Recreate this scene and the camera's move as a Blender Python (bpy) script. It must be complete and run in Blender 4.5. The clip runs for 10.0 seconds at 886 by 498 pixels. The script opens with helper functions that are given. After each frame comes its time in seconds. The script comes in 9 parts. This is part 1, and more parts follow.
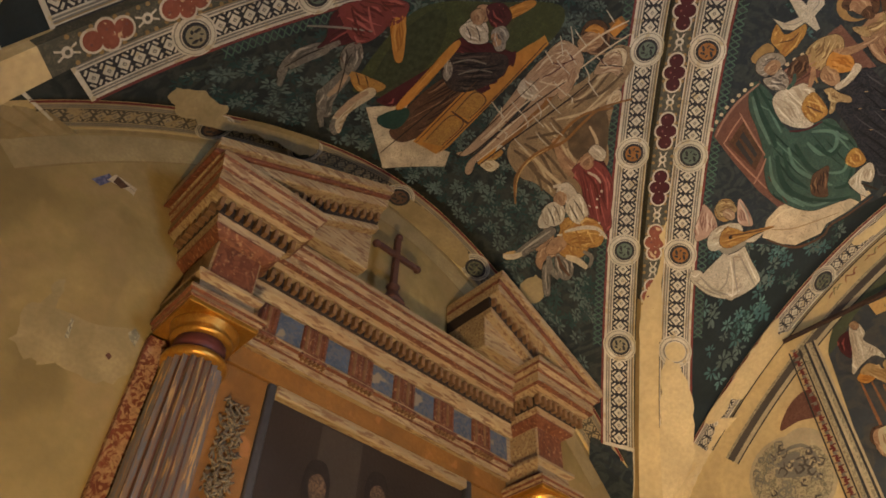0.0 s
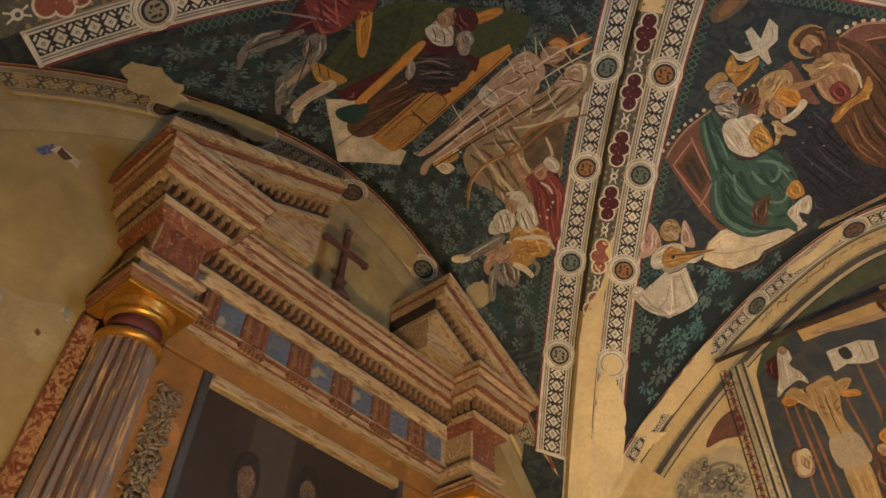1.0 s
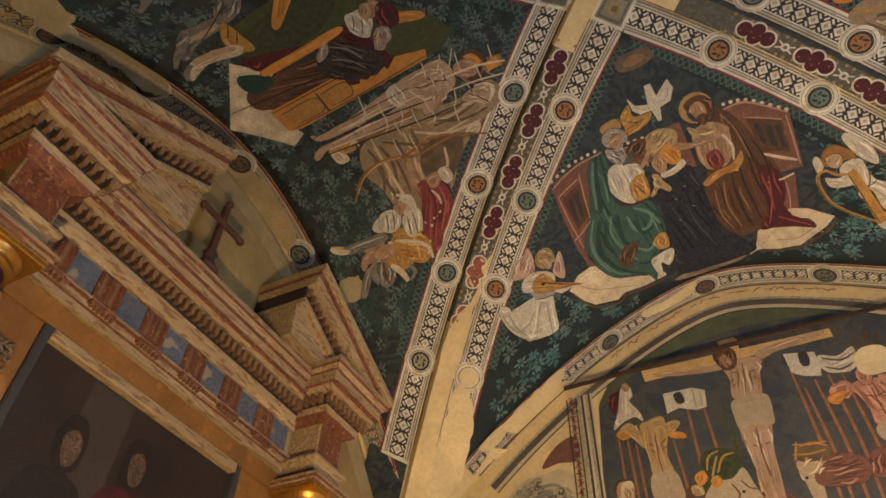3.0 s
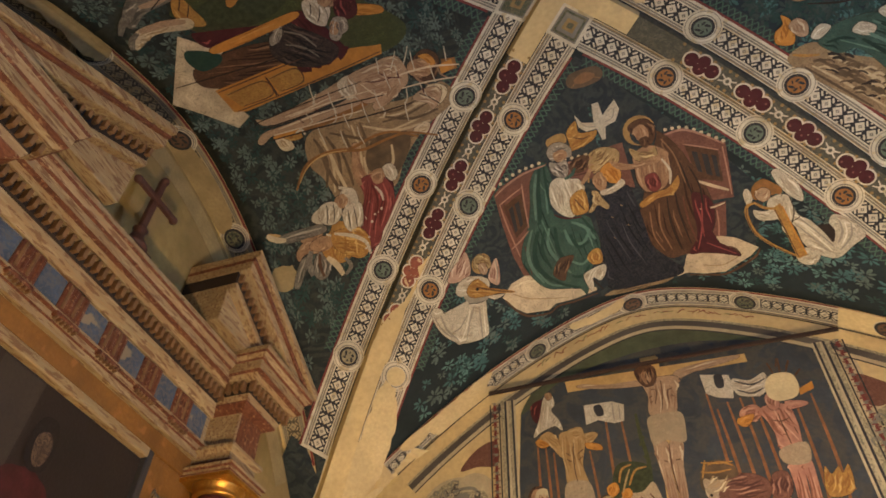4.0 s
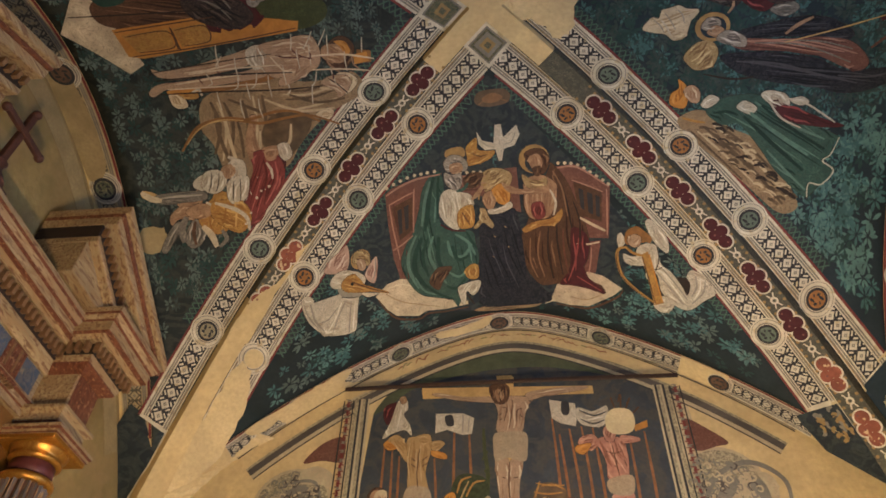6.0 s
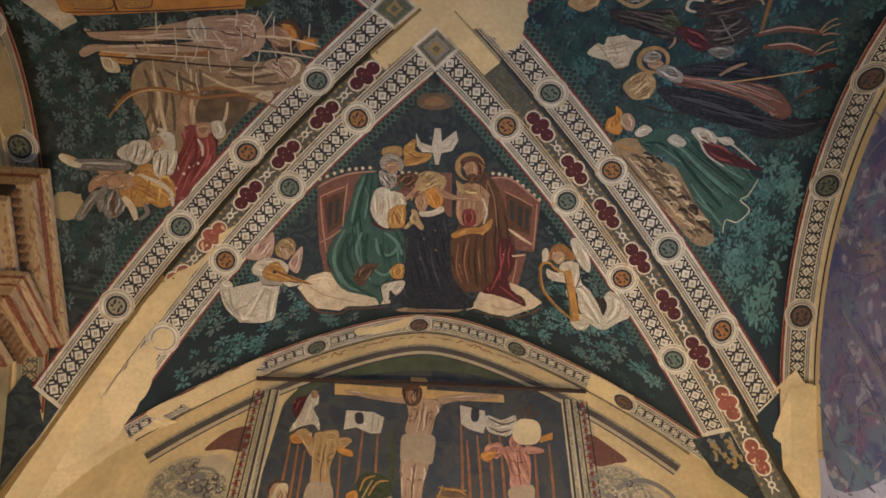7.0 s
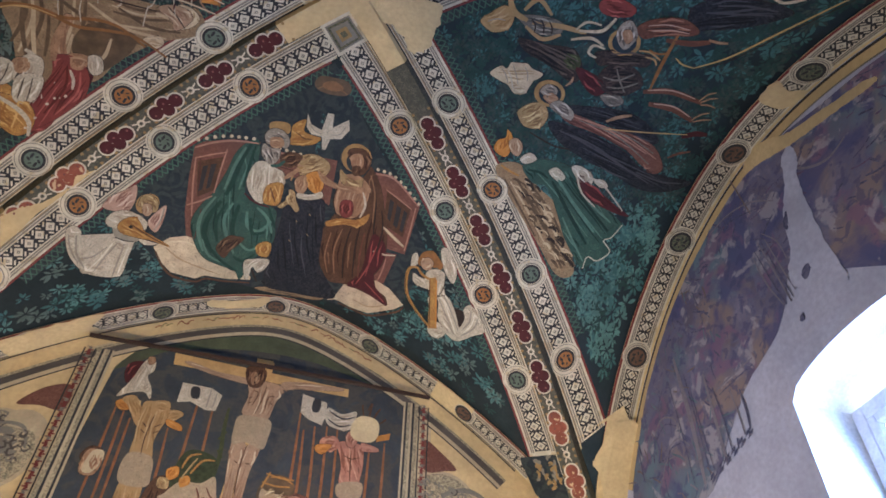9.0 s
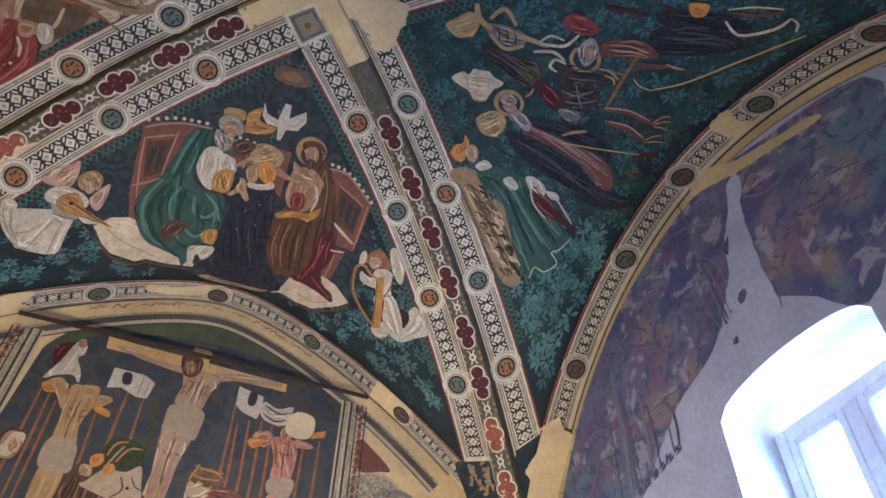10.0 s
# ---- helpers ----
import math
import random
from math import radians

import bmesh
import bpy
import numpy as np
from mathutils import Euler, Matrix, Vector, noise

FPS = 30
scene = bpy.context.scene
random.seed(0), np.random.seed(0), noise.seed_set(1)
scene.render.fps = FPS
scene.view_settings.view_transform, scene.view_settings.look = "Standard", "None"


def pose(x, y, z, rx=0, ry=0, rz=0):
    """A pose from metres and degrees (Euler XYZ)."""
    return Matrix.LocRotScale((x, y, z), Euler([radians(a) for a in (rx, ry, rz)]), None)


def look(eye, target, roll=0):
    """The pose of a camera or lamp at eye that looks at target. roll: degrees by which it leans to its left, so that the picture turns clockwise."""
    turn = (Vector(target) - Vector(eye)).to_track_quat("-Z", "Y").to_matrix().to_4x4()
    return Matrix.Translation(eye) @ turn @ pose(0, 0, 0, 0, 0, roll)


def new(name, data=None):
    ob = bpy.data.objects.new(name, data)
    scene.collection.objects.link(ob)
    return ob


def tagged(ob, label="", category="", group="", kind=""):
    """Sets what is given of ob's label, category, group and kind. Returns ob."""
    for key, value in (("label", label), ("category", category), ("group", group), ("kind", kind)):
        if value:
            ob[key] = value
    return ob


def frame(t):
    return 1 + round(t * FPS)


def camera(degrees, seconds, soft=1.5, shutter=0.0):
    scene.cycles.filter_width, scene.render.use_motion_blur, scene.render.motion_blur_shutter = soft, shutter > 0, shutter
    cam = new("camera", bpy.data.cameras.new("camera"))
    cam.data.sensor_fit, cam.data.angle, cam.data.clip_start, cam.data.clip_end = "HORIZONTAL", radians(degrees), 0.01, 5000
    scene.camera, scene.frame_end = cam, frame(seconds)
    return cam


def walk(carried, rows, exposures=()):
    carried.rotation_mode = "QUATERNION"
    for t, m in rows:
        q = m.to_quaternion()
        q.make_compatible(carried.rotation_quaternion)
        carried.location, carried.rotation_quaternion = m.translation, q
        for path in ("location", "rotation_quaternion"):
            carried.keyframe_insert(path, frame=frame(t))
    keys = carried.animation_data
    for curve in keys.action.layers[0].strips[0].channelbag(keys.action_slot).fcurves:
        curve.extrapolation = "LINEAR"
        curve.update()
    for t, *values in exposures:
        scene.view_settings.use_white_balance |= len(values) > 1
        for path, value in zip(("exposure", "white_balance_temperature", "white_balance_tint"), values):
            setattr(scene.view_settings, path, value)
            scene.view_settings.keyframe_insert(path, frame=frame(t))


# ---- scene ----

cam = camera(64.04, 10.0, soft=1.7)
ROWS = [
    (0, 0.037, -1.52, 1.746, 135.504, -1.629, 46.381),
    (0.5, 0.039, -1.521, 1.745, 135.589, -1.689, 43.798),
    (1, 0.04, -1.522, 1.744, 135.683, -1.708, 40.47),
    (1.5, 0.04, -1.524, 1.744, 135.748, -1.706, 37.317),
    (2, 0.039, -1.527, 1.745, 135.819, -1.712, 33.527),
    (2.5, 0.038, -1.53, 1.746, 135.882, -1.694, 30.107),
    (4, 0.032, -1.542, 1.752, 135.975, -1.432, 19.426),
    (4.5, 0.029, -1.547, 1.755, 135.969, -1.256, 16.283),
    (5, 0.027, -1.552, 1.758, 135.976, -1.184, 12.883),
    (5.5, 0.024, -1.557, 1.761, 135.956, -1.322, 9.484),
    (7, 0.018, -1.573, 1.773, 136.049, -1.225, -2.844),
    (7.5, 0.017, -1.578, 1.778, 135.96, -1.193, -6.422),
    (8, 0.017, -1.583, 1.782, 135.886, -1.188, -10.346),
    (8.5, 0.017, -1.587, 1.787, 135.81, -1.201, -13.923),
    (9, 0.018, -1.591, 1.791, 135.794, -1.002, -17.436),
    (9.5, 0.021, -1.595, 1.796, 135.863, -1.033, -20.441),
    (10, 0.024, -1.598, 1.8, 135.926, -0.991, -23.118),
]
walk(cam, [(t, pose(*r)) for t, *r in ROWS], [(0, -0.07, 7100, 10), (3, -0.07, 6950, 10), (5.5, -0.06, 6500, 10), (8, 0.0, 5550, 11), (10, 0.08, 5000, 12)])

# ---- light: daylight through the window, warm lamps low and out of view, one added fill ----
world = bpy.data.worlds.new("sky")
scene.world = world
world.use_nodes = True
wn = world.node_tree
sky = wn.nodes.new("ShaderNodeTexSky")
sky.sky_type, sky.sun_disc, sky.sun_elevation, sky.sun_rotation = "NISHITA", False, radians(35), radians(200)
wn.links.new(sky.outputs[0], wn.nodes["Background"].inputs[0])
wn.nodes["Background"].inputs[1].default_value = 0.12


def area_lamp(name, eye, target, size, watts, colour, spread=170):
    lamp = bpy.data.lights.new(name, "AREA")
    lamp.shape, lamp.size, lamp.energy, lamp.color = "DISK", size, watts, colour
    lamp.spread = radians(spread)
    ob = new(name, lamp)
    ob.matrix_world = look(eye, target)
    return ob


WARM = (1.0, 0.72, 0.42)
# two unseen lamps, inferred from the warm light that comes from below
area_lamp("unseen_low_light", (0.35, -1.5, 0.6), (-2.1, -0.1, 3.1), 0.12, 28.5, WARM, 86)
area_lamp("unseen_low_light", (0.8, -1.2, 0.6), (0.2, 2.0, 2.8), 0.16, 60, WARM, 84)
# invented fill lamp, added to brighten the east wall
area_lamp("unseen_low_light", (-1.1, 0.3, 0.5), (2.1, 0.7, 3.6), 0.2, 40, (1.0, 0.86, 0.74), 95)
area_lamp("window_light", (2.30, -0.05, 2.95), (0.0, 0.3, 2.9), 0.72, 50, (0.38, 0.57, 1.0))

# ---- materials ----
MATS = {}


def mat(name, rgb, rough=0.85, dark=0.72, scale=14.0, fine=70.0, bump=0.15, metal=0.0, second=None, streak=0.0, wear=0.0, wear_rgb=(0.55, 0.42, 0.22), stretch=(1, 1, 1), lines=0.0, wear_scale=9.0):
    """A pigment or surface: two scales of mottling, an optional second tone in streaks, and worn spots."""
    if name in MATS:
        return MATS[name]
    m = bpy.data.materials.new(name)
    m.use_nodes = True
    nt = m.node_tree
    bs = nt.nodes["Principled BSDF"]
    bs.inputs["Roughness"].default_value = rough
    bs.inputs["Metallic"].default_value = metal
    bs.inputs["Specular IOR Level"].default_value = 0.25
    tc = nt.nodes.new("ShaderNodeTexCoord")
    mp = nt.nodes.new("ShaderNodeMapping")
    mp.inputs["Scale"].default_value = stretch
    nt.links.new(tc.outputs["Object"], mp.inputs["Vector"])

    def noise_node(sc, detail=5.0, distort=0.0):
        n = nt.nodes.new("ShaderNodeTexNoise")
        n.inputs["Scale"].default_value, n.inputs["Detail"].default_value, n.inputs["Distortion"].default_value = sc, detail, distort
        nt.links.new(mp.outputs[0], n.inputs["Vector"])
        return n.outputs["Fac"]

    def ramp(fac, lo, hi, a, b):
        r = nt.nodes.new("ShaderNodeMapRange")
        for i, v in zip((1, 2, 3, 4), (lo, hi, a, b)):
            r.inputs[i].default_value = v
        nt.links.new(fac, r.inputs[0])
        return r.outputs[0]

    def mix(fac, a, b, blend="MIX"):
        x = nt.nodes.new("ShaderNodeMix")
        x.data_type, x.blend_type = "RGBA", blend
        for sock, v in ((x.inputs[0], fac), (x.inputs[6], a), (x.inputs[7], b)):
            if isinstance(v, (tuple, list)):
                sock.default_value = (*v, 1.0)
            elif isinstance(v, (int, float)):
                sock.default_value = v
            else:
                nt.links.new(v, sock)
        return x.outputs[2]

    big, small = noise_node(scale), noise_node(fine, 3.0)
    col = mix(ramp(big, 0.35, 0.68, 0.0, 1.0), tuple(c * dark for c in rgb), rgb)
    if second:
        col = mix(ramp(noise_node(scale * 1.7, 3.0, 2.5 + streak), 0.45, 0.56, 0.0, 1.0), col, second)
    col = mix(ramp(noise_node(3.1, 6.0), 0.42, 0.72, 0.0, 0.42), col, tuple(c * 0.42 + 0.012 for c in rgb))
    col = mix(ramp(small, 0.3, 0.75, 0.45, 0.0), col, tuple(c * 0.5 for c in rgb))
    if lines:
        ab = nt.nodes.new("ShaderNodeMath")
        ab.operation = "PINGPONG"
        ab.inputs[1].default_value = 0.05
        nt.links.new(noise_node(scale * 0.8, 2.0, 1.5), ab.inputs[0])
        col = mix(ramp(ab.outputs[0], 0.0, 0.016, lines, 0.0), col, tuple(c * 0.3 for c in rgb))
    if wear:
        col = mix(ramp(noise_node(wear_scale, 9.0), 0.62 - 0.12 * wear, 0.66 - 0.12 * wear, 0.0, 0.85), col, wear_rgb)
    nt.links.new(col, bs.inputs["Base Color"])
    bp = nt.nodes.new("ShaderNodeBump")
    bp.inputs["Strength"].default_value, bp.inputs["Distance"].default_value = bump, 0.01
    nt.links.new(big if scale > 20 else small, bp.inputs["Height"])
    nt.links.new(bp.outputs[0], bs.inputs["Normal"])
    MATS[name] = m
    return m


PLASTER = mat("ochre_plaster", (0.62, 0.47, 0.23), dark=0.78, scale=3.5, fine=40)
PLASTER_WALL = mat("stained_ochre_wall", (0.38, 0.27, 0.10), dark=0.45, scale=2.6, fine=26, second=(0.27, 0.185, 0.075), streak=-1.9, bump=0.4, wear=0.0)
PATCH = mat("dull_ochre_plaster_loss", (0.36, 0.27, 0.13), dark=0.7, scale=7, fine=50)
BEIGE = mat("beige_plaster_repair", (0.60, 0.47, 0.25), dark=0.86, scale=4, fine=50)
CREAM = mat("cream_border_paint", (0.62, 0.555, 0.415), dark=0.72, scale=12, fine=60, wear=0.25, wear_rgb=(0.36, 0.29, 0.17), wear_scale=22)
GREYLINE = mat("grey_border_paint", (0.22, 0.20, 0.16), scale=12)
DARK = mat("dark_border_paint", (0.035, 0.035, 0.035), scale=14, wear=0.0)
RED = mat("red_border_paint", (0.19, 0.042, 0.034), scale=10)
MAROON = mat("maroon_quatrefoil_paint", (0.072, 0.015, 0.016), scale=16)
GREEN_LINE = mat("green_lattice_paint", (0.060, 0.12, 0.085), scale=16)
NIGHT = mat("blue_black_fresco_ground", (0.022, 0.030, 0.036), dark=0.6, scale=5, fine=60, second=(0.035, 0.045, 0.042), bump=0.1)
LEAF_GROUND = mat("dark_foliage_fresco_ground", (0.017, 0.026, 0.027), dark=0.55, scale=6, fine=60, bump=0.1)
ORANGE_DISC = mat("dull_orange_disc_paint", (0.36, 0.165, 0.045), dark=0.55, scale=30, second=(0.24, 0.10, 0.03))
ORANGE = mat("orange_fresco_paint", (0.48, 0.21, 0.04), scale=18)
GREEN_DISC = mat("grey_green_fresco_paint", (0.125, 0.165, 0.12), scale=18)

# ---- geometry of the vault: x across, y towards the end wall ----
SLOPE = 0.956                     # the diagonal ribs run along |y| = SLOPE * |x|
RUN = math.hypot(1.0, SLOPE)
DIR = (1.0 / RUN, SLOPE / RUN)
RIB_Z, RIB_R, RIB_E = 1.884, 3.255, 0.1365
FACE = {"N": 1.87, "W": 1.92, "E": 1.92, "S": 1.87}      # planes of the wall arches
WALL = {"N": 2.04, "W": 2.10, "E": 2.10, "S": 2.04}      # planes of the walls
ARCH = {"N": (0.04, 0.3, 1.85, 4.7, 0.417), "W": (0.0, 0.5, 1.4, 3.4, 1.619), "E": (0.04, 0.5, 0.7, 2.25, 2.582), "S": (0.0, 0.3, 1.85, 4.7, 0.417)}


def rib_z(u):
    return RIB_Z + math.sqrt(max(RIB_R ** 2 - (u + RIB_E) ** 2, 0.0))


def arch_z(w, s, drop=0.0):
    """Height of a wall's arch at s from the middle; drop: how far inside the curve."""
    s0, h, e, r, zc = ARCH[w]
    a = math.sqrt((s - s0) ** 2 + h * h) - h + e
    return zc + math.sqrt(max((r - drop) ** 2 - a * a, 0.0))


def cell_of(x, y):
    return ("N" if y > 0 else "S") if abs(y) > SLOPE * abs(x) else ("E" if x > 0 else "W")


def vault_z(x, y, w=None):
    w = w or cell_of(x, y)
    if w in "NS":
        s, d = x, abs(y)
        xr = abs(s)
        dr, u = SLOPE * xr, RUN * xr
    else:
        s, d = y, abs(x)
        xr = abs(s) / SLOPE
        dr, u = xr, RUN * xr
    f = (d - dr) / max(FACE[w] - dr, 0.02)
    return rib_z(u) + (arch_z(w, s) - rib_z(u)) * min(max(f, -0.2), 1.15)


def on_vault(x, y, o=0.0):
    w, h = cell_of(x, y), 0.01
    z = vault_z(x, y, w)
    n = Vector(((vault_z(x + h, y, w) - z) / h, (vault_z(x, y + h, w) - z) / h, -1.0)).normalized()
    return Vector((x, y, z)) + n * o


def on_north(x, z, o=0.0):
    return Vector((x, WALL["N"] - o, z))


def on_west(y, z, o=0.0):
    return Vector((-WALL["W"] + o, y, z))


def on_east(y, z, o=0.0):
    return Vector((WALL["E"] - o, y, z))


def face_north(s, d, o=0.0):
    return Vector((s, FACE["N"] + d, arch_z("N", s) - o))


def face_west(s, d, o=0.0):
    return Vector((-FACE["W"] - d, s, arch_z("W", s) - o))


def face_east(s, d, o=0.0):
    return Vector((FACE["E"] + d, s, arch_z("E", s) - o))


# ---- mesh helpers ----
def link(name, bm, materials, parent=None, label="", smooth=False):
    me = bpy.data.meshes.new(name)
    bm.to_mesh(me)
    bm.free()
    for m in materials if isinstance(materials, (list, tuple)) else [materials]:
        me.materials.append(m)
    if smooth:
        for f in me.polygons:
            f.use_smooth = True
    ob = new(name, me)
    if parent:
        ob.parent = parent
    if label:
        ob["label"] = label
    return ob


def part(name, bm, material, parent, label="", smooth=False):
    return link(name, bm, material, parent, label, smooth)


def box(bm, x0, x1, y0, y1, z0, z1, bevel=0.0):
    made = bmesh.ops.create_cube(bm, size=1.0, matrix=Matrix.Translation(((x0 + x1) / 2, (y0 + y1) / 2, (z0 + z1) / 2)) @ Matrix.Diagonal((abs(x1 - x0), abs(y1 - y0), abs(z1 - z0), 1)))
    if bevel:
        edges = list({e for v in made["verts"] for e in v.link_edges})
        bmesh.ops.bevel(bm, geom=edges, offset=bevel, segments=1, affect="EDGES")
    return bm


OUTLINE = mat("umber_outline", (0.03, 0.02, 0.014), scale=20)
FOLDS = {}


class Paint:
    """Thin layers of colour that lie on a surface, joined into one mesh."""

    def __init__(self, surface, cell=0.1):
        self.to, self.cell = surface, cell
        self.v, self.f, self.k, self.mats, self.n = [], [], [], [], 0

    def slot(self, m):
        if m not in self.mats:
            self.mats.append(m)
        return self.mats.index(m)

    def quads(self, rows, m, layer):
        """A net of 2D points (rows of equal length)."""
        base, n, k = len(self.v), len(rows[0]), self.slot(m)
        self.n += 1
        off = 0.0018 * layer + 0.00004 * (self.n % 20)
        for r in rows:
            self.v += [self.to(a, b, off) for a, b in r]
        for i in range(len(rows) - 1):
            for j in range(n - 1):
                q = base + i * n + j
                self.f.append((q, q + 1, q + n + 1, q + n))
                self.k.append(k)

    def poly(self, pts, m, layer):
        """A filled outline, cut fine enough to follow the surface."""
        bm = bmesh.new()
        face = bm.faces.new([bm.verts.new((a, b, 0)) for a, b in pts])
        if len(pts) > 4:
            bmesh.ops.triangulate(bm, faces=[face])
        xs, ys = [p[0] for p in pts], [p[1] for p in pts]
        for lo, hi, no in ((min(xs), max(xs), (1, 0, 0)), (min(ys), max(ys), (0, 1, 0))):
            n = int((hi - lo) / self.cell)
            for i in range(1, n + 1):
                c = lo + (hi - lo) * i / (n + 1)
                bmesh.ops.bisect_plane(bm, geom=bm.verts[:] + bm.edges[:] + bm.faces[:], plane_co=Vector(no) * c, plane_no=no)
        base, k = len(self.v), self.slot(m)
        bm.verts.index_update()
        self.n += 1
        off = 0.0018 * layer + 0.00004 * (self.n % 20)
        self.v += [self.to(v.co.x, v.co.y, off) for v in bm.verts]
        for f in bm.faces:
            self.f.append(tuple(base + v.index for v in f.verts))
            self.k.append(k)
        bm.free()

    def blob(self, pts, m, layer, wobble=0.0, seed=0, steps=5):
        """A rounded outline through a few corner points."""
        rnd = random.Random(seed)
        out, n = [], len(pts)
        for i in range(n):
            p0, p1, p2, p3 = (Vector(pts[(i + j) % n]) for j in (-1, 0, 1, 2))
            for j in range(steps):
                t = j / steps
                q = 0.5 * (2 * p1 + (p2 - p0) * t + (2 * p0 - 5 * p1 + 4 * p2 - p3) * t * t + (3 * p1 - p0 - 3 * p2 + p3) * t ** 3)
                out.append((q.x + rnd.uniform(-wobble, wobble), q.y + rnd.uniform(-wobble, wobble)))
        if layer >= 4 and m in FOLDS:
            c = sum((Vector(q) for q in out), Vector((0, 0))) / len(out)
            self.poly([tuple(Vector(q) + (Vector(q) - c).normalized() * 0.0022) for q in out], OUTLINE, layer - 0.5)
        self.poly(out, m, layer)
        if layer >= 4 and m in FOLDS:
            self.folds(out, m, layer, rnd)

    def folds(self, out, m, layer, rnd):
        """Brush strokes along the longer way of a shape, darker and lighter than its colour."""
        q = np.array(out)
        c = q.mean(axis=0)
        _, _, axes = np.linalg.svd(q - c, full_matrices=False)
        loc = (q - c) @ axes.T
        lo, hi = loc[:, 1].min(), loc[:, 1].max()
        span = hi - lo
        if span < 0.03:
            return
        n = max(4, min(13, int(span / 0.011)))
        bend = rnd.uniform(-0.12, 0.12)
        for i in range(n):
            y = lo + span * (i + 0.5 + rnd.uniform(-0.3, 0.3)) / n
            hits = []
            for p0, p1 in zip(loc, np.roll(loc, -1, axis=0)):
                if (p0[1] - y) * (p1[1] - y) < 0:
                    hits.append(p0[0] + (p1[0] - p0[0]) * (y - p0[1]) / (p1[1] - p0[1]))
            hits.sort()
            if len(hits) < 2:
                continue
            a, b = hits[0], hits[1] if len(hits) > 2 else hits[-1]
            ln = b - a
            if ln < 0.03:
                continue
            t0, t1 = rnd.uniform(0.05, 0.35), rnd.uniform(0.6, 0.95)
            w = min(0.0056, span * 0.07) * rnd.uniform(0.5, 1.2)
            top, bot = [], []
            for k in range(6):
                f = k / 5
                x = a + ln * (t0 + (t1 - t0) * f)
                yy = y + bend * span * math.sin(3.14 * f) * 0.4 + w * 0.8 * math.sin(f * 7 + i)
                h = w * math.sin(3.14 * (0.08 + 0.84 * f))
                top.append(c + np.array((x, yy + h)) @ axes)
                bot.append(c + np.array((x, yy - h)) @ axes)
            self.quads([[tuple(u), tuple(v)] for u, v in zip(top, bot)], FOLDS[m][i % 2 if i % 3 else 0], layer + 0.4)

    def stroke(self, pts, width, m, layer):
        """A brush line through a few points, thinner at its ends."""
        out, n = [], len(pts)
        for i in range(n - 1):
            p0, p1, p2, p3 = Vector(pts[max(i - 1, 0)]), Vector(pts[i]), Vector(pts[i + 1]), Vector(pts[min(i + 2, n - 1)])
            for j in range(6 + (i == n - 2)):
                t = j / 6
                out.append(0.5 * (2 * p1 + (p2 - p0) * t + (2 * p0 - 5 * p1 + 4 * p2 - p3) * t * t + (3 * p1 - p0 - 3 * p2 + p3) * t ** 3))
        rows = []
        for i, q in enumerate(out):
            d = (out[min(i + 1, len(out) - 1)] - out[max(i - 1, 0)]).normalized()
            h = 0.5 * width * (0.35 + 0.65 * math.sin(math.pi * min(max(i / (len(out) - 1), 0.06), 0.94)) ** 0.5)
            rows.append([(q.x - d.y * h, q.y + d.x * h), (q.x + d.y * h, q.y - d.x * h)])
        self.quads(rows, m, layer)

    def disc(self, a, b, r, m, layer, n=18, squash=1.0, turn=0.0):
        c, s = math.cos(turn), math.sin(turn)
        ring = [(r * math.cos(6.2832 * i / n), r * squash * math.sin(6.2832 * i / n)) for i in range(n)]
        self.poly([(a + p * c - q * s, b + p * s + q * c) for p, q in ring], m, layer)

    def done(self, name, parent, label=""):
        me = bpy.data.meshes.new(name)
        me.from_pydata([tuple(v) for v in self.v], [], self.f)
        for m in self.mats:
            me.materials.append(m)
        me.polygons.foreach_set("material_index", self.k)
        me.update()
        ob = new(name, me)
        ob.parent = parent
        if label:
            ob["label"] = label
        return ob


class Rail:
    """A curve in a surface's own 2D, by its length in space, with points to its side."""

    def __init__(self, surface, curve, lo, hi, n=240):
        self.to = surface
        self.p = [Vector(curve(lo + (hi - lo) * i / n)) for i in range(n + 1)]
        self.s = [0.0]
        for a, b in zip(self.p, self.p[1:]):
            self.s.append(self.s[-1] + (surface(*b) - surface(*a)).length)
        self.length = self.s[-1]

    def at(self, s, v=0.0):
        i = int(np.clip(np.searchsorted(self.s, s) - 1, 0, len(self.p) - 2))
        f = (s - self.s[i]) / max(self.s[i + 1] - self.s[i], 1e-6)
        d = (self.p[i + 1] - self.p[i]).normalized()
        q = self.p[i].lerp(self.p[i + 1], f)
        return (q.x - d.y * v, q.y + d.x * v)

    def nearest(self, pt):
        return min(range(len(self.p)), key=lambda i: (self.p[i] - Vector(pt)).length)


def strip(paint, rail, s0, s1, v0, v1, m, layer, step=0.06):
    n = max(2, int((s1 - s0) / step) + 1)
    paint.quads([[rail.at(s0 + (s1 - s0) * i / (n - 1), v) for v in (v0, v1)] for i in range(n)], m, layer)


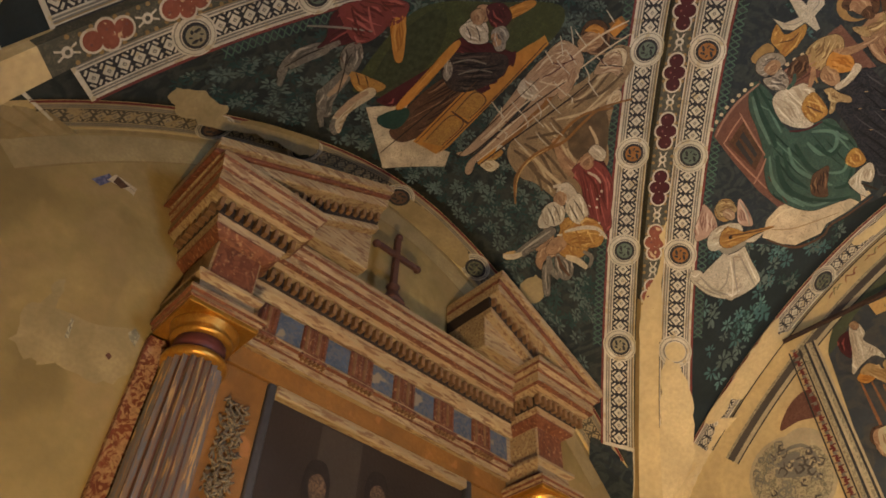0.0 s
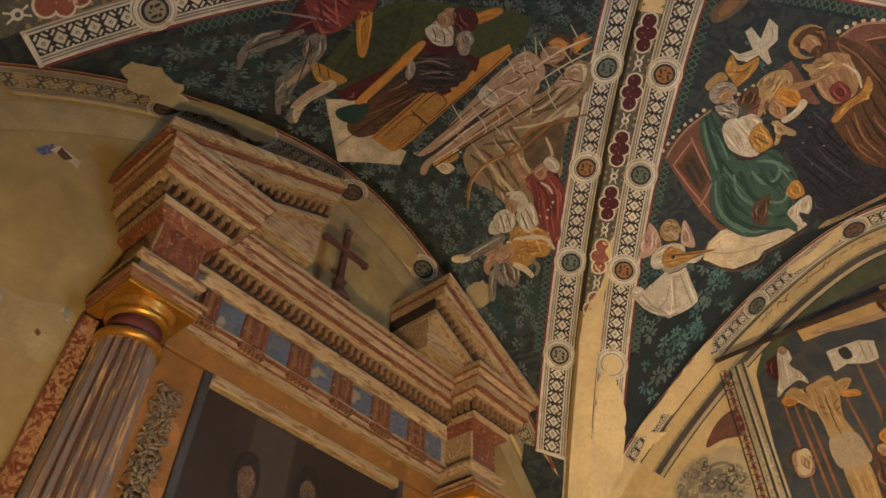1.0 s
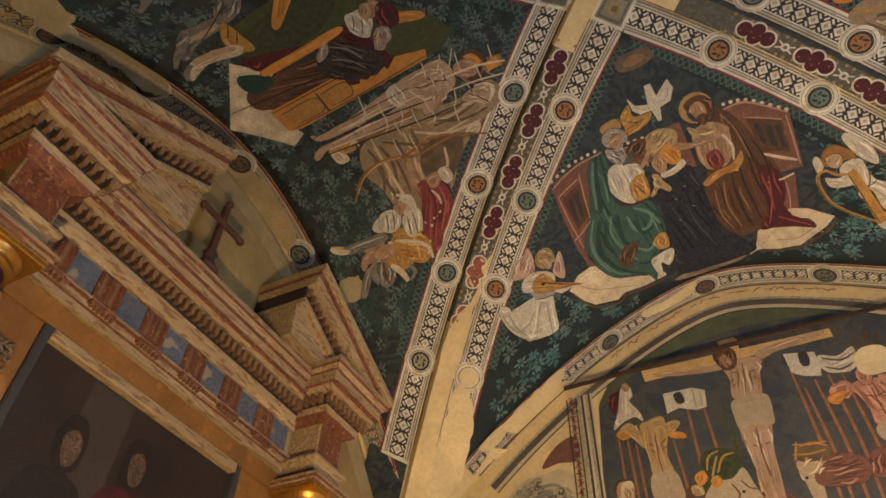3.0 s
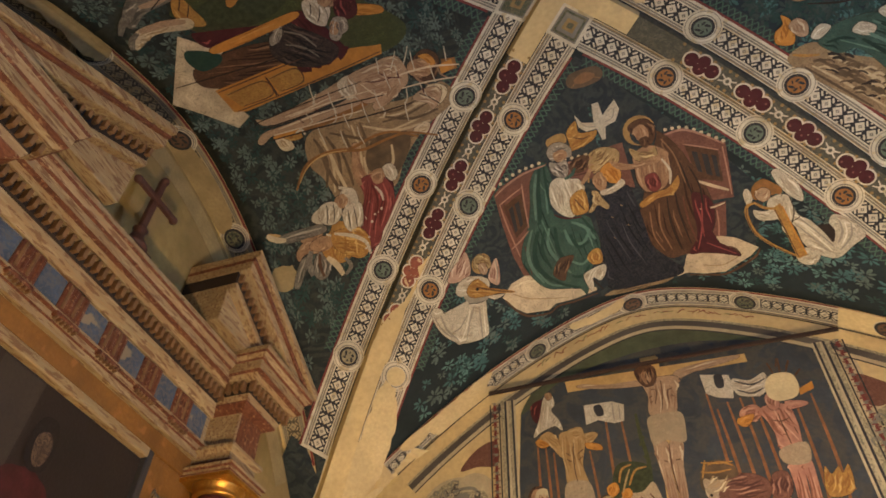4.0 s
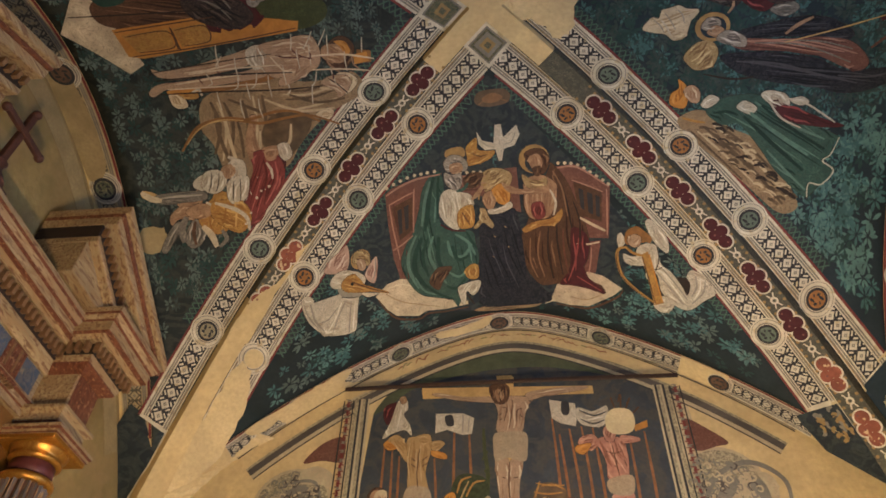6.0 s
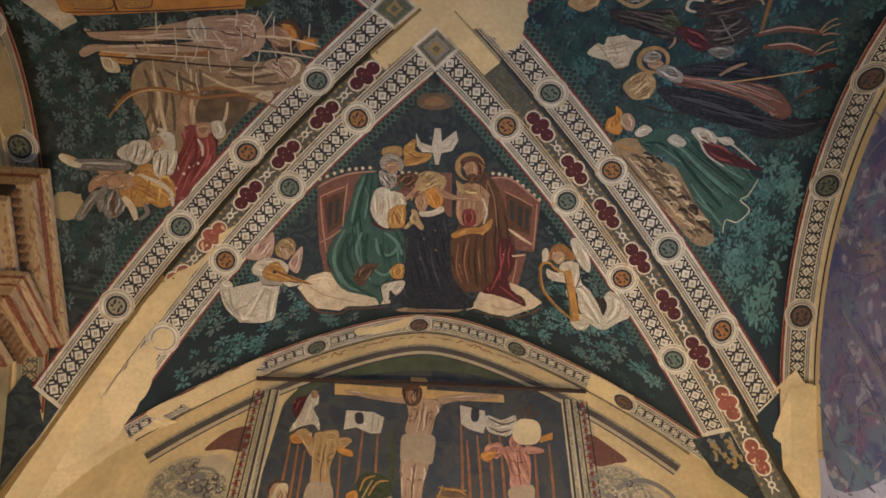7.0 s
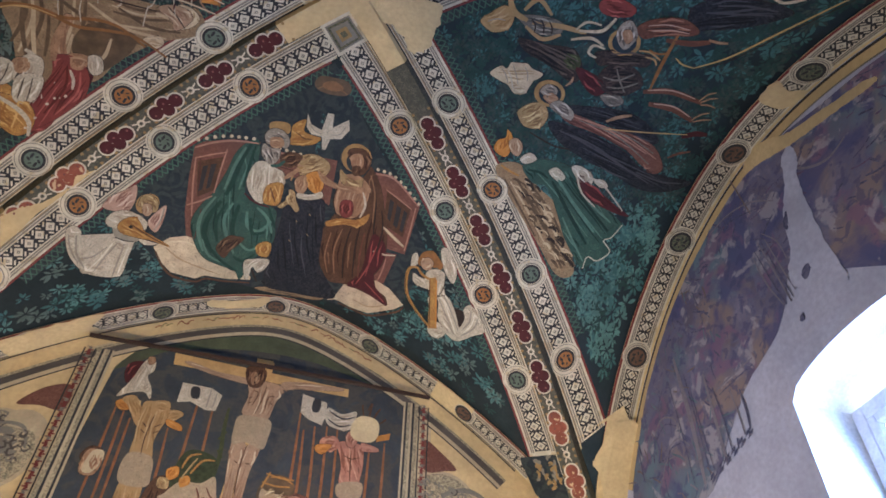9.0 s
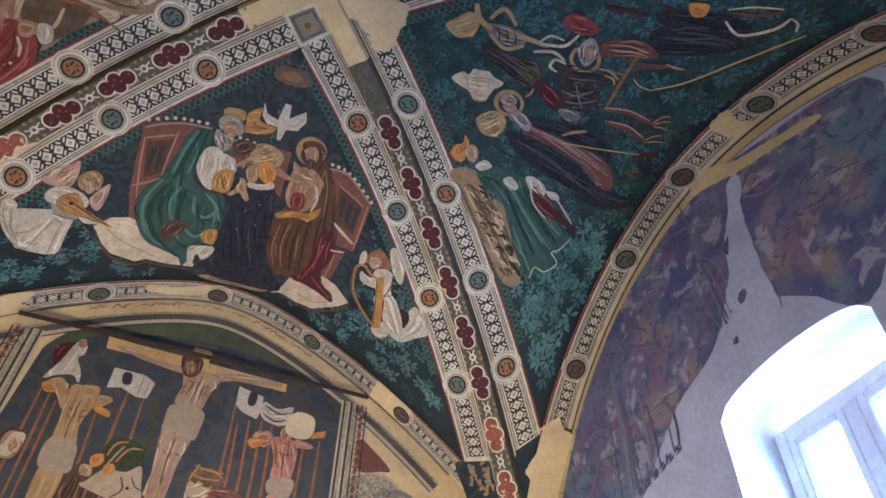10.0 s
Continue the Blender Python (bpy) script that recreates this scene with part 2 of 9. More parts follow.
def band(paint, rail, s0, s1, v0, v1, stops, r, cream=CREAM, dark=DARK):
    """A border: cream ground with grey lines, dark panels set with white lozenges, between round medallions."""
    mid, half = (v0 + v1) / 2, abs(v1 - v0) / 2
    strip(paint, rail, s0, s1, v0, v1, cream, 1)
    for a in (0.80, 0.66):
        for sg in (-1, 1):
            c = mid + sg * half * a
            strip(paint, rail, s0, s1, c - 0.004, c + 0.004, GREYLINE, 2)
    edges = [s0 - r * 1.15] + sorted(stops) + [s1 + r * 1.15]
    for a, b in zip(edges, edges[1:]):
        a, b = max(a + r * 1.16, s0 + 0.01), min(b - r * 1.16, s1 - 0.01)
        if b - a < 0.06:
            continue
        h = half * 0.53
        strip(paint, rail, a, b, mid - h, mid + h, dark, 2)
        n = max(1, round((b - a) / (h * 1.46)))
        step = (b - a) / n

        def kite(c, v, q, w, m, layer):
            paint.quads([[rail.at(c - q, v), rail.at(c, v - w)], [rail.at(c, v + w), rail.at(c + q, v)]], m, layer)

        def dash(c, v, dc, dv, t):
            """A short stroke from (c, v), t thick."""
            ln = math.hypot(dc, dv)
            nc, nv = -dv / ln * t, dc / ln * t
            paint.quads([[rail.at(c - nc, v - nv), rail.at(c + nc, v + nv)], [rail.at(c + dc - nc, v + dv - nv), rail.at(c + dc + nc, v + dv + nv)]], cream, 3)
        for i in range(n):
            c = a + (i + 0.5) * step
            q, w = step * 0.43, h * 0.62
            kite(c, mid, q, w, cream, 3)
            kite(c, mid, q * 0.38, w * 0.38, GREYLINE, 4)
            kite(c, mid, q * 0.13, w * 0.13, cream, 5)
            for sg in (-1, 1):
                for sd in (-1, 1):
                    dash(c + sd * q * 0.28, mid + sg * h * 0.84, sd * q * 0.62, -sg * h * 0.40, h * 0.10)
                if i < n - 1:
                    kite(c + step * 0.5, mid + sg * h * 0.90, step * 0.10, h * 0.11, cream, 3)


def medallion(surface, parent, rail, s, v, r, m, worn=False, rim=1.0):
    p = Paint(surface, 0.2)
    a, b = rail.at(s, v)
    a1, b1 = rail.at(s + 0.05, v)
    turn = math.atan2(b1 - b, a1 - a)
    long = (surface(a1, b1) - surface(a, b)).length / max(math.hypot(a1 - a, b1 - b), 1e-6)
    sq = long                                  # the plan foreshortens along the rail
    rr = r / long
    for k, (f, c) in enumerate(((1.40 * rim, CREAM), (1.28 * rim, GREYLINE), (1.23 * rim, CREAM), (0.99, GREYLINE), (0.90, CREAM), (0.84, BEIGE if worn else DARK), (0.64, BEIGE if worn else m))):
        p.disc(a, b, rr * f, c, 3 + k, 20, sq, turn)
    if not worn:
        for i in range(6):
            t = i * 1.0472
            e1, e2 = math.cos(t) * rr * 0.36, math.sin(t) * rr * 0.36 * sq
            p.disc(a + e1 * math.cos(turn) - e2 * math.sin(turn), b + e1 * math.sin(turn) + e2 * math.cos(turn), rr * (0.15 + 0.06 * (i % 3)), DARK, 10, 6, sq * 0.4, turn + t + 0.7)
    return p.done("medallion", parent)


# ---- the large structure ----
WEST_GROUND = mat("smoky_dark_fresco_ground", (0.021, 0.027, 0.026), dark=0.5, scale=4, fine=60, second=(0.035, 0.04, 0.032), bump=0.1)
EAST_GROUND = mat("blue_green_fresco_ground", (0.020, 0.034, 0.042), dark=0.5, scale=5, fine=60, bump=0.1)


def vault_cell(w, label, material):
    """One web of the vault, with thickness, from the ribs down to its wall arch."""
    bm = bmesh.new()
    n, m, grid = 56, 16, []
    top = FACE[w] / SLOPE if w in "NS" else FACE[w] * SLOPE
    for i in range(n + 1):
        s = -top + 2 * top * i / n
        dr = SLOPE * abs(s) if w in "NS" else abs(s) / SLOPE
        row = []
        for j in range(m + 1):
            d = dr + (FACE[w] - dr) * j / m
            x, y = {"N": (s, d), "S": (s, -d), "E": (d, s), "W": (-d, s)}[w]
            row.append(bm.verts.new((x, y, vault_z(x, y, w))))
        grid.append(row)
    for i in range(n):
        for j in range(m):
            q = [grid[i][j], grid[i + 1][j], grid[i + 1][j + 1], grid[i][j + 1]]
            if (q[0].co - q[3].co).length < 1e-6:
                q = q[:3]
            if (q[1].co - q[2].co).length < 1e-6:
                q.remove(q[2] if len(q) > 3 else q[1])
            if len(q) > 2:
                bm.faces.new(q)
    bmesh.ops.remove_doubles(bm, verts=bm.verts, dist=1e-5)
    ob = link("vault_cell", bm, material, None, "", True)
    so = ob.modifiers.new("thickness", "SOLIDIFY")
    so.thickness, so.offset = 0.12, 1.0
    bm2 = bmesh.new()
    bm2.from_mesh(ob.data)
    for f in bm2.faces:
        if f.normal.z > 0:
            f.normal_flip()
    bm2.to_mesh(ob.data)
    bm2.free()
    so.offset = -1.0
    return tagged(ob, label, "vault", kind="structure")


cells = {
    "N": vault_cell("N", "painted vault web with dark ground and green foliage", LEAF_GROUND),
    "W": vault_cell("W", "painted vault web with dark ground and worn plaster patches", WEST_GROUND),
    "E": vault_cell("E", "painted vault web with dark blue-green foliage ground", EAST_GROUND),
    "S": vault_cell("S", "painted vault web behind the entrance side", LEAF_GROUND),
}


def arch_ring(w, label):
    """The wall arch: a soffit from the vault back to the wall."""
    s_end = 1.93
    bm = bmesh.new()
    n, rows = 72, []
    f, b = FACE[w], WALL[w] + 0.02

    def p(s, d, z):
        return {"N": (s, d, z), "S": (s, -d, z), "E": (d, s, z), "W": (-d, s, z)}[w]
    for i in range(n + 1):
        s = -s_end + 2 * s_end * i / n
        z = arch_z(w, s)
        rows.append([bm.verts.new(p(s, f, z)), bm.verts.new(p(s, b, z)), bm.verts.new(p(s, b, z + 0.14)), bm.verts.new(p(s, f, z + 0.14))])
    for r0, r1 in zip(rows, rows[1:]):
        for j in range(4):
            bm.faces.new((r0[j], r1[j], r1[(j + 1) % 4], r0[(j + 1) % 4]))
    for r in (rows[0], rows[-1]):
        bm.faces.new(r)
    bmesh.ops.recalc_face_normals(bm, faces=bm.faces)
    return tagged(link("wall_arch", bm, PLASTER), label, "arch", kind="structure")


arches = {w: arch_ring(w, t) for w, t in (("N", "ochre plaster wall arch with a painted border"), ("W", "ochre plaster wall arch above the altarpiece"), ("E", "ochre plaster wall arch round the window wall"), ("S", "plain plaster wall arch"))}


def plain_wall(name, x0, x1, y0, y1, z0, z1, m, label):
    return tagged(link(name, box(bmesh.new(), x0, x1, y0, y1, z0, z1), m), label, "wall", kind="structure")


FLOOR = mat("terracotta_floor", (0.25, 0.13, 0.08), scale=5)
plain_wall("wall_north", -2.10, 2.10, 2.04, 2.45, 0, 5.3, PLASTER, "ochre plaster end wall with a painted panel")
plain_wall("wall_west", -2.5, -2.10, -2.04, 2.45, 0, 5.3, PLASTER_WALL, "stained ochre plaster wall behind the altarpiece")
plain_wall("wall_south", -2.5, 2.6, -2.45, -2.04, 0, 5.3, PLASTER, "plain ochre plaster wall")
tagged(link("floor", box(bmesh.new(), -2.5, 2.6, -2.45, 2.45, -0.1, 0), FLOOR), "terracotta floor of the chapel", "floor", kind="structure")
tagged(link("ceiling", box(bmesh.new(), -2.5, 2.7, -2.45, 2.45, 5.3, 5.4), PLASTER), "masonry above the vault", "ceiling", kind="structure")

# window wall with a deep splayed opening
WIN_Y0, WIN_Y1, WIN_SILL, WIN_SPRING, WIN_RISE = -0.46, 0.35, 2.35, 3.46, 0.10
# the blue glare round the window is mixed into this limewash colour
LIME = mat("glare_blue_limewash", (0.46, 0.47, 0.60), dark=0.8, scale=3, fine=40)
REVEAL = mat("white_window_reveal", (0.78, 0.77, 0.76), dark=0.9, scale=5)
TIMBER = mat("pale_grey_window_timber", (0.70, 0.72, 0.77), dark=0.85, scale=20)


def window_wall():
    bm = bmesh.new()
    x0, x1 = WALL["E"], WALL["E"] + 0.42
    n = 16

    def outline(x, grow):
        pts = [(WIN_Y0 + grow, WIN_SILL + grow), (WIN_Y1 - grow, WIN_SILL + grow)]
        for i in range(n + 1):
            a = 1 - 2 * i / n
            yy = (WIN_Y0 + WIN_Y1) / 2 + a * ((WIN_Y1 - WIN_Y0) / 2 - grow)
            pts.append((yy, WIN_SPRING - grow * 0.6 + WIN_RISE * (1 - a * a) ** 0.5 * 1.0))
        return [bm.verts.new((x, a, b)) for a, b in pts]
    inner, outer = outline(x0, 0.0), outline(x1, 0.02)
    faces = []
    for i in range(len(inner)):
        j = (i + 1) % len(inner)
        faces.append(bm.faces.new((inner[i], inner[j], outer[j], outer[i])))
    for f in faces:
        f.material_index = 1
    for ring, x in ((inner, x0), (outer, x1)):
        c = [bm.verts.new((x, a, b)) for a, b in ((-2.45, 0), (2.45, 0), (2.45, 5.3), (-2.45, 5.3))]
        edges = [bm.edges.new((c[i], c[(i + 1) % 4])) for i in range(4)]
        edges += [bm.edges.get((ring[i], ring[(i + 1) % len(ring)])) for i in range(len(ring))]
        bmesh.ops.triangle_fill(bm, edges=edges, use_beauty=True)
    bmesh.ops.recalc_face_normals(bm, faces=bm.faces)
    ob = link("wall_east", bm, [LIME, REVEAL])
    return tagged(ob, "grey limewashed wall with worn frescoes and a deep window", "wall", kind="structure")


wall_east = window_wall()

window = tagged(new("window_1"), "pale timber casement window in a white splayed reveal", "window", kind="structure")
fx = WALL["E"] + 0.26
GLASS = bpy.data.materials.new("window_glass")
GLASS.use_nodes = True
gb = GLASS.node_tree.nodes["Principled BSDF"]
gb.inputs["Transmission Weight"].default_value, gb.inputs["Roughness"].default_value, gb.inputs["IOR"].default_value = 1.0, 0.02, 1.05
gb.inputs["Base Color"].default_value = (0.93, 0.96, 1.0, 1)
wy0, wy1, wz0, wz1 = WIN_Y0 + 0.015, WIN_Y1 - 0.015, WIN_SILL + 0.015, WIN_SPRING - 0.01


def bar(parent, name, y0, y1, z0, z1, dx=0.05):
    return part(name, box(bmesh.new(), fx, fx + dx, y0, y1, z0, z1, 0.006), TIMBER, parent)


for y0, y1, z0, z1 in ((wy0, wy0 + 0.06, wz0, wz1), (wy1 - 0.06, wy1, wz0, wz1), (wy0 + 0.06, wy1 - 0.06, wz1 - 0.06, wz1), (wy0 + 0.06, wy1 - 0.06, wz0, wz0 + 0.06)):
    bar(window, "window_frame", y0, y1, z0, z1, 0.07)
ym = (wy0 + wy1) / 2
bar(window, "mullion", ym - 0.035, ym + 0.035, wz0 + 0.06, wz1 - 0.06, 0.075)
for a, b in ((wy0 + 0.06, ym - 0.035), (ym + 0.035, wy1 - 0.06)):
    for y0, y1, z0, z1 in ((a, a + 0.04, wz0 + 0.06, wz1 - 0.06), (b - 0.04, b, wz0 + 0.06, wz1 - 0.06), (a + 0.04, b - 0.04, wz1 - 0.10, wz1 - 0.06), (a + 0.04, b - 0.04, wz0 + 0.06, wz0 + 0.10), (a + 0.04, b - 0.04, (wz0 + wz1) / 2 - 0.015, (wz0 + wz1) / 2 + 0.015)):
        bar(window, "sash_bar", y0, y1, z0, z1)
    for z0, z1 in ((wz0 + 0.10, (wz0 + wz1) / 2 - 0.015), ((wz0 + wz1) / 2 + 0.015, wz1 - 0.10)):
        pane = part("pane", box(bmesh.new(), fx + 0.02, fx + 0.026, a + 0.04, b - 0.04, z0, z1), GLASS, window)
        pane.visible_shadow = False

HAZE = bpy.data.materials.new("bright_overcast_distance")
HAZE.use_nodes = True
hn = HAZE.node_tree
em = hn.nodes.new("ShaderNodeEmission")
em.inputs[0].default_value, em.inputs[1].default_value = (0.74, 0.85, 1.0, 1), 14.0
hn.links.new(em.outputs[0], hn.nodes["Material Output"].inputs[0])
tagged(link("backdrop", box(bmesh.new(), 12.0, 12.1, -14, 14, -6, 16), HAZE), "bright hazy daylight outside the window", "sky", kind="structure")


OCHRE_LINE = mat("ochre_border_line", (0.30, 0.20, 0.08), scale=20)


GREY_WORN = mat("worn_grey_border", (0.34, 0.29, 0.17), dark=0.6, scale=30, second=(0.18, 0.16, 0.11))


# ---- ribs ----
def rib_point(sx, sy, th, lat, down):
    """A point of a diagonal rib: angle along its arc, sideways, and below the vault."""
    u = RIB_R * math.sin(th) - RIB_E
    r = RIB_R - down
    uu = r * math.sin(th) - RIB_E
    z = RIB_Z + r * math.cos(th)
    dx, dy = sx * DIR[0], sy * DIR[1]
    return Vector((dx * uu - dy * lat * 1.0, dy * uu + dx * lat, z))


TH0 = math.asin(RIB_E / RIB_R)
RIB_PAINT = mat("grey_green_rib_paint", (0.135, 0.125, 0.085), dark=0.45, scale=38, second=(0.05, 0.052, 0.038))
RIB_PROFILE = ((-0.066, -0.02), (-0.062, 0.010), (-0.060, 0.016), (-0.054, 0.050), (0.054, 0.050), (0.060, 0.016), (0.062, 0.010), (0.066, -0.02))


def diagonal_rib(sx, sy):
    bm = bmesh.new()
    n, rows = 60, []
    for i in range(n + 1):
        th = TH0 + (1.571 - TH0) * i / n
        grow = 1.0 + 1.2 * max(0.0, (th - 0.85) / 0.7) ** 1.3
        rows.append([bm.verts.new(rib_point(sx, sy, th, a * grow, b)) for a, b in RIB_PROFILE])
    for r0, r1 in zip(rows, rows[1:]):
        for j in range(len(RIB_PROFILE) - 1):
            f = bm.faces.new((r0[j], r1[j], r1[j + 1], r0[j + 1]))
    bmesh.ops.recalc_face_normals(bm, faces=bm.faces)
    for f in bm.faces:
        c = f.calc_center_median()
        u = math.hypot(c.x, c.y)
        f.material_index = 1 if u < 0.42 or (not (sx > 0 and sy > 0) and u > (1.90 if sy > 0 else 2.46)) else 0
    ob = link("vault_rib", bm, [RIB_PAINT, PLASTER])
    return tagged(ob, "diagonal vault rib painted with maroon quatrefoils", "rib", "ribs of the vault", "structure")


PINKDOT = mat("faded_pink_dot_paint", (0.20, 0.075, 0.06), scale=30)
WORN_RED = mat("worn_red_quatrefoil_paint", (0.27, 0.085, 0.05), dark=0.6, scale=16, wear=0.25, wear_rgb=(0.5, 0.36, 0.2), wear_scale=30)


def quatrefoil(rib, sx, sy, th, colour):
    """A maroon four-lobed flower in a white scalloped edge on the rib's face."""
    def to(a, b, o=0.0):
        return rib_point(sx, sy, th + a / RIB_R, b, 0.051 + o)
    p = Paint(to, 0.3)
    for grow, m, layer in ((0.009, CREAM, 1), (0.0, colour, 2)):
        for a, b, r, q in ((-0.060, 0.0, 0.036, 1.0), (0.060, 0.0, 0.036, 1.0), (0.0, 0.023, 0.032, 0.95), (0.0, -0.023, 0.032, 0.95)):
            p.disc(a, b, r + grow, m, layer, 16, q)
    for a, b in ((-0.075, 0.012), (0.07, -0.01), (0.0, 0.02)):
        p.disc(a, b, 0.006, PINKDOT, 3, 8)
    for sg in (-1, 1):
        p.quads([[(0.112, sg * 0.018 - 0.004), (0.112, sg * 0.018 + 0.004)], [(0.135, sg * 0.008 - 0.004), (0.135, sg * 0.008 + 0.004)]], CREAM, 1)
        p.quads([[(0.172, sg * 0.008 - 0.004), (0.172, sg * 0.008 + 0.004)], [(0.196, sg * 0.018 - 0.004), (0.196, sg * 0.018 + 0.004)]], CREAM, 1)
        for k in range(7):
            t = -0.135 + 0.045 * k
            p.disc(t, sg * (0.047 - 0.010 * (k % 2)), 0.009, OCHRE_LINE, 0.6, 8)
    p.disc(0.154, 0, 0.021, CREAM, 1, 10)
    p.disc(0.154, 0, 0.010, RIB_PAINT, 2, 8)
    p.done("quatrefoil", rib)


vault_borders = {}
for sx, sy in ((-1, 1), (1, 1), (-1, -1), (1, -1)):
    rib = diagonal_rib(sx, sy)
    th = 0.20
    while th < (0.98 if sx > 0 else 0.72 if sy > 0 else 0.93) and (sy > 0 or sx < 0):
        if not (sx > 0 and th < 0.24):
            quatrefoil(rib, sx, sy, th, MAROON if th < (0.86 if sx > 0 else 0.56) else WORN_RED)
        th += 0.0945
    if sx < 0 < sy:
        def face(a, b, o=0.0):
            return rib_point(-1, 1, 0.62 + a / RIB_R, b, 0.051 + o)
        p = Paint(face, 0.3)
        p.blob([(-0.12, -0.054), (0.02, -0.030), (0.10, 0.008), (0.16, 0.034), (0.30, 0.054), (0.42, 0.056), (0.42, -0.056), (0.1, -0.054)], PLASTER, 3.2, 0.005, 6)
        p.blob([(-0.26, -0.054), (-0.20, -0.036), (-0.17, -0.020), (-0.14, -0.040), (-0.12, -0.054)], PLASTER, 3.1, 0.003, 7)
        p.done("bare_plaster", rib, "bare ochre plaster where the paint is lost")
    for side in (-1, 1):
        # in plan, along the rib, on the vault beside it
        dx, dy = sx * DIR[0], sy * DIR[1]

        def curve(th, dx=dx, dy=dy):
            u = RIB_R * math.sin(th) - RIB_E
            return (dx * u, dy * u)
        rail = Rail(on_vault, curve, TH0 + 0.01, 0.99)
        vc = 0.151 * side
        cell = cells[cell_of(*rail.at(rail.length * 0.5, vc))]
        start, end = 0.17, rail.length - (0.16 if sx < 0 < sy and cell is cells["W"] else 0.27)
        p = Paint(on_vault, 0.12)
        stops = [RIB_R * (t - TH0 - 0.01) for t in (0.2598, 0.4280, 0.5962, 0.7644)]
        band(p, rail, start, end, 0.066 * side, 0.236 * side, stops, 0.066)
        strip(p, rail, start + 0.07, end + 0.02, 0.236 * side, 0.248 * side, RED, 1)
        # green lattice edge
        strip(p, rail, start + 0.08, end - 0.55, 0.248 * side, 0.300 * side, NIGHT, 1)
        n = int((end - 0.55 - start - 0.08) / 0.034)
        for i in range(n):
            s = start + 0.09 + i * 0.034
            for a, b in ((0.250, 0.298), (0.298, 0.250)):
                p.poly([rail.at(s, a * side), rail.at(s + 0.008, a * side), rail.at(s + 0.040, b * side), rail.at(s + 0.032, b * side)], GREEN_LINE, 2)
        strip(p, rail, start, end, 0.058 * side, 0.070 * side, DARK, 1.5)
        strip(p, rail, start, end, 0.076 * side, 0.080 * side, OCHRE_LINE, 2.5)
        if sy > 0 and cell is (cells["N"] if sx < 0 else cells["E"]):
            strip(p, rail, end - 0.03, rail.length + (0.75 if sx < 0 else 0.22), 0.0, (0.55 if sx < 0 else 0.36) * side, BEIGE, 4)
        elif sy > 0:
            strip(p, rail, end - 0.005, end + 0.016, 0.062 * side, 0.236 * side, CREAM, 4.2)
            strip(p, rail, end + 0.016, rail.length + 0.6, 0.062 * side, 0.078 * side, CREAM, 4.2)
            strip(p, rail, end + 0.016, rail.length + 0.6, 0.078 * side, 0.30 * side, NIGHT, 3)
            for i in range(22 if sx > 0 else 0):
                a, b = end + 0.05 + 0.032 * (i % 6), (0.10 + 0.042 * (i // 6)) * side
                q = 0.6 * i
                p.stroke([rail.at(a, b), rail.at(a + 0.022 * math.cos(q), b + 0.018 * math.sin(q)), rail.at(a + 0.046 * math.cos(q + 0.5), b + 0.036 * math.sin(q + 0.5))], 0.015, OCHRE_LINE if i % 3 else GREYLINE, 4)
        else:
            strip(p, rail, end + 0.20, rail.length + 0.45, 0.03 * side, 0.55 * side, PATCH, 4)
            strip(p, rail, end + 0.185, end + 0.20, 0.066 * side, 0.24 * side, CREAM, 4.2)
            strip(p, rail, end - 0.005, end + 0.012, 0.066 * side, 0.236 * side, CREAM, 4.2)
        p.done("painted_border", cell, "cream and black lozenge border with red edge")
        for k, s in enumerate(stops):
            green = (k + (side * sx * sy > 0)) % 2 == (0 if sx < 0 else 0)
            medallion(on_vault, cell, rail, s, vc, 0.066, (GREY_WORN if k == 3 and sx < 0 and cell is cells["W"] else GREEN_DISC if green else ORANGE_DISC), worn=(k == 3 and sx < 0 and cell is cells["N"]))



CROWN_GREEN = mat("dark_crown_panel_paint", (0.085, 0.10, 0.06), dark=0.5, scale=40, second=(0.17, 0.15, 0.08))


def tile(x, y, h, cell):
    """The square painted panel where two borders meet at the crown."""
    p = Paint(on_vault, 0.2)
    for k, (f, m) in enumerate(((1.0, CREAM), (0.80, GREYLINE), (0.70, CROWN_GREEN), (0.34, OCHRE_LINE), (0.16, CROWN_GREEN))):
        q = h * f
        p.poly([(x - q, y), (x, y - q * SLOPE), (x + q, y), (x, y + q * SLOPE)], m, 3 + k)
    p.done("crown_panel", cell)


tile(0.0, 0.205, 0.125, cells["N"])
tile(-0.215, 0.0, 0.125, cells["W"])

WORN_CREAM = mat("faded_buff_border_paint", (0.43, 0.345, 0.205), dark=0.65, scale=10, wear=0.3, wear_rgb=(0.33, 0.25, 0.13), wear_scale=18)
WORN_DARK = mat("faded_dark_border_paint", (0.11, 0.095, 0.065), scale=14, wear=0.35, wear_rgb=(0.33, 0.25, 0.13), wear_scale=18)
DULL_GREEN = mat("dull_green_disc_paint", (0.075, 0.095, 0.065), dark=0.5, scale=30, second=(0.16, 0.15, 0.09))
RUST_DISC = mat("dull_rust_disc_paint", (0.13, 0.075, 0.045), scale=20)
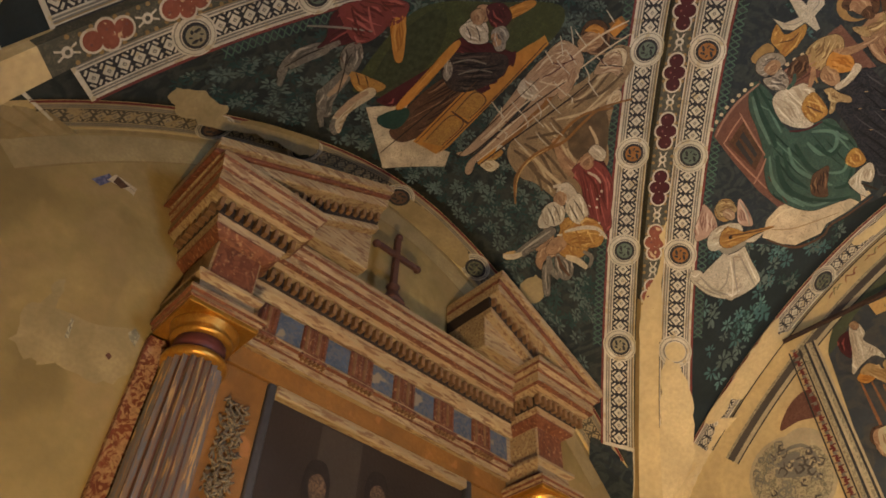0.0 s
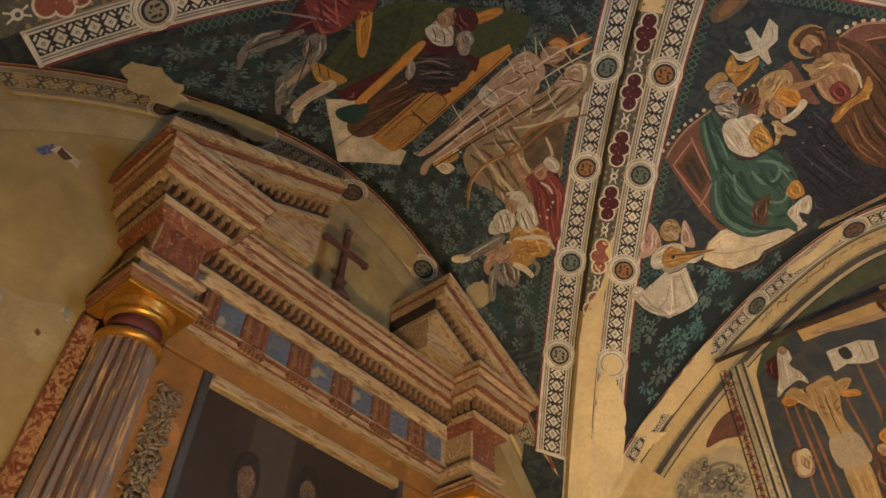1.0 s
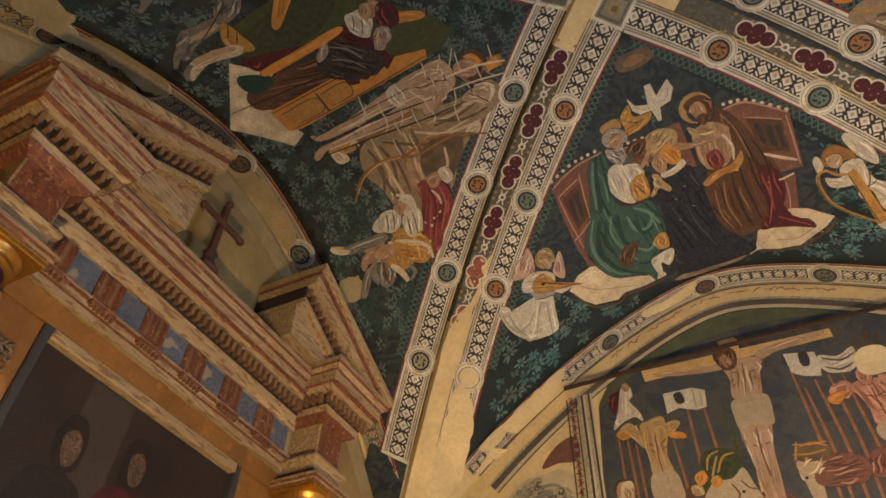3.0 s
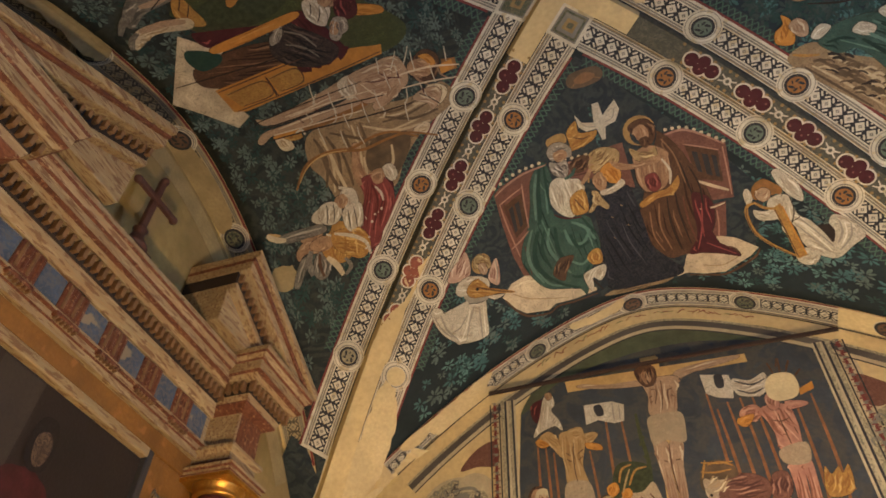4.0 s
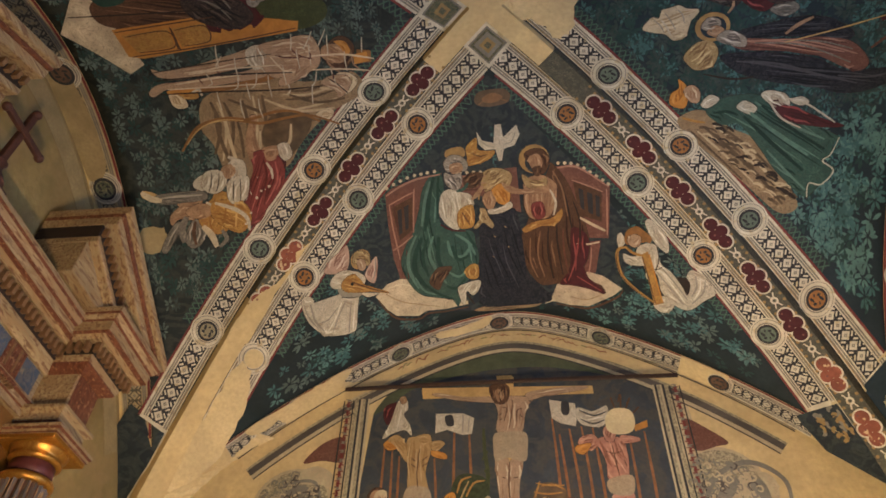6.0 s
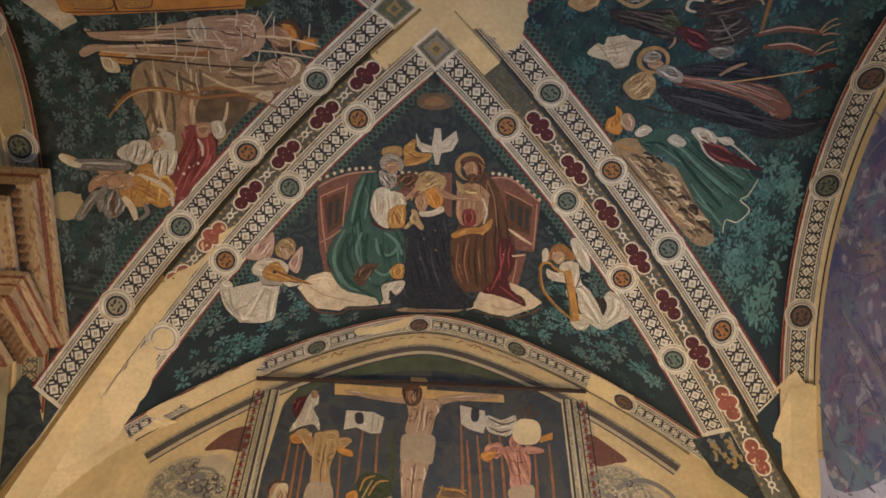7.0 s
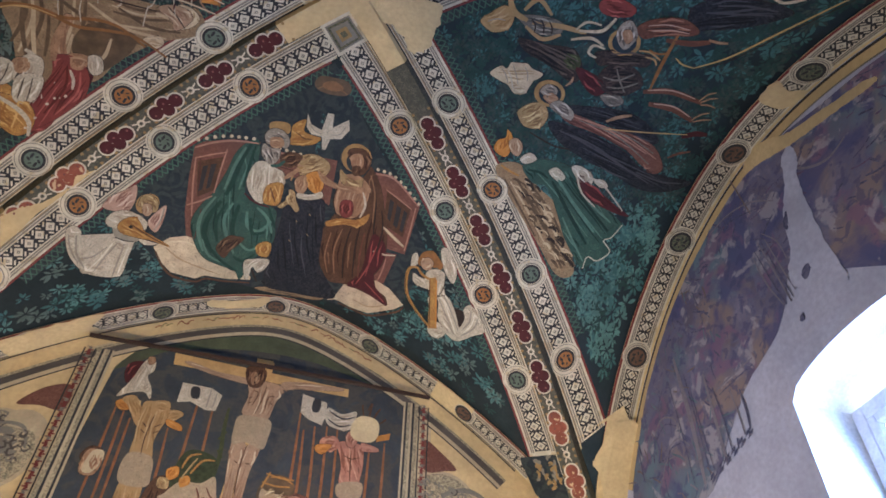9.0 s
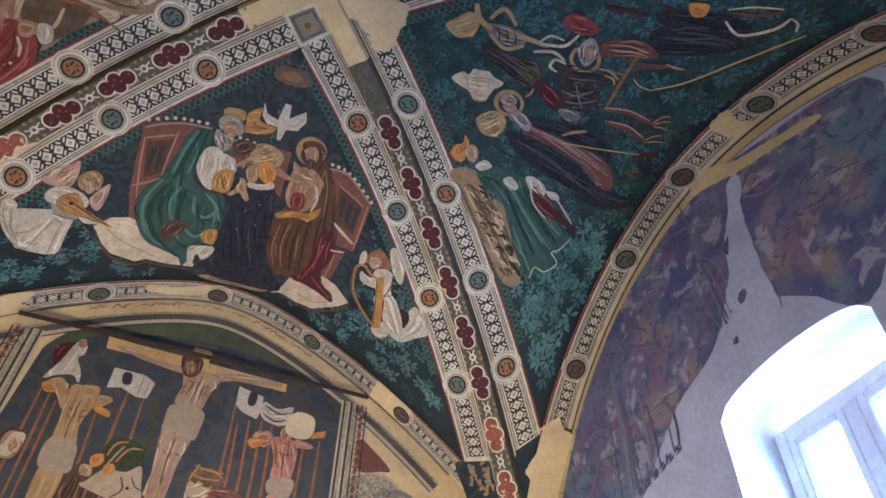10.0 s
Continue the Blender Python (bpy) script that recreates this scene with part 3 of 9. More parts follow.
# borders of the wall arches, and where their medallions sit
STOPS = {"N": (-1.25, -0.65, -0.025, 0.60, 1.22), "W": (-1.055, -0.62, -0.02, 0.575, 1.12), "E": (-1.05, -0.515, 0.03, 0.584, 1.20)}
for w, face in (("N", face_north), ("W", face_west), ("E", face_east)):
    rail = Rail(face, lambda s: (s, 0.0), -1.66, 1.66)
    mid = rail.length / 2
    p = Paint(face, 0.15)
    stops = [float(np.interp(q, [v.x for v in rail.p], rail.s)) for q in STOPS[w]]
    band(p, rail, 0.03, rail.length - 0.03, 0.014, 0.164, stops, 0.0735, *((WORN_CREAM, WORN_DARK) if w == "W" else ()))
    strip(p, rail, 0.0, rail.length, 0.0, 0.014, RED, 2)
    if w == "N":
        strip(p, rail, 0.0, 0.09, 0.0, 0.168, BEIGE, 6)
        p.blob([(-1.50, -0.01), (-1.30, 0.0), (-1.12, -0.01), (-0.93, -0.01), (-0.98, 0.09), (-0.90, 0.17), (-1.2, 0.172), (-1.33, 0.14), (-1.30, 0.06), (-1.42, 0.10)], BEIGE, 11, 0.008, 8)
        strip(p, rail, rail.length - 0.80, rail.length - 0.52, -0.004, 0.168, BEIGE, 6)
        p.blob([(-0.42, 0.03), (-0.25, 0.05), (-0.08, 0.01), (-0.10, 0.10), (-0.28, 0.12), (-0.40, 0.09)], BEIGE, 7, 0.006, 2)
    if w == "E":
        p.blob([(-0.42, -0.004), (-0.30, -0.004), (-0.28, 0.12), (-0.34, 0.16), (-0.42, 0.165), (-0.39, 0.08)], BEIGE, 7, 0.006, 3)
        strip(p, rail, rail.length - 0.30, rail.length, 0.0, 0.168, BEIGE, 6)
    if w == "W":
        p.blob([(-0.95, -0.004), (-0.62, -0.004), (-0.60, 0.06), (-0.78, 0.09), (-0.95, 0.07)], PATCH, 7, 0.006, 4)
        p.blob([(-0.05, 0.06), (0.45, 0.05), (0.50, 0.168), (-0.05, 0.168)], PATCH, 7, 0.006, 5)
    p.done("painted_border", arches[w], "cream and black lozenge border on the arch")
    for k, s in enumerate(stops):
        medallion(face, arches[w], rail, s, 0.089, 0.0735, DULL_GREEN if k % 2 else RUST_DISC, rim=0.85)

# ---- the altarpiece on the west wall ----
YC = 0.04
STONE = mat("worn_cream_painted_wood", (0.47, 0.34, 0.18), rough=0.55, dark=0.55, scale=16, fine=150, bump=0.4, second=(0.30, 0.19, 0.09), wear=0.6, wear_rgb=(0.155, 0.078, 0.038), stretch=(1, 0.16, 1), wear_scale=85)
RUSTP = mat("worn_red_painted_wood", (0.165, 0.052, 0.024), rough=0.55, dark=0.5, scale=18, fine=90, bump=0.35, second=(0.19, 0.066, 0.03), wear=0.2, wear_rgb=(0.26, 0.14, 0.07), stretch=(1, 0.5, 0.5), wear_scale=95)
DENTILP = mat("brown_dentil_paint", (0.24, 0.13, 0.058), rough=0.6, dark=0.6, scale=30)
# shade in the gaps between dentils, put into a near-black colour
GAP_SHADE = mat("shade_dark_dentil_ground", (0.035, 0.022, 0.015), rough=0.8, scale=20)
GILT = mat("tarnished_gilding", (0.62, 0.32, 0.06), rough=0.34, dark=0.6, scale=22, bump=0.3, metal=0.75, second=(0.40, 0.17, 0.03))
GILTP = mat("golden_ochre_paint", (0.27, 0.12, 0.028), rough=0.5, dark=0.6, scale=8, fine=70, bump=0.25, wear=0.1, wear_rgb=(0.28, 0.12, 0.04))
BLUEP = mat("faded_blue_panel_paint", (0.085, 0.115, 0.16), rough=0.7, dark=0.6, scale=12, second=(0.12, 0.12, 0.12), wear=0.1, wear_rgb=(0.26, 0.2, 0.12))
COLUMNP = mat("streaked_blue_grey_column_paint", (0.135, 0.125, 0.125), rough=0.5, dark=0.5, scale=40, fine=120, bump=0.4, second=(0.17, 0.10, 0.055), wear=0.40, wear_rgb=(0.34, 0.20, 0.075), wear_scale=70, stretch=(1, 1, 0.12))
FLUTE_DARK = mat("maroon_neck_paint", (0.12, 0.03, 0.025), rough=0.5, scale=20)
FLUTE_RUST = mat("rust_flute_paint", (0.13, 0.05, 0.028), rough=0.55, dark=0.5, scale=40, second=(0.07, 0.03, 0.02), stretch=(1, 1, 0.15))
MARBLED = mat("red_marbled_board", (0.22, 0.06, 0.035), rough=0.6, dark=0.5, scale=14, bump=0.3, second=(0.42, 0.26, 0.15), wear=0.3, wear_rgb=(0.36, 0.24, 0.13), wear_scale=40)
CANVAS = mat("darkened_canvas", (0.035, 0.024, 0.017), rough=0.45, dark=0.6, scale=3, fine=80)
CANVAS_LIGHT = mat("brown_canvas_light", (0.06, 0.045, 0.033), rough=0.45, dark=0.7, scale=4)
SLATE = mat("dark_slate_frame_paint", (0.05, 0.048, 0.05), rough=0.6, scale=14)
GREYLEAF = mat("grey_carved_foliage", (0.15, 0.13, 0.10), rough=0.6, dark=0.4, scale=45, bump=0.4, second=(0.26, 0.18, 0.09))

altar = tagged(new("altarpiece"), "carved and painted wooden altarpiece with columns and broken pediment", "altarpiece")


def slab(name, m, x, y0, y1, z0, z1, bevel=0.006, parent=altar, back=-2.10, label=""):
    return part(name, box(bmesh.new(), back, x, y0, y1, z0, z1, bevel), m, parent, label)


def prism(name, m, x0, x1, outline, parent=altar, label=""):
    """A piece with a flat outline in y and z, from x0 to x1."""
    bm = bmesh.new()
    a = [bm.verts.new((x0, y, z)) for y, z in outline]
    b = [bm.verts.new((x1, y, z)) for y, z in outline]
    bm.faces.new(a)
    bm.faces.new(b)
    for i in range(len(a)):
        j = (i + 1) % len(a)
        bm.faces.new((a[i], a[j], b[j], b[i]))
    bmesh.ops.recalc_face_normals(bm, faces=bm.faces)
    bmesh.ops.bevel(bm, geom=bm.edges[:], offset=0.004, segments=1, affect="EDGES")
    return part(name, bm, m, parent, label)


def moulding(name, m, y0, y1, steps, parent=altar, back=-2.10, label=""):
    """A run of moulding returned at both ends: steps of (projection from the wall plane x, overhang at the ends, z)."""
    bm = bmesh.new()
    rings = []
    for x, over, z in steps:
        rings.append([bm.verts.new(c) for c in ((back, y0 - over, z), (x, y0 - over, z), (x, y1 + over, z), (back, y1 + over, z))])
    for r0, r1 in zip(rings, rings[1:]):
        for j in range(4):
            k = (j + 1) % 4
            bm.faces.new((r0[j], r0[k], r1[k], r1[j]))
    bm.faces.new(rings[0])
    bm.faces.new(rings[-1])
    bmesh.ops.recalc_face_normals(bm, faces=bm.faces)
    bm.faces.ensure_lookup_table()
    if m is STONE and len(steps) > 3:
        for i in range(len(steps) - 1):
            if abs(steps[i][0] - steps[i + 1][0]) > 0.004 and abs(steps[i][2] - steps[i + 1][2]) < 0.0105:
                for f in bm.faces[i * 4:i * 4 + 4]:
                    f.material_index = 1
    return part(name, bm, [m, RUSTP], parent, label)


def lathe(name, m, cx, cy, profile, parent, n=32, flutes=0, depth=0.0, label=""):
    bm = bmesh.new()
    rings = []
    for r, z in profile:
        ring = []
        for i in range(n):
            a = 6.28318 * i / n
            rr = r - (depth * (0.5 + 0.5 * math.cos(a * flutes)) ** 0.7 if flutes else 0.0)
            ring.append(bm.verts.new((cx + rr * math.cos(a), cy + rr * math.sin(a), z)))
        rings.append(ring)
    for r0, r1 in zip(rings, rings[1:]):
        for i in range(n):
            j = (i + 1) % n
            f = bm.faces.new((r0[i], r0[j], r1[j], r1[i]))
            f.material_index = 1 if flutes and i % (n // flutes) in (0, n // flutes - 1) else 0
    bm.faces.new(rings[-1])
    bm.faces.new(rings[0])
    bmesh.ops.recalc_face_normals(bm, faces=bm.faces)
    return part(name, bm, [m, FLUTE_RUST] if flutes else m, parent, label, smooth=not flutes)


def bmesh_ball(x, y, z, r):
    bm = bmesh.new()
    bmesh.ops.create_icosphere(bm, subdivisions=2, radius=r, matrix=Matrix.Translation((x, y, z)))
    return bm


# boards behind, picture and its frame
slab("altar_table", STONE, -1.55, YC - 1.15, YC + 1.15, 0.0, 0.95, 0.01)
for sg in (-1, 1):
    y = lambda v: YC + sg * v
    slab("pilaster_strip", MARBLED, -2.055, *sorted((y(0.935), y(1.0))), 0.95, 3.24)
    slab("pilaster_board", GILTP, -2.06, *sorted((y(0.80), y(0.935))), 0.95, 3.355, 0.003)
    slab("side_panel", GILTP, -2.05, *sorted((y(0.535), y(0.80))), 0.95, 3.268, 0.003)
    slab("panel_edge", SLATE, -2.035, *sorted((y(0.500), y(0.535))), 0.95, 3.268)
slab("picture", CANVAS, -2.065, YC - 0.50, YC + 0.50, 1.2, 3.225, 0.002, label="dark old oil painting with two dim plain shapes")
slab("picture_frame", STONE, -2.03, YC - 0.50, YC + 0.50, 3.225, 3.268)
slab("gold_board", GILTP, -2.035, YC - 0.80, YC + 0.80, 3.268, 3.355, 0.003)


def canvas_map(a, b, o=0.0):
    return Vector((-2.0645 + o, a, b))


pic = Paint(canvas_map, 0.4)
pic.poly([(YC - 0.29, 1.3), (YC - 0.1, 1.3), (YC - 0.06, 3.215), (YC - 0.26, 3.215)], CANVAS_LIGHT, 1)
DIM = mat("dim_brown_picture_paint", (0.17, 0.105, 0.062), rough=0.5, dark=0.4, scale=22, second=(0.035, 0.022, 0.015))
HAIR = mat("dark_umber_picture_paint", (0.022, 0.015, 0.011), rough=0.5, scale=18)
DIM_RED = mat("dim_red_picture_paint", (0.075, 0.016, 0.013), rough=0.5, dark=0.5, scale=14)
for c, top in ((-0.25, 3.075), (0.03, 3.135)):
    pic.blob([(YC + c - 0.06, top - 0.10), (YC + c - 0.035, top - 0.02), (YC + c + 0.03, top - 0.01), (YC + c + 0.06, top - 0.08), (YC + c + 0.055, top - 0.18), (YC + c, top - 0.21), (YC + c - 0.05, top - 0.18)], HAIR, 2)
    pic.blob([(YC + c - 0.03, top - 0.09), (YC + c + 0.01, top - 0.06), (YC + c + 0.045, top - 0.10), (YC + c + 0.035, top - 0.17), (YC + c, top - 0.19), (YC + c - 0.025, top - 0.15)], DIM, 3)
    pic.blob([(YC + c - 0.16, top - 0.75), (YC + c - 0.13, top - 0.30), (YC + c - 0.03, top - 0.21), (YC + c + 0.04, top - 0.21), (YC + c + 0.13, top - 0.30), (YC + c + 0.16, top - 0.75)], DIM_RED if c > 0 else HAIR, 1.5)
pic.done("painted_canvas_layer", altar)

# grey carved garlands hanging on the side panels
for sg in (-1, 1):
    rnd = random.Random(7)
    bm = bmesh.new()
    for i in range(900):
        z = 3.12 - 1.5 * i / 900
        w = 0.042 + 0.012 * math.sin(i * 0.45)
        yy = YC + sg * 0.635 + rnd.uniform(-w, w)
        c = Vector((-2.042 + rnd.uniform(0, 0.022), yy, z))
        m4 = Matrix.Translation(c) @ Euler((rnd.uniform(-1.5, 1.5), rnd.uniform(-0.7, 0.7), rnd.uniform(-0.7, 0.7))).to_matrix().to_4x4() @ Matrix.Diagonal((0.006, rnd.uniform(0.003, 0.007), rnd.uniform(0.009, 0.024), 1))
        bmesh.ops.create_icosphere(bm, subdivisions=1, radius=1.0, matrix=m4)
    part("garland", bm, GREYLEAF, altar, "grey carved foliage garland", True)

# columns
for sg in (-1, 1):
    cy, cx = YC + sg * 0.868, -1.93
    col = part("column", box(bmesh.new(), cx - 0.15, cx + 0.15, cy - 0.15, cy + 0.15, 0.95, 1.25, 0.01), STONE, altar, "fluted column with gilded capital")
    lathe("shaft", COLUMNP, cx, cy, [(0.115 - 0.018 * (i / 12) ** 2, 1.25 + 1.845 * i / 12) for i in range(13)], col, 160, 20, 0.014)
    lathe("neck_ring", GILT, cx, cy, ((0.096, 3.09), (0.106, 3.095), (0.110, 3.107), (0.106, 3.119), (0.096, 3.125)), col)
    lathe("neck", FLUTE_DARK, cx, cy, ((0.090, 3.12), (0.086, 3.195)), col)
    lathe("echinus", GILT, cx, cy, ((0.088, 3.185), (0.104, 3.192), (0.106, 3.202), (0.099, 3.210), (0.104, 3.22), (0.116, 3.235), (0.118, 3.245)), col)
    hw = 0.13
    bm = box(bmesh.new(), cx - hw, cx + hw, cy - hw, cy + hw, 3.242, 3.262, 0.003)
    part("abacus", bm, GILT, col)
    moulding("abacus_fillet", STONE, cy - hw, cy + hw, ((cx + hw, 0, 3.262), (cx + hw + 0.006, 0.006, 3.266), (cx + hw + 0.006, 0.006, 3.278), (cx + hw + 0.016, 0.016, 3.284), (cx + hw + 0.016, 0.016, 3.298)), col, back=cx - hw - 0.01)
    # the entablature block over the column
    moulding("architrave", STONE, cy - 0.10, cy + 0.10, ((-1.845, 0, 3.298), (-1.845, 0, 3.33), (-1.838, 0.008, 3.335), (-1.838, 0.008, 3.37), (-1.815, 0.03, 3.385), (-1.815, 0.03, 3.40)))
    slab("frieze_block", STONE, -1.845, cy - 0.092, cy + 0.092, 3.40, 3.585)
    slab("frieze_panel", RUSTP, -1.840, cy - 0.085, cy + 0.085, 3.405, 3.575, 0.004)
    moulding("bed_moulding", RUSTP, cy - 0.095, cy + 0.095, ((-1.84, 0, 3.575), (-1.815, 0.025, 3.592), (-1.80, 0.04, 3.605), (-1.80, 0.04, 3.612)))
    moulding("bed_fillet", STONE, cy - 0.135, cy + 0.135, ((-1.80, 0.0, 3.612), (-1.79, 0.01, 3.64)))
    slab("dentil_ground", GAP_SHADE, -1.785, cy - 0.15, cy + 0.15, 3.64, 3.70)
    bm = bmesh.new()
    box(bm, -1.785, -1.757, -0.0085, 0.0085, 3.644, 3.692)
    me = bpy.data.meshes.new("dentil")
    bm.to_mesh(me)
    bm.free()
    me.materials.append(DENTILP)
    for i in range(9):
        d = new("dentil", me)
        d.parent, d.location = altar, (0, cy - 0.155 + 0.03875 * i, 0)
    bm = bmesh.new()
    box(bm, -0.0085, 0.0085, cy - 0.178, cy - 0.150, 3.644, 3.692)
    me2 = bpy.data.meshes.new("dentil")
    bm.to_mesh(me2)
    bm.free()
    me2.materials.append(DENTILP)
    for i in range(7):
        d = new("dentil", me2)
        d.parent, d.location = altar, (-2.06 + 0.0405 * i, 0.0 if sg < 0 else 0.0, 0)
    moulding("cornice", STONE, cy - 0.15, cy + 0.15, ((-1.755, 0.03, 3.70), (-1.735, 0.05, 3.712), (-1.715, 0.06, 3.722), (-1.715, 0.06, 3.772), (-1.705, 0.068, 3.778), (-1.69, 0.078, 3.80), (-1.68, 0.085, 3.808), (-1.68, 0.085, 3.835)))
    # half of the broken pediment, rising towards the middle
    o, i_ = YC + sg * 1.135, YC + sg * (0.395 if sg > 0 else 0.33)
    z0, z1 = 3.835, (4.20 if sg > 0 else 4.232)
    k = (z1 - z0) / abs(i_ - o)

    def along(v0, v1):
        return [(o, z0 + v0), (i_, z1 + v0), (i_, z1 + v1), (o, z0 + v1)]
    prism("raking_cornice", STONE, -2.09, -1.678, along(0.0, 0.045))
    prism("raking_fillet", RUSTP, -2.09, -1.70, along(-0.022, 0.0))
    prism("raking_corona", STONE, -2.09, -1.712, [(o - sg * 0.09, z0 + 0.09 * k - 0.075), (i_, z1 - 0.075), (i_, z1 - 0.022), (o - sg * 0.02, z0 + 0.02 * k - 0.022)])
    prism("raking_ground", GAP_SHADE, -2.09, -1.775, [(o - sg * 0.22, z0 + 0.22 * k - 0.15), (i_, z1 - 0.15), (i_, z1 - 0.075), (o - sg * 0.09, z0 + 0.09 * k - 0.075)])
    bm = bmesh.new()
    box(bm, -1.775, -1.75, -0.008, 0.008, -0.02, 0.02)
    me3 = bpy.data.meshes.new("dentil")
    bm.to_mesh(me3)
    bm.free()
    me3.materials.append(DENTILP)
    for j in range(14):
        d = new("dentil", me3)
        yy = i_ + sg * (0.02 + 0.037 * j)
        d.parent, d.location = altar, (0, yy, z1 - 0.105 - k * abs(yy - i_))
    prism("raking_bed", STONE, -2.09, -1.765, [(o - sg * 0.30, z0 + 0.30 * k - 0.185), (i_, z1 - 0.185), (i_, z1 - 0.15), (o - sg * 0.24, z0 + 0.24 * k - 0.15)])
    prism("tympanum", STONE, -2.09, -1.81, [(o - sg * 0.30, z0), (i_, z0), (i_, z1 - 0.185), (o - sg * 0.32, z0 + 0.02)], label="pale tympanum panel")

# entablature between the columns
Y0, Y1 = YC - 0.775, YC + 0.775
moulding("architrave", STONE, Y0, Y1, ((-2.012, 0, 3.355), (-2.012, 0, 3.385), (-2.002, 0, 3.388), (-2.002, 0, 3.412), (-1.988, 0, 3.418), (-1.988, 0, 3.430)))
slab("frieze", STONE, -2.008, Y0, Y1, 3.430, 3.575)
for i in range(7):
    y = YC - 0.64 + 0.24 * i
    if i < 6:
        tri = slab("triglyph", RUSTP, -1.996, y - 0.060, y + 0.060, 3.434, 3.566, 0.004)
        for j in (-1.5, -0.5, 0.5, 1.5):
            slab("triglyph_bar", DENTILP if int(j * 2) % 4 == 1 else RUSTP, -1.988, y + 0.028 * j - 0.008, y + 0.028 * j + 0.008, 3.444, 3.556, 0.004, tri, -1.996)
        slab("guttae_bar", RUSTP, -1.978, y - 0.062, y + 0.062, 3.400, 3.420, 0.004)
        for j in range(6):
            slab("gutta", DENTILP, -1.976, y - 0.055 + 0.020 * j, y - 0.045 + 0.020 * j, 3.388, 3.400, 0.002, back=-2.0)
    slab("metope", BLUEP, -2.003, max(Y0 + 0.002, y - 0.178), y - 0.062, 3.438, 3.562, 0.002)
moulding("bed_moulding", STONE, Y0, Y1, ((-2.0, 0, 3.572), (-1.985, 0, 3.585), (-1.97, 0, 3.60), (-1.965, 0, 3.62)))
slab("dentil_ground", GAP_SHADE, -1.955, Y0, Y1, 3.62, 3.685)
bm = bmesh.new()
box(bm, -1.955, -1.925, -0.0085, 0.0085, 3.626, 3.676)
me = bpy.data.meshes.new("dentil")
bm.to_mesh(me)
bm.free()
me.materials.append(DENTILP)
for i in range(41):
    d = new("dentil", me)
    d.parent, d.location = altar, (0, Y0 + 0.012 + (Y1 - Y0 - 0.024) * i / 40, 0)
moulding("cornice", STONE, Y0, Y1, ((-1.925, 0, 3.685), (-1.905, 0, 3.697), (-1.885, 0, 3.705), (-1.885, 0, 3.745), (-1.872, 0, 3.752), (-1.86, 0, 3.775), (-1.85, 0, 3.782), (-1.85, 0, 3.805)))

# small wooden cross on the cornice
CROSSWOOD = mat("red_brown_cross_wood", (0.105, 0.042, 0.026), rough=0.6, dark=0.6, scale=30, bump=0.3)
cross = tagged(new("altar_cross"), "small red-brown wooden cross standing on the altar cornice", "cross")
cx, cy = -1.915, -0.065
part("foot", box(bmesh.new(), cx - 0.05, cx + 0.05, cy - 0.075, cy + 0.075, 3.806, 3.835, 0.006), CROSSWOOD, cross)
lathe("base", CROSSWOOD, cx, cy, ((0.065, 3.835), (0.055, 3.86), (0.03, 3.90), (0.026, 3.93), (0.034, 3.945), (0.018, 3.96)), cross, 12)
part("upright", box(bmesh.new(), cx - 0.013, cx + 0.013, cy - 0.016, cy + 0.016, 3.95, 4.265, 0.003), CROSSWOOD, cross)
part("crossbar", box(bmesh.new(), cx + 0.0, cx + 0.022, cy - 0.128, cy + 0.128, 4.125, 4.155, 0.003), CROSSWOOD, cross)
for a, b in ((cy - 0.128, 4.14), (cy + 0.128, 4.14), (cy, 4.27)):
    part("finial", bmesh_ball(cx + 0.008, a, b, 0.021), CROSSWOOD, cross, smooth=True)
for sg in (-1, 1):
    cu = bpy.data.curves.new("scroll", "CURVE")
    cu.dimensions, cu.bevel_depth = "3D", 0.011
    sp = cu.splines.new("POLY")
    pts = [(cx, cy + sg * (0.08 + 0.22 * t), 3.818 + 0.055 * math.sin(3.14 * t) * (1 - 0.4 * t)) for t in [i / 12 for i in range(13)]]
    sp.points.add(12)
    for q, c in zip(sp.points, pts):
        q.co = (*c, 1)
    ob = new("scroll", cu)
    cu.materials.append(CROSSWOOD)
    ob.parent = cross

# iron tie bar in front of the end wall
IRON = mat("dark_iron_and_wood_tie", (0.055, 0.032, 0.022), rough=0.6, scale=20, bump=0.3)
bm = bmesh.new()
n = 24
rings = []
for i in range(n + 1):
    t = i / n
    x = -0.97 + 1.97 * t
    z = 4.246 + 0.017 * t + 0.008 * math.sin(3.14159 * t)
    rings.append([bm.verts.new((x, 1.955 + a, z + b)) for a, b in ((-0.008, -0.010), (0.008, -0.010), (0.008, 0.010), (-0.008, 0.010))])
for r0, r1 in zip(rings, rings[1:]):
    for j in range(4):
        bm.faces.new((r0[j], r0[(j + 1) % 4], r1[(j + 1) % 4], r1[j]))
bm.faces.new(rings[0])
bm.faces.new(rings[-1])
bmesh.ops.recalc_face_normals(bm, faces=bm.faces)
tagged(link("tie_bar", bm, IRON), "dark wooden tie bar spanning the wall arch", "tie bar")

# ---- murals: pigments, then plain shapes ----
FLESH = mat("flesh_ochre_pigment", (0.37, 0.22, 0.12), dark=0.6, scale=22, lines=0.7)
FLESHPALE = mat("pale_pink_pigment", (0.42, 0.285, 0.18), dark=0.6, scale=30, second=(0.34, 0.22, 0.13), lines=0.7)
FLESHGOLD = mat("golden_flesh_pigment", (0.40, 0.26, 0.11), dark=0.65, scale=24, second=(0.34, 0.21, 0.09))
FLESHPINK = mat("pink_pigment", (0.44, 0.21, 0.14), dark=0.65, scale=24)
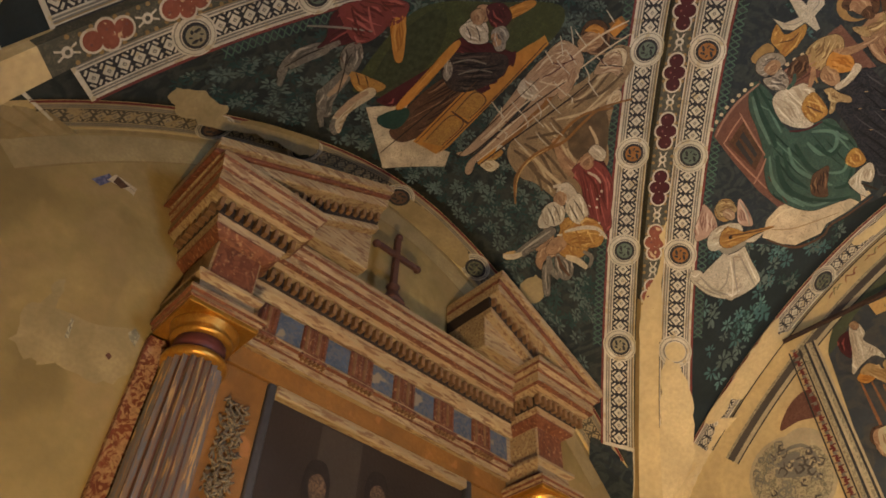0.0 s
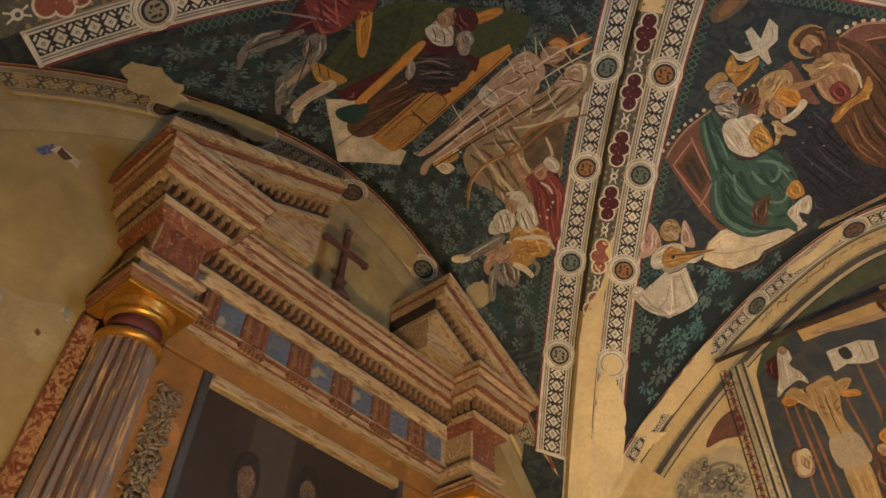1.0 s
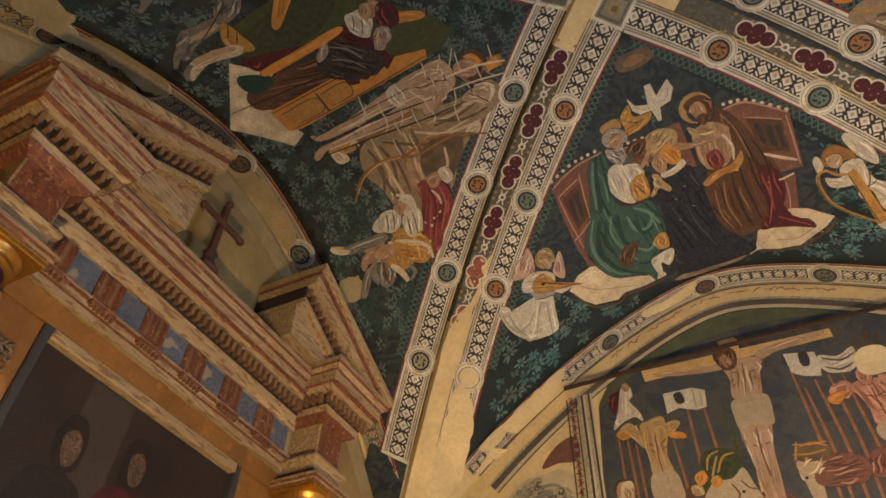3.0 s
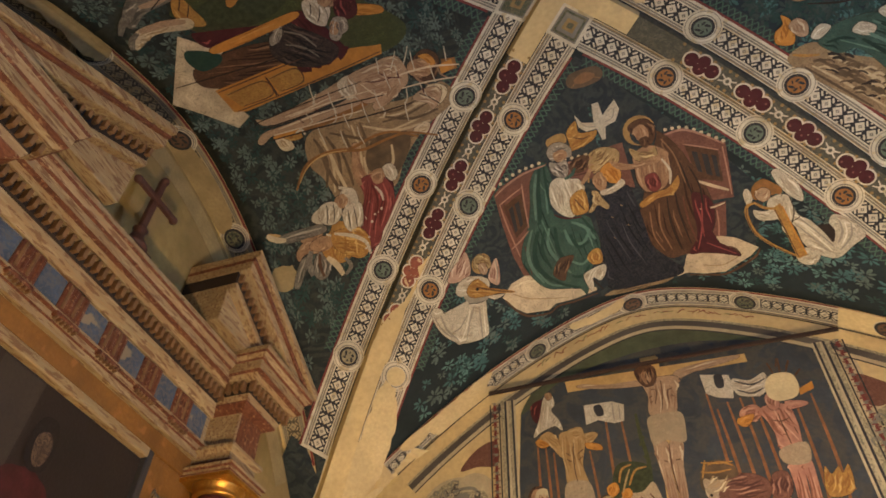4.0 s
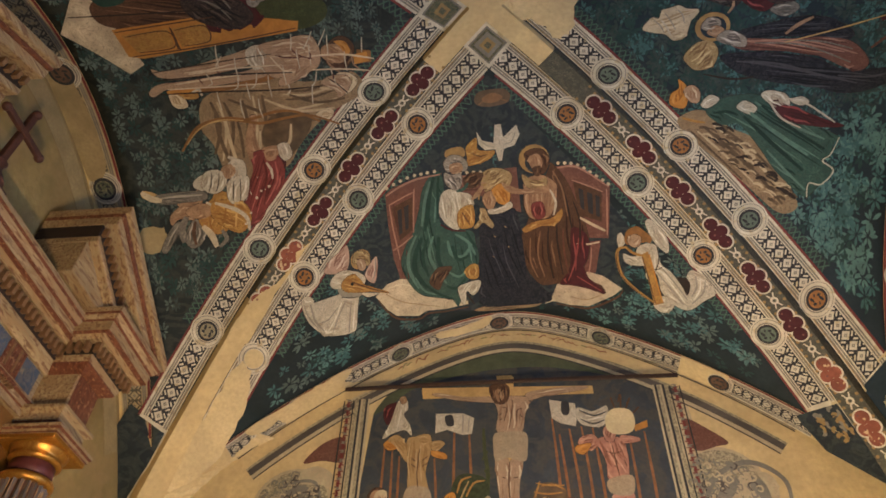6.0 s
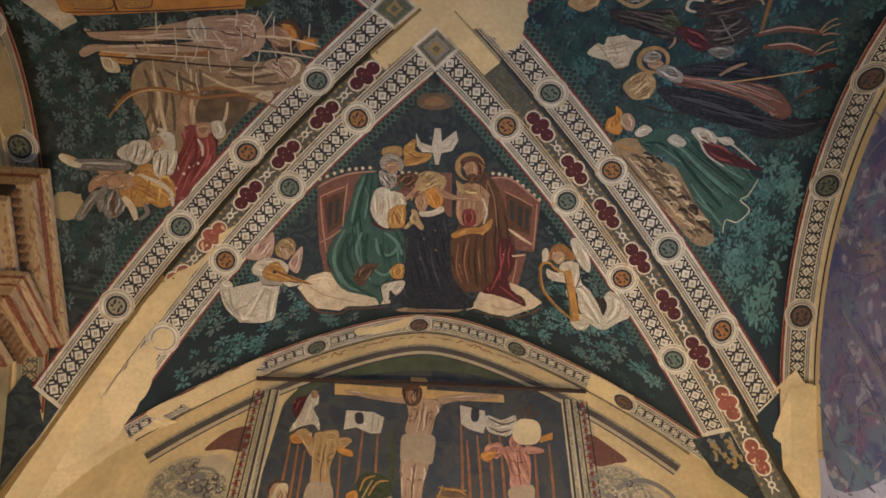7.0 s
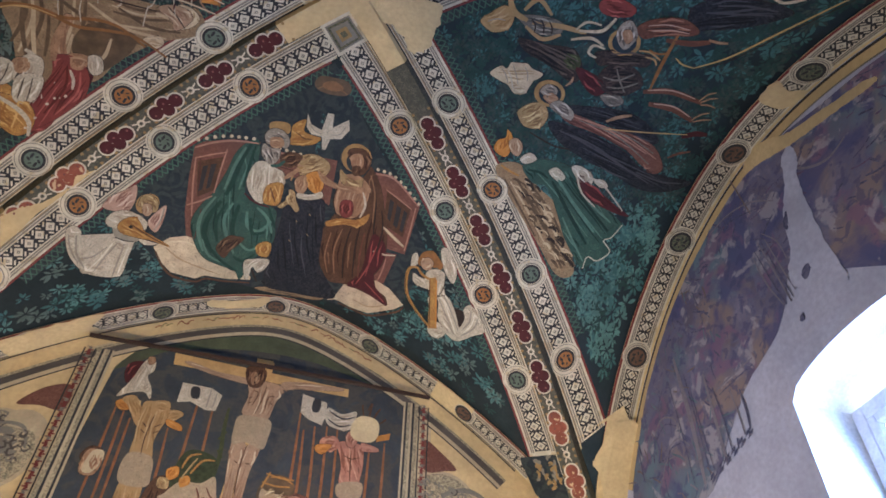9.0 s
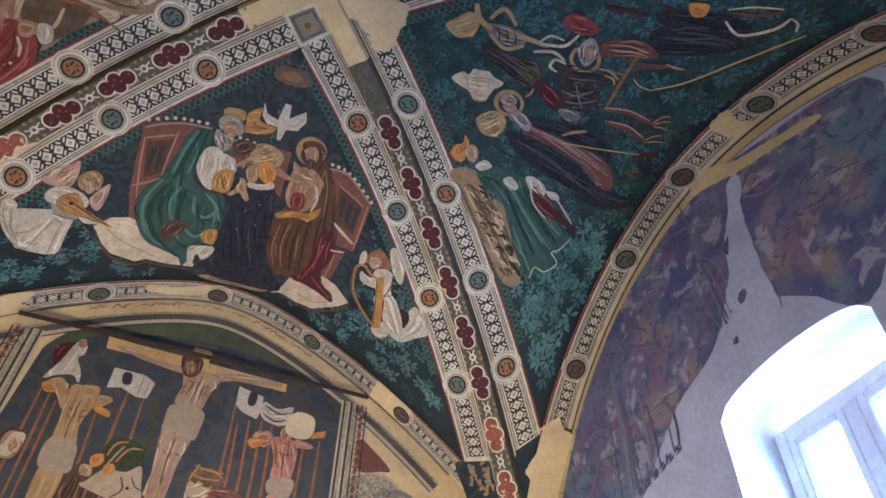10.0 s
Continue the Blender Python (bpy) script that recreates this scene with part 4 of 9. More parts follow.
GREENROBE = mat("malachite_pigment", (0.056, 0.108, 0.080), dark=0.45, scale=20, second=(0.022, 0.062, 0.046), streak=2, lines=0.7)
GREENDARK = mat("deep_green_pigment", (0.018, 0.05, 0.035), scale=20)
WHITECLOTH = mat("white_lime_pigment", (0.60, 0.53, 0.40), dark=0.7, scale=20, second=(0.33, 0.28, 0.20), streak=2, lines=0.7)
SHADECLOTH = mat("grey_cloth_pigment", (0.30, 0.27, 0.21), scale=20)
PINKSTONE = mat("rose_stone_pigment", (0.20, 0.09, 0.06), dark=0.6, scale=24, second=(0.12, 0.05, 0.035), lines=0.7)
PINKWING = mat("pale_rose_pigment", (0.46, 0.30, 0.22), scale=24)
PALE = mat("pale_ochre_pigment", (0.60, 0.48, 0.31), dark=0.6, scale=16, lines=0.7)
PALEDISC = mat("pale_buff_plaster", (0.62, 0.50, 0.28), dark=0.85, scale=8)
GOLD = mat("yellow_ochre_pigment", (0.46, 0.25, 0.06), dark=0.6, scale=24, second=(0.28, 0.13, 0.035), lines=0.7)
HALO = mat("dull_gold_pigment", (0.36, 0.22, 0.08), dark=0.6, scale=24)
GREYHAIR = mat("grey_white_pigment", (0.34, 0.30, 0.24), dark=0.5, scale=40, second=(0.16, 0.13, 0.1))
OCHRE = mat("ochre_pigment", (0.42, 0.30, 0.14), dark=0.6, scale=22, second=(0.25, 0.16, 0.07), lines=0.7)
BLACKROBE = mat("blue_black_pigment", (0.016, 0.018, 0.024), dark=0.5, scale=18, second=(0.03, 0.03, 0.034), lines=0.7)
ROBEDARK = mat("dark_umber_pigment", (0.035, 0.026, 0.024), dark=0.5, scale=18, second=(0.06, 0.04, 0.03), lines=0.7)
BROWN = mat("umber_pigment", (0.12, 0.06, 0.03), dark=0.5, scale=18, second=(0.07, 0.032, 0.018), streak=2, lines=0.7)
RUST = mat("rust_pigment", (0.17, 0.07, 0.04), dark=0.55, scale=22, second=(0.10, 0.035, 0.02), lines=0.7)
CLOUD = mat("smoky_orange_pigment", (0.13, 0.085, 0.05), scale=24)
CLOUD2 = mat("glow_orange_pigment", (0.24, 0.13, 0.06), scale=24)
OLIVE = mat("olive_pigment", (0.075, 0.085, 0.03), dark=0.5, scale=30, second=(0.04, 0.05, 0.02), lines=0.7)
OLIVEDARK = mat("dark_olive_pigment", (0.045, 0.055, 0.025), dark=0.5, scale=40)
STEELPALE = mat("steel_grey_pigment", (0.25, 0.22, 0.17), dark=0.5, scale=30, second=(0.09, 0.08, 0.065), lines=0.7)
WOODBROWN = mat("brown_wood_pigment", (0.26, 0.12, 0.035), dark=0.6, scale=22)
WOODTAN = mat("tan_wood_pigment", (0.50, 0.32, 0.12), dark=0.75, scale=18)
ROCK = mat("tawny_rock_pigment", (0.34, 0.24, 0.13), dark=0.5, scale=14, second=(0.20, 0.13, 0.07), streak=3, lines=0.7)
ROCKDARK = mat("brown_rock_pigment", (0.13, 0.085, 0.045), dark=0.5, scale=18)
SKYBLUE = mat("slate_blue_pigment", (0.050, 0.060, 0.068), dark=0.5, scale=5, fine=50, second=(0.062, 0.058, 0.048), streak=-1.5)
FRESCOGREEN = mat("grey_green_pigment", (0.085, 0.10, 0.055), dark=0.6, scale=9)
LOIN = mat("pale_tan_cloth_pigment", (0.42, 0.33, 0.21), dark=0.6, scale=30, second=(0.31, 0.23, 0.14), streak=2, lines=0.7)
FRAMEPALE = mat("pale_grey_fresco", (0.50, 0.42, 0.26), dark=0.7, scale=10, second=(0.40, 0.32, 0.2))
MOULDGREY = mat("painted_grey_moulding", (0.10, 0.085, 0.07), dark=0.6, scale=10, stretch=(0.3, 1, 1))
GREYPAINT = mat("grey_grisaille_paint", (0.26, 0.23, 0.15), dark=0.6, scale=24, second=(0.42, 0.36, 0.22))
# the window's blue-violet glare is tinted into the east wall's faded tones
FADED = mat("faded_fresco", (0.21, 0.19, 0.28), dark=0.5, scale=4, fine=60, second=(0.13, 0.13, 0.22))
# islands of other washed-out pigments, mottled into one another
fn = FADED.node_tree
wash = fn.nodes["Principled BSDF"].inputs["Base Color"].links[0].from_socket
for k, (sc, lo, hi, tone, most) in enumerate(((1.7, 0.50, 0.60, (0.11, 0.17, 0.22), 0.8), (2.3, 0.54, 0.62, (0.22, 0.165, 0.15), 0.8), (3.1, 0.52, 0.60, (0.07, 0.075, 0.17), 0.85), (5.5, 0.56, 0.62, (0.17, 0.10, 0.17), 0.7), (8.0, 0.57, 0.61, (0.33, 0.31, 0.34), 0.6), (19.0, 0.55, 0.60, (0.06, 0.065, 0.14), 0.6))):
    grain, span, blend = fn.nodes.new("ShaderNodeTexNoise"), fn.nodes.new("ShaderNodeMapRange"), fn.nodes.new("ShaderNodeMix")
    grain.noise_dimensions = "4D"
    grain.inputs["W"].default_value, grain.inputs["Scale"].default_value, grain.inputs["Detail"].default_value, grain.inputs["Distortion"].default_value = 3.7 * k, sc, 9.0, 0.6
    fn.links.new(fn.nodes["Texture Coordinate"].outputs["Object"], grain.inputs["Vector"])
    for slot, value in zip((1, 2, 3, 4), (lo, hi, 0.0, most)):
        span.inputs[slot].default_value = value
    blend.data_type = "RGBA"
    blend.inputs[7].default_value = (*tone, 1.0)
    fn.links.new(grain.outputs["Fac"], span.inputs[0])
    fn.links.new(span.outputs[0], blend.inputs[0])
    fn.links.new(wash, blend.inputs[6])
    wash = blend.outputs[2]
fn.links.new(wash, fn.nodes["Principled BSDF"].inputs["Base Color"])
FADEDBLUE = mat("faded_blue_fresco", (0.09, 0.095, 0.18), dark=0.55, scale=14, second=(0.14, 0.135, 0.20))
FADEDTEAL = mat("faded_teal_fresco", (0.135, 0.20, 0.25), dark=0.55, scale=9, second=(0.14, 0.15, 0.21))
FADEDBROWN = mat("faded_brown_fresco", (0.215, 0.165, 0.155), dark=0.6, scale=8, second=(0.17, 0.14, 0.16))
FADEDGREY = mat("faded_pale_fresco", (0.25, 0.225, 0.27), dark=0.6, scale=14, second=(0.19, 0.175, 0.23))
FADEDPURPLE = mat("faded_purple_fresco", (0.165, 0.10, 0.175), dark=0.55, scale=9, second=(0.13, 0.11, 0.19))
POLE = mat("orange_brown_pole_pigment", (0.26, 0.11, 0.045), dark=0.6, scale=24)
STAIN = mat("pale_scraped_plaster", (0.37, 0.275, 0.125), dark=0.7, scale=9)
LEAF_A = mat("teal_leaf_pigment", (0.052, 0.128, 0.124), dark=0.6, scale=20)
LEAF_B = mat("dark_leaf_pigment", (0.022, 0.055, 0.048), dark=0.6, scale=20)
LEAF_GREY = mat("grey_green_leaf_pigment", (0.105, 0.142, 0.122), dark=0.5, scale=20)
LEAF_DIM = mat("dim_leaf_pigment", (0.044, 0.066, 0.058), dark=0.5, scale=20)
LEAF_C = mat("pale_leaf_pigment", (0.10, 0.195, 0.175), dark=0.6, scale=20)

# fold strokes: a deep and a light brush tone of each pigment
for pigment, deep, light in (
    (GREENROBE, (0.012, 0.034, 0.024), (0.10, 0.18, 0.135)), (WHITECLOTH, (0.36, 0.30, 0.21), (0.70, 0.63, 0.49)), (FLESH, (0.25, 0.14, 0.075), (0.47, 0.31, 0.18)),
    (FLESHPALE, (0.28, 0.17, 0.10), (0.58, 0.46, 0.31)), (FLESHGOLD, (0.30, 0.18, 0.07), (0.50, 0.35, 0.17)), (FLESHPINK, (0.24, 0.10, 0.06), (0.55, 0.31, 0.21)), (BROWN, (0.04, 0.018, 0.01), (0.22, 0.12, 0.06)),
    (RUST, (0.07, 0.025, 0.015), (0.32, 0.15, 0.09)), (MAROON, (0.05, 0.01, 0.01), (0.26, 0.06, 0.05)), (GOLD, (0.28, 0.13, 0.03), (0.56, 0.34, 0.11)),
    (BLACKROBE, (0.008, 0.008, 0.01), (0.06, 0.06, 0.065)), (ROBEDARK, (0.012, 0.01, 0.01), (0.11, 0.08, 0.06)), (ROCK, (0.12, 0.075, 0.04), (0.48, 0.37, 0.22)),
    (STEELPALE, (0.09, 0.08, 0.065), (0.40, 0.355, 0.28)), (OLIVE, (0.03, 0.035, 0.012), (0.14, 0.15, 0.06)), (PALE, (0.36, 0.26, 0.14), (0.68, 0.56, 0.36)),
    (OCHRE, (0.20, 0.12, 0.05), (0.56, 0.43, 0.22)), (PINKSTONE, (0.09, 0.035, 0.025), (0.36, 0.19, 0.13)), (PINKWING, (0.26, 0.14, 0.10), (0.62, 0.46, 0.36)),
    (ORANGE, (0.32, 0.13, 0.02), (0.56, 0.28, 0.07)), (GREYHAIR, (0.10, 0.085, 0.07), (0.52, 0.47, 0.39)),
    (RED, (0.10, 0.02, 0.015), (0.36, 0.10, 0.08)),
):
    FOLDS[pigment] = (mat(pigment.name + "_deep_stroke", deep, scale=26), mat(pigment.name + "_light_stroke", light, scale=26))

wall_north = bpy.data.objects["wall_north"]
wall_west = bpy.data.objects["wall_west"]


west_lines = Paint(on_west, 0.2)
rail = Rail(on_west, lambda s: (s, arch_z("W", s)), -1.7, 1.7)
for v0, v1, m in ((-0.020, -0.006, OCHRE_LINE), (-0.15, -0.030, STAIN), (-0.158, -0.15, OCHRE_LINE)):
    strip(west_lines, rail, 0.0, rail.length, v0, v1, m, 1)
west_lines.done("painted_arch_line", wall_west)
east_lines = Paint(on_east, 0.2)
rail = Rail(on_east, lambda s: (s, arch_z("E", s)), -1.7, 1.7)
for v0, v1, m in ((-0.022, -0.006, DARK), (-0.075, -0.022, PLASTER), (-0.085, -0.075, GREYLINE)):
    strip(east_lines, rail, 0.0, rail.length, v0, v1, m, 1)
east_lines.done("painted_arch_line", wall_east)


def scatter_remains(p):
    """Short worn brush marks all over what is left of the east wall's fresco."""
    rnd = random.Random(21)
    tones = {"dark": (FADEDBLUE, FADEDBLUE, FADED, FADEDPURPLE), "low": (FADEDTEAL, FADEDBLUE, FADEDTEAL, FADEDBROWN), "foot": (FADEDBROWN, FADEDGREY, FADEDBLUE, FADEDBROWN)}
    for i in range(700):
        y, v = rnd.uniform(-1.2, 1.75), rnd.uniform(0.10, 1.6)
        z = arch_z("E", y) - v
        if z < 2.5 or (y < 0.72 and z < 3.92) or (y < 1.0 and z < 3.4) or (0.18 < y < 0.62 and z < 4.3):
            continue
        zone = "foot" if y > 1.0 and z < 3.55 else "low" if y > 0.62 else "dark"
        ln, t = rnd.uniform(0.015, 0.06), rnd.gauss(1.1 if zone != "dark" else 0.4, 0.6)
        c, d = ln * math.cos(t), ln * math.sin(t)
        b = rnd.uniform(-0.4, 0.4)
        p.stroke([(y - c, z - d), (y - d * b * 0.4, z + c * b * 0.4), (y + c, z + d)], rnd.uniform(0.004, 0.013), rnd.choice(tones[zone]), 2.5 + 0.0006 * i)




SCROLLRED = mat("worn_red_scroll_paint", (0.30, 0.13, 0.07), dark=0.7, scale=30)
SCROLLGREEN = mat("worn_green_scroll_paint", (0.24, 0.23, 0.11), dark=0.7, scale=30)


def frame_ornament(p):
    """Lines and a red meander that frame the end wall's panel."""
    rail = Rail(on_north, lambda s: (s, arch_z("N", s)), -1.62, 1.62)
    for v0, v1, m in ((-0.012, -0.004, GREYLINE), (-0.024, -0.016, DARK), (-0.128, -0.112, GREYPAINT), (-0.168, -0.128, MOULDGREY), (-0.192, -0.168, FRAMEPALE), (-0.200, -0.192, DARK)):
        strip(p, rail, 0.05, rail.length - 0.05, v0, v1, m, 4)
    # what is left of a red and green flower scroll under the arch
    rnd = random.Random(12)
    for i in range(46):
        a, v = rail.length / 2 - 0.72 + 0.031 * i, -0.055
        if rnd.random() < 0.30:
            continue
        q = rnd.uniform(-0.016, 0.016)
        p.stroke([rail.at(a - 0.018, v - q), rail.at(a, v + q * 0.3), rail.at(a + 0.016, v + q), rail.at(a + 0.026, v + q * 0.4)], rnd.uniform(0.005, 0.010), rnd.choice((SCROLLRED, SCROLLRED, SCROLLGREEN)), 4)
    for x, sg in ((-0.83, -1), (0.86, 1)):
        top = arch_z("N", x) - 0.20
        for a, b, m in ((0.0, 0.012, FRAMEPALE), (0.012, 0.024, DARK), (0.024, 0.042, GREYPAINT), (0.042, 0.055, FRAMEPALE), (0.055, 0.068, DARK), (0.068, 0.09, GREYPAINT)):
            p.poly([(x + sg * a, top - 1.3), (x + sg * b, top - 1.3), (x + sg * b, top + 0.01), (x + sg * a, top + 0.01)], m, 4.3)
        for i in range(64):
            z = top - 0.019 * i
            c = x + sg * 0.128
            e = 0.020 * (-1) ** i
            p.stroke([(c - e, z + 0.008), (c + e * 0.4, z + 0.004), (c - e * 0.3, z - 0.006), (c + e, z - 0.010)], 0.009, RED if i % 3 else GREYLINE, 4.6)
        for a in (0.100, 0.156):
            p.poly([(x + sg * (a - 0.004), top - 1.3), (x + sg * (a + 0.004), top - 1.3), (x + sg * (a + 0.004), top), (x + sg * (a - 0.004), top)], DARK, 4.8)


p = Paint(on_vault, 0.09)
p.poly([(-0.010, 0.356), (0.246, 0.669), (0.557, 0.984), (0.782, 1.255), (0.687, 1.608), (0.336, 1.795), (-0.188, 1.817), (-0.663, 1.673), (-0.859, 1.443), (-0.923, 1.255), (-0.694, 1.069), (-0.388, 0.785)], NIGHT, 2)
p.blob([(-0.088, 0.492), (-0.054, 0.443), (0.066, 0.438), (0.105, 0.483), (0.070, 0.521), (-0.051, 0.526)], CLOUD, 3)
p.blob([(-0.046, 0.482), (0.007, 0.453), (0.062, 0.478), (0.039, 0.502), (-0.027, 0.505)], CLOUD2, 4)
p.stroke([(-0.066, 0.515), (0.002, 0.478), (0.088, 0.508)], 0.006, CLOUD2, 4.2)
p.poly([(-0.624, 0.952), (-0.584, 0.924), (-0.439, 0.888), (-0.296, 0.880), (-0.336, 0.979), (-0.383, 1.077), (-0.479, 1.205), (-0.497, 1.485), (-0.593, 1.481), (-0.622, 1.319), (-0.628, 1.118)], PINKSTONE, 3)
p.poly([(-0.598, 1.031), (-0.468, 0.991), (-0.491, 1.186), (-0.574, 1.232)], BROWN, 5)
p.stroke([(-0.622, 0.959), (-0.538, 0.921), (-0.439, 0.895), (-0.308, 0.887)], 0.012, FOLDS[PINKSTONE][1], 6)
p.stroke([(-0.610, 1.014), (-0.539, 0.988), (-0.458, 0.962)], 0.008, FOLDS[PINKSTONE][1], 6)
p.stroke([(-0.461, 0.945), (-0.478, 1.069), (-0.492, 1.203)], 0.009, FOLDS[PINKSTONE][1], 6)
p.stroke([(-0.610, 1.008), (-0.604, 1.154), (-0.585, 1.343)], 0.009, FOLDS[PINKSTONE][1], 6)
p.stroke([(-0.586, 1.010), (-0.578, 1.125), (-0.567, 1.226)], 0.008, FOLDS[PINKSTONE][0], 6)
p.stroke([(-0.618, 1.279), (-0.558, 1.255), (-0.498, 1.219)], 0.010, FOLDS[PINKSTONE][1], 6)
p.stroke([(-0.543, 1.298), (-0.545, 1.403), (-0.552, 1.480)], 0.008, FOLDS[PINKSTONE][0], 6)
p.poly([(-0.568, 1.054), (-0.543, 1.046), (-0.554, 1.188), (-0.573, 1.198)], DARK, 6)
p.poly([(-0.530, 1.041), (-0.502, 1.031), (-0.516, 1.169), (-0.535, 1.180)], DARK, 6)
p.poly([(-0.226, 0.908), (-0.051, 0.918), (-0.046, 1.051), (-0.224, 1.035)], PINKSTONE, 3.2)
p.poly([(0.044, 0.890), (0.123, 0.887), (0.141, 1.170), (0.090, 1.148)], PINKSTONE, 3.2)
p.stroke([(-0.220, 0.915), (-0.131, 0.921), (-0.051, 0.925)], 0.008, FOLDS[PINKSTONE][1], 5)
p.stroke([(-0.213, 0.956), (-0.130, 0.963), (-0.052, 0.967)], 0.007, FOLDS[PINKSTONE][1], 5)
p.stroke([(-0.212, 0.997), (-0.128, 1.004), (-0.051, 1.009)], 0.007, FOLDS[PINKSTONE][0], 5)
p.poly([(0.340, 0.888), (0.440, 0.873), (0.632, 0.985), (0.632, 1.287), (0.484, 1.306), (0.454, 1.171), (0.402, 0.973)], PINKSTONE, 3)
p.poly([(0.448, 1.352), (0.589, 1.306), (0.565, 1.514), (0.524, 1.543), (0.452, 1.501)], PINKSTONE, 3)
p.poly([(0.434, 0.968), (0.589, 1.018), (0.593, 1.193), (0.470, 1.167)], BROWN, 5)
p.stroke([(0.347, 0.894), (0.458, 0.887), (0.626, 0.987)], 0.012, FOLDS[PINKSTONE][1], 6)
p.stroke([(0.615, 0.999), (0.621, 1.131), (0.624, 1.268)], 0.009, FOLDS[PINKSTONE][1], 6)
p.stroke([(0.427, 0.962), (0.509, 0.987), (0.595, 1.017)], 0.009, FOLDS[PINKSTONE][1], 6)
p.stroke([(0.471, 1.181), (0.540, 1.214), (0.614, 1.243)], 0.018, PALE, 6)
p.stroke([(0.455, 1.347), (0.520, 1.340), (0.583, 1.315)], 0.010, PALE, 6)
p.stroke([(0.538, 1.357), (0.537, 1.438), (0.526, 1.523)], 0.008, FOLDS[PINKSTONE][1], 6)
p.poly([(0.463, 1.006), (0.490, 1.015), (0.499, 1.133), (0.478, 1.123)], DARK, 6)
p.poly([(0.510, 1.024), (0.540, 1.035), (0.547, 1.156), (0.520, 1.145)], DARK, 6)
p.poly([(0.556, 1.038), (0.579, 1.047), (0.583, 1.168), (0.563, 1.159)], DARK, 6)
p.poly([(-0.748, 1.522), (-0.678, 1.471), (-0.593, 1.464), (-0.514, 1.499), (-0.433, 1.611), (-0.333, 1.692), (-0.213, 1.737), (-0.212, 1.761), (-0.350, 1.752), (-0.467, 1.721), (-0.516, 1.738), (-0.645, 1.683), (-0.691, 1.626)], PALE, 3.5)
p.stroke([(-0.736, 1.546), (-0.688, 1.644), (-0.629, 1.710), (-0.516, 1.757), (-0.457, 1.743), (-0.350, 1.768), (-0.212, 1.782)], 0.013, BROWN, 4)
p.stroke([(-0.689, 1.528), (-0.611, 1.602), (-0.515, 1.658), (-0.383, 1.724)], 0.007, FOLDS[PALE][0], 4)
p.stroke([(-0.673, 1.497), (-0.594, 1.499), (-0.521, 1.542)], 0.010, FOLDS[PALE][1], 4)
p.poly([(0.441, 1.562), (0.522, 1.517), (0.606, 1.526), (0.711, 1.578), (0.668, 1.633), (0.527, 1.747), (0.425, 1.766), (0.319, 1.762), (0.268, 1.790), (0.316, 1.721), (0.344, 1.632)], PALE, 3.5)
p.stroke([(0.715, 1.584), (0.685, 1.640), (0.545, 1.752), (0.443, 1.772), (0.338, 1.776)], 0.013, BROWN, 4)
p.stroke([(0.420, 1.708), (0.523, 1.701), (0.633, 1.620)], 0.007, FOLDS[PALE][0], 4)
p.blob([(-0.337, 0.873), (-0.383, 0.910), (-0.421, 0.974), (-0.446, 1.072), (-0.495, 1.202), (-0.549, 1.280), (-0.582, 1.378), (-0.546, 1.510), (-0.482, 1.607), (-0.383, 1.661), (-0.309, 1.697), (-0.275, 1.757), (-0.248, 1.689), (-0.276, 1.652), (-0.215, 1.606), (-0.165, 1.540), (-0.123, 1.464), (-0.136, 1.348), (-0.148, 1.272), (-0.221, 1.238), (-0.303, 1.224), (-0.335, 1.168), (-0.336, 1.064), (-0.295, 0.998), (-0.305, 0.880)], GREENROBE, 5)
p.stroke([(-0.346, 0.896), (-0.383, 1.010), (-0.409, 1.144), (-0.431, 1.210)], 0.026, GREENDARK, 7)
p.stroke([(-0.368, 0.918), (-0.408, 1.025), (-0.441, 1.175)], 0.018, FOLDS[GREENROBE][1], 7)
p.stroke([(-0.330, 0.979), (-0.352, 1.080), (-0.367, 1.165)], 0.013, FOLDS[GREENROBE][1], 7)
p.stroke([(-0.321, 0.913), (-0.336, 1.030), (-0.345, 1.150)], 0.016, GREENDARK, 7)
p.stroke([(-0.447, 1.243), (-0.496, 1.341), (-0.507, 1.446), (-0.449, 1.569)], 0.029, GREENDARK, 7)
p.stroke([(-0.479, 1.222), (-0.537, 1.334), (-0.539, 1.440), (-0.498, 1.558)], 0.018, FOLDS[GREENROBE][1], 7)
p.stroke([(-0.383, 1.251), (-0.416, 1.354), (-0.383, 1.470), (-0.333, 1.574)], 0.019, FOLDS[GREENROBE][1], 7)
p.stroke([(-0.351, 1.262), (-0.367, 1.398), (-0.334, 1.517)], 0.026, GREENDARK, 7)
p.stroke([(-0.415, 1.255), (-0.455, 1.366), (-0.433, 1.498)], 0.019, GREENDARK, 7)
p.stroke([(-0.302, 1.297), (-0.285, 1.391), (-0.218, 1.418), (-0.159, 1.346)], 0.022, FOLDS[GREENROBE][1], 7)
p.stroke([(-0.279, 1.336), (-0.251, 1.433), (-0.184, 1.421)], 0.022, GREENDARK, 7)
p.stroke([(-0.253, 1.265), (-0.186, 1.326), (-0.144, 1.424)], 0.018, FOLDS[GREENROBE][1], 7)
p.stroke([(-0.188, 1.262), (-0.160, 1.327), (-0.131, 1.386)], 0.016, GREENDARK, 7)
p.stroke([(-0.317, 1.500), (-0.250, 1.550), (-0.183, 1.499)], 0.016, FOLDS[GREENROBE][1], 7)
p.stroke([(-0.333, 1.594), (-0.276, 1.624), (-0.215, 1.574)], 0.019, GREENDARK, 7)
p.stroke([(-0.513, 1.481), (-0.466, 1.584), (-0.383, 1.638)], 0.013, FOLDS[GREENROBE][1], 7)
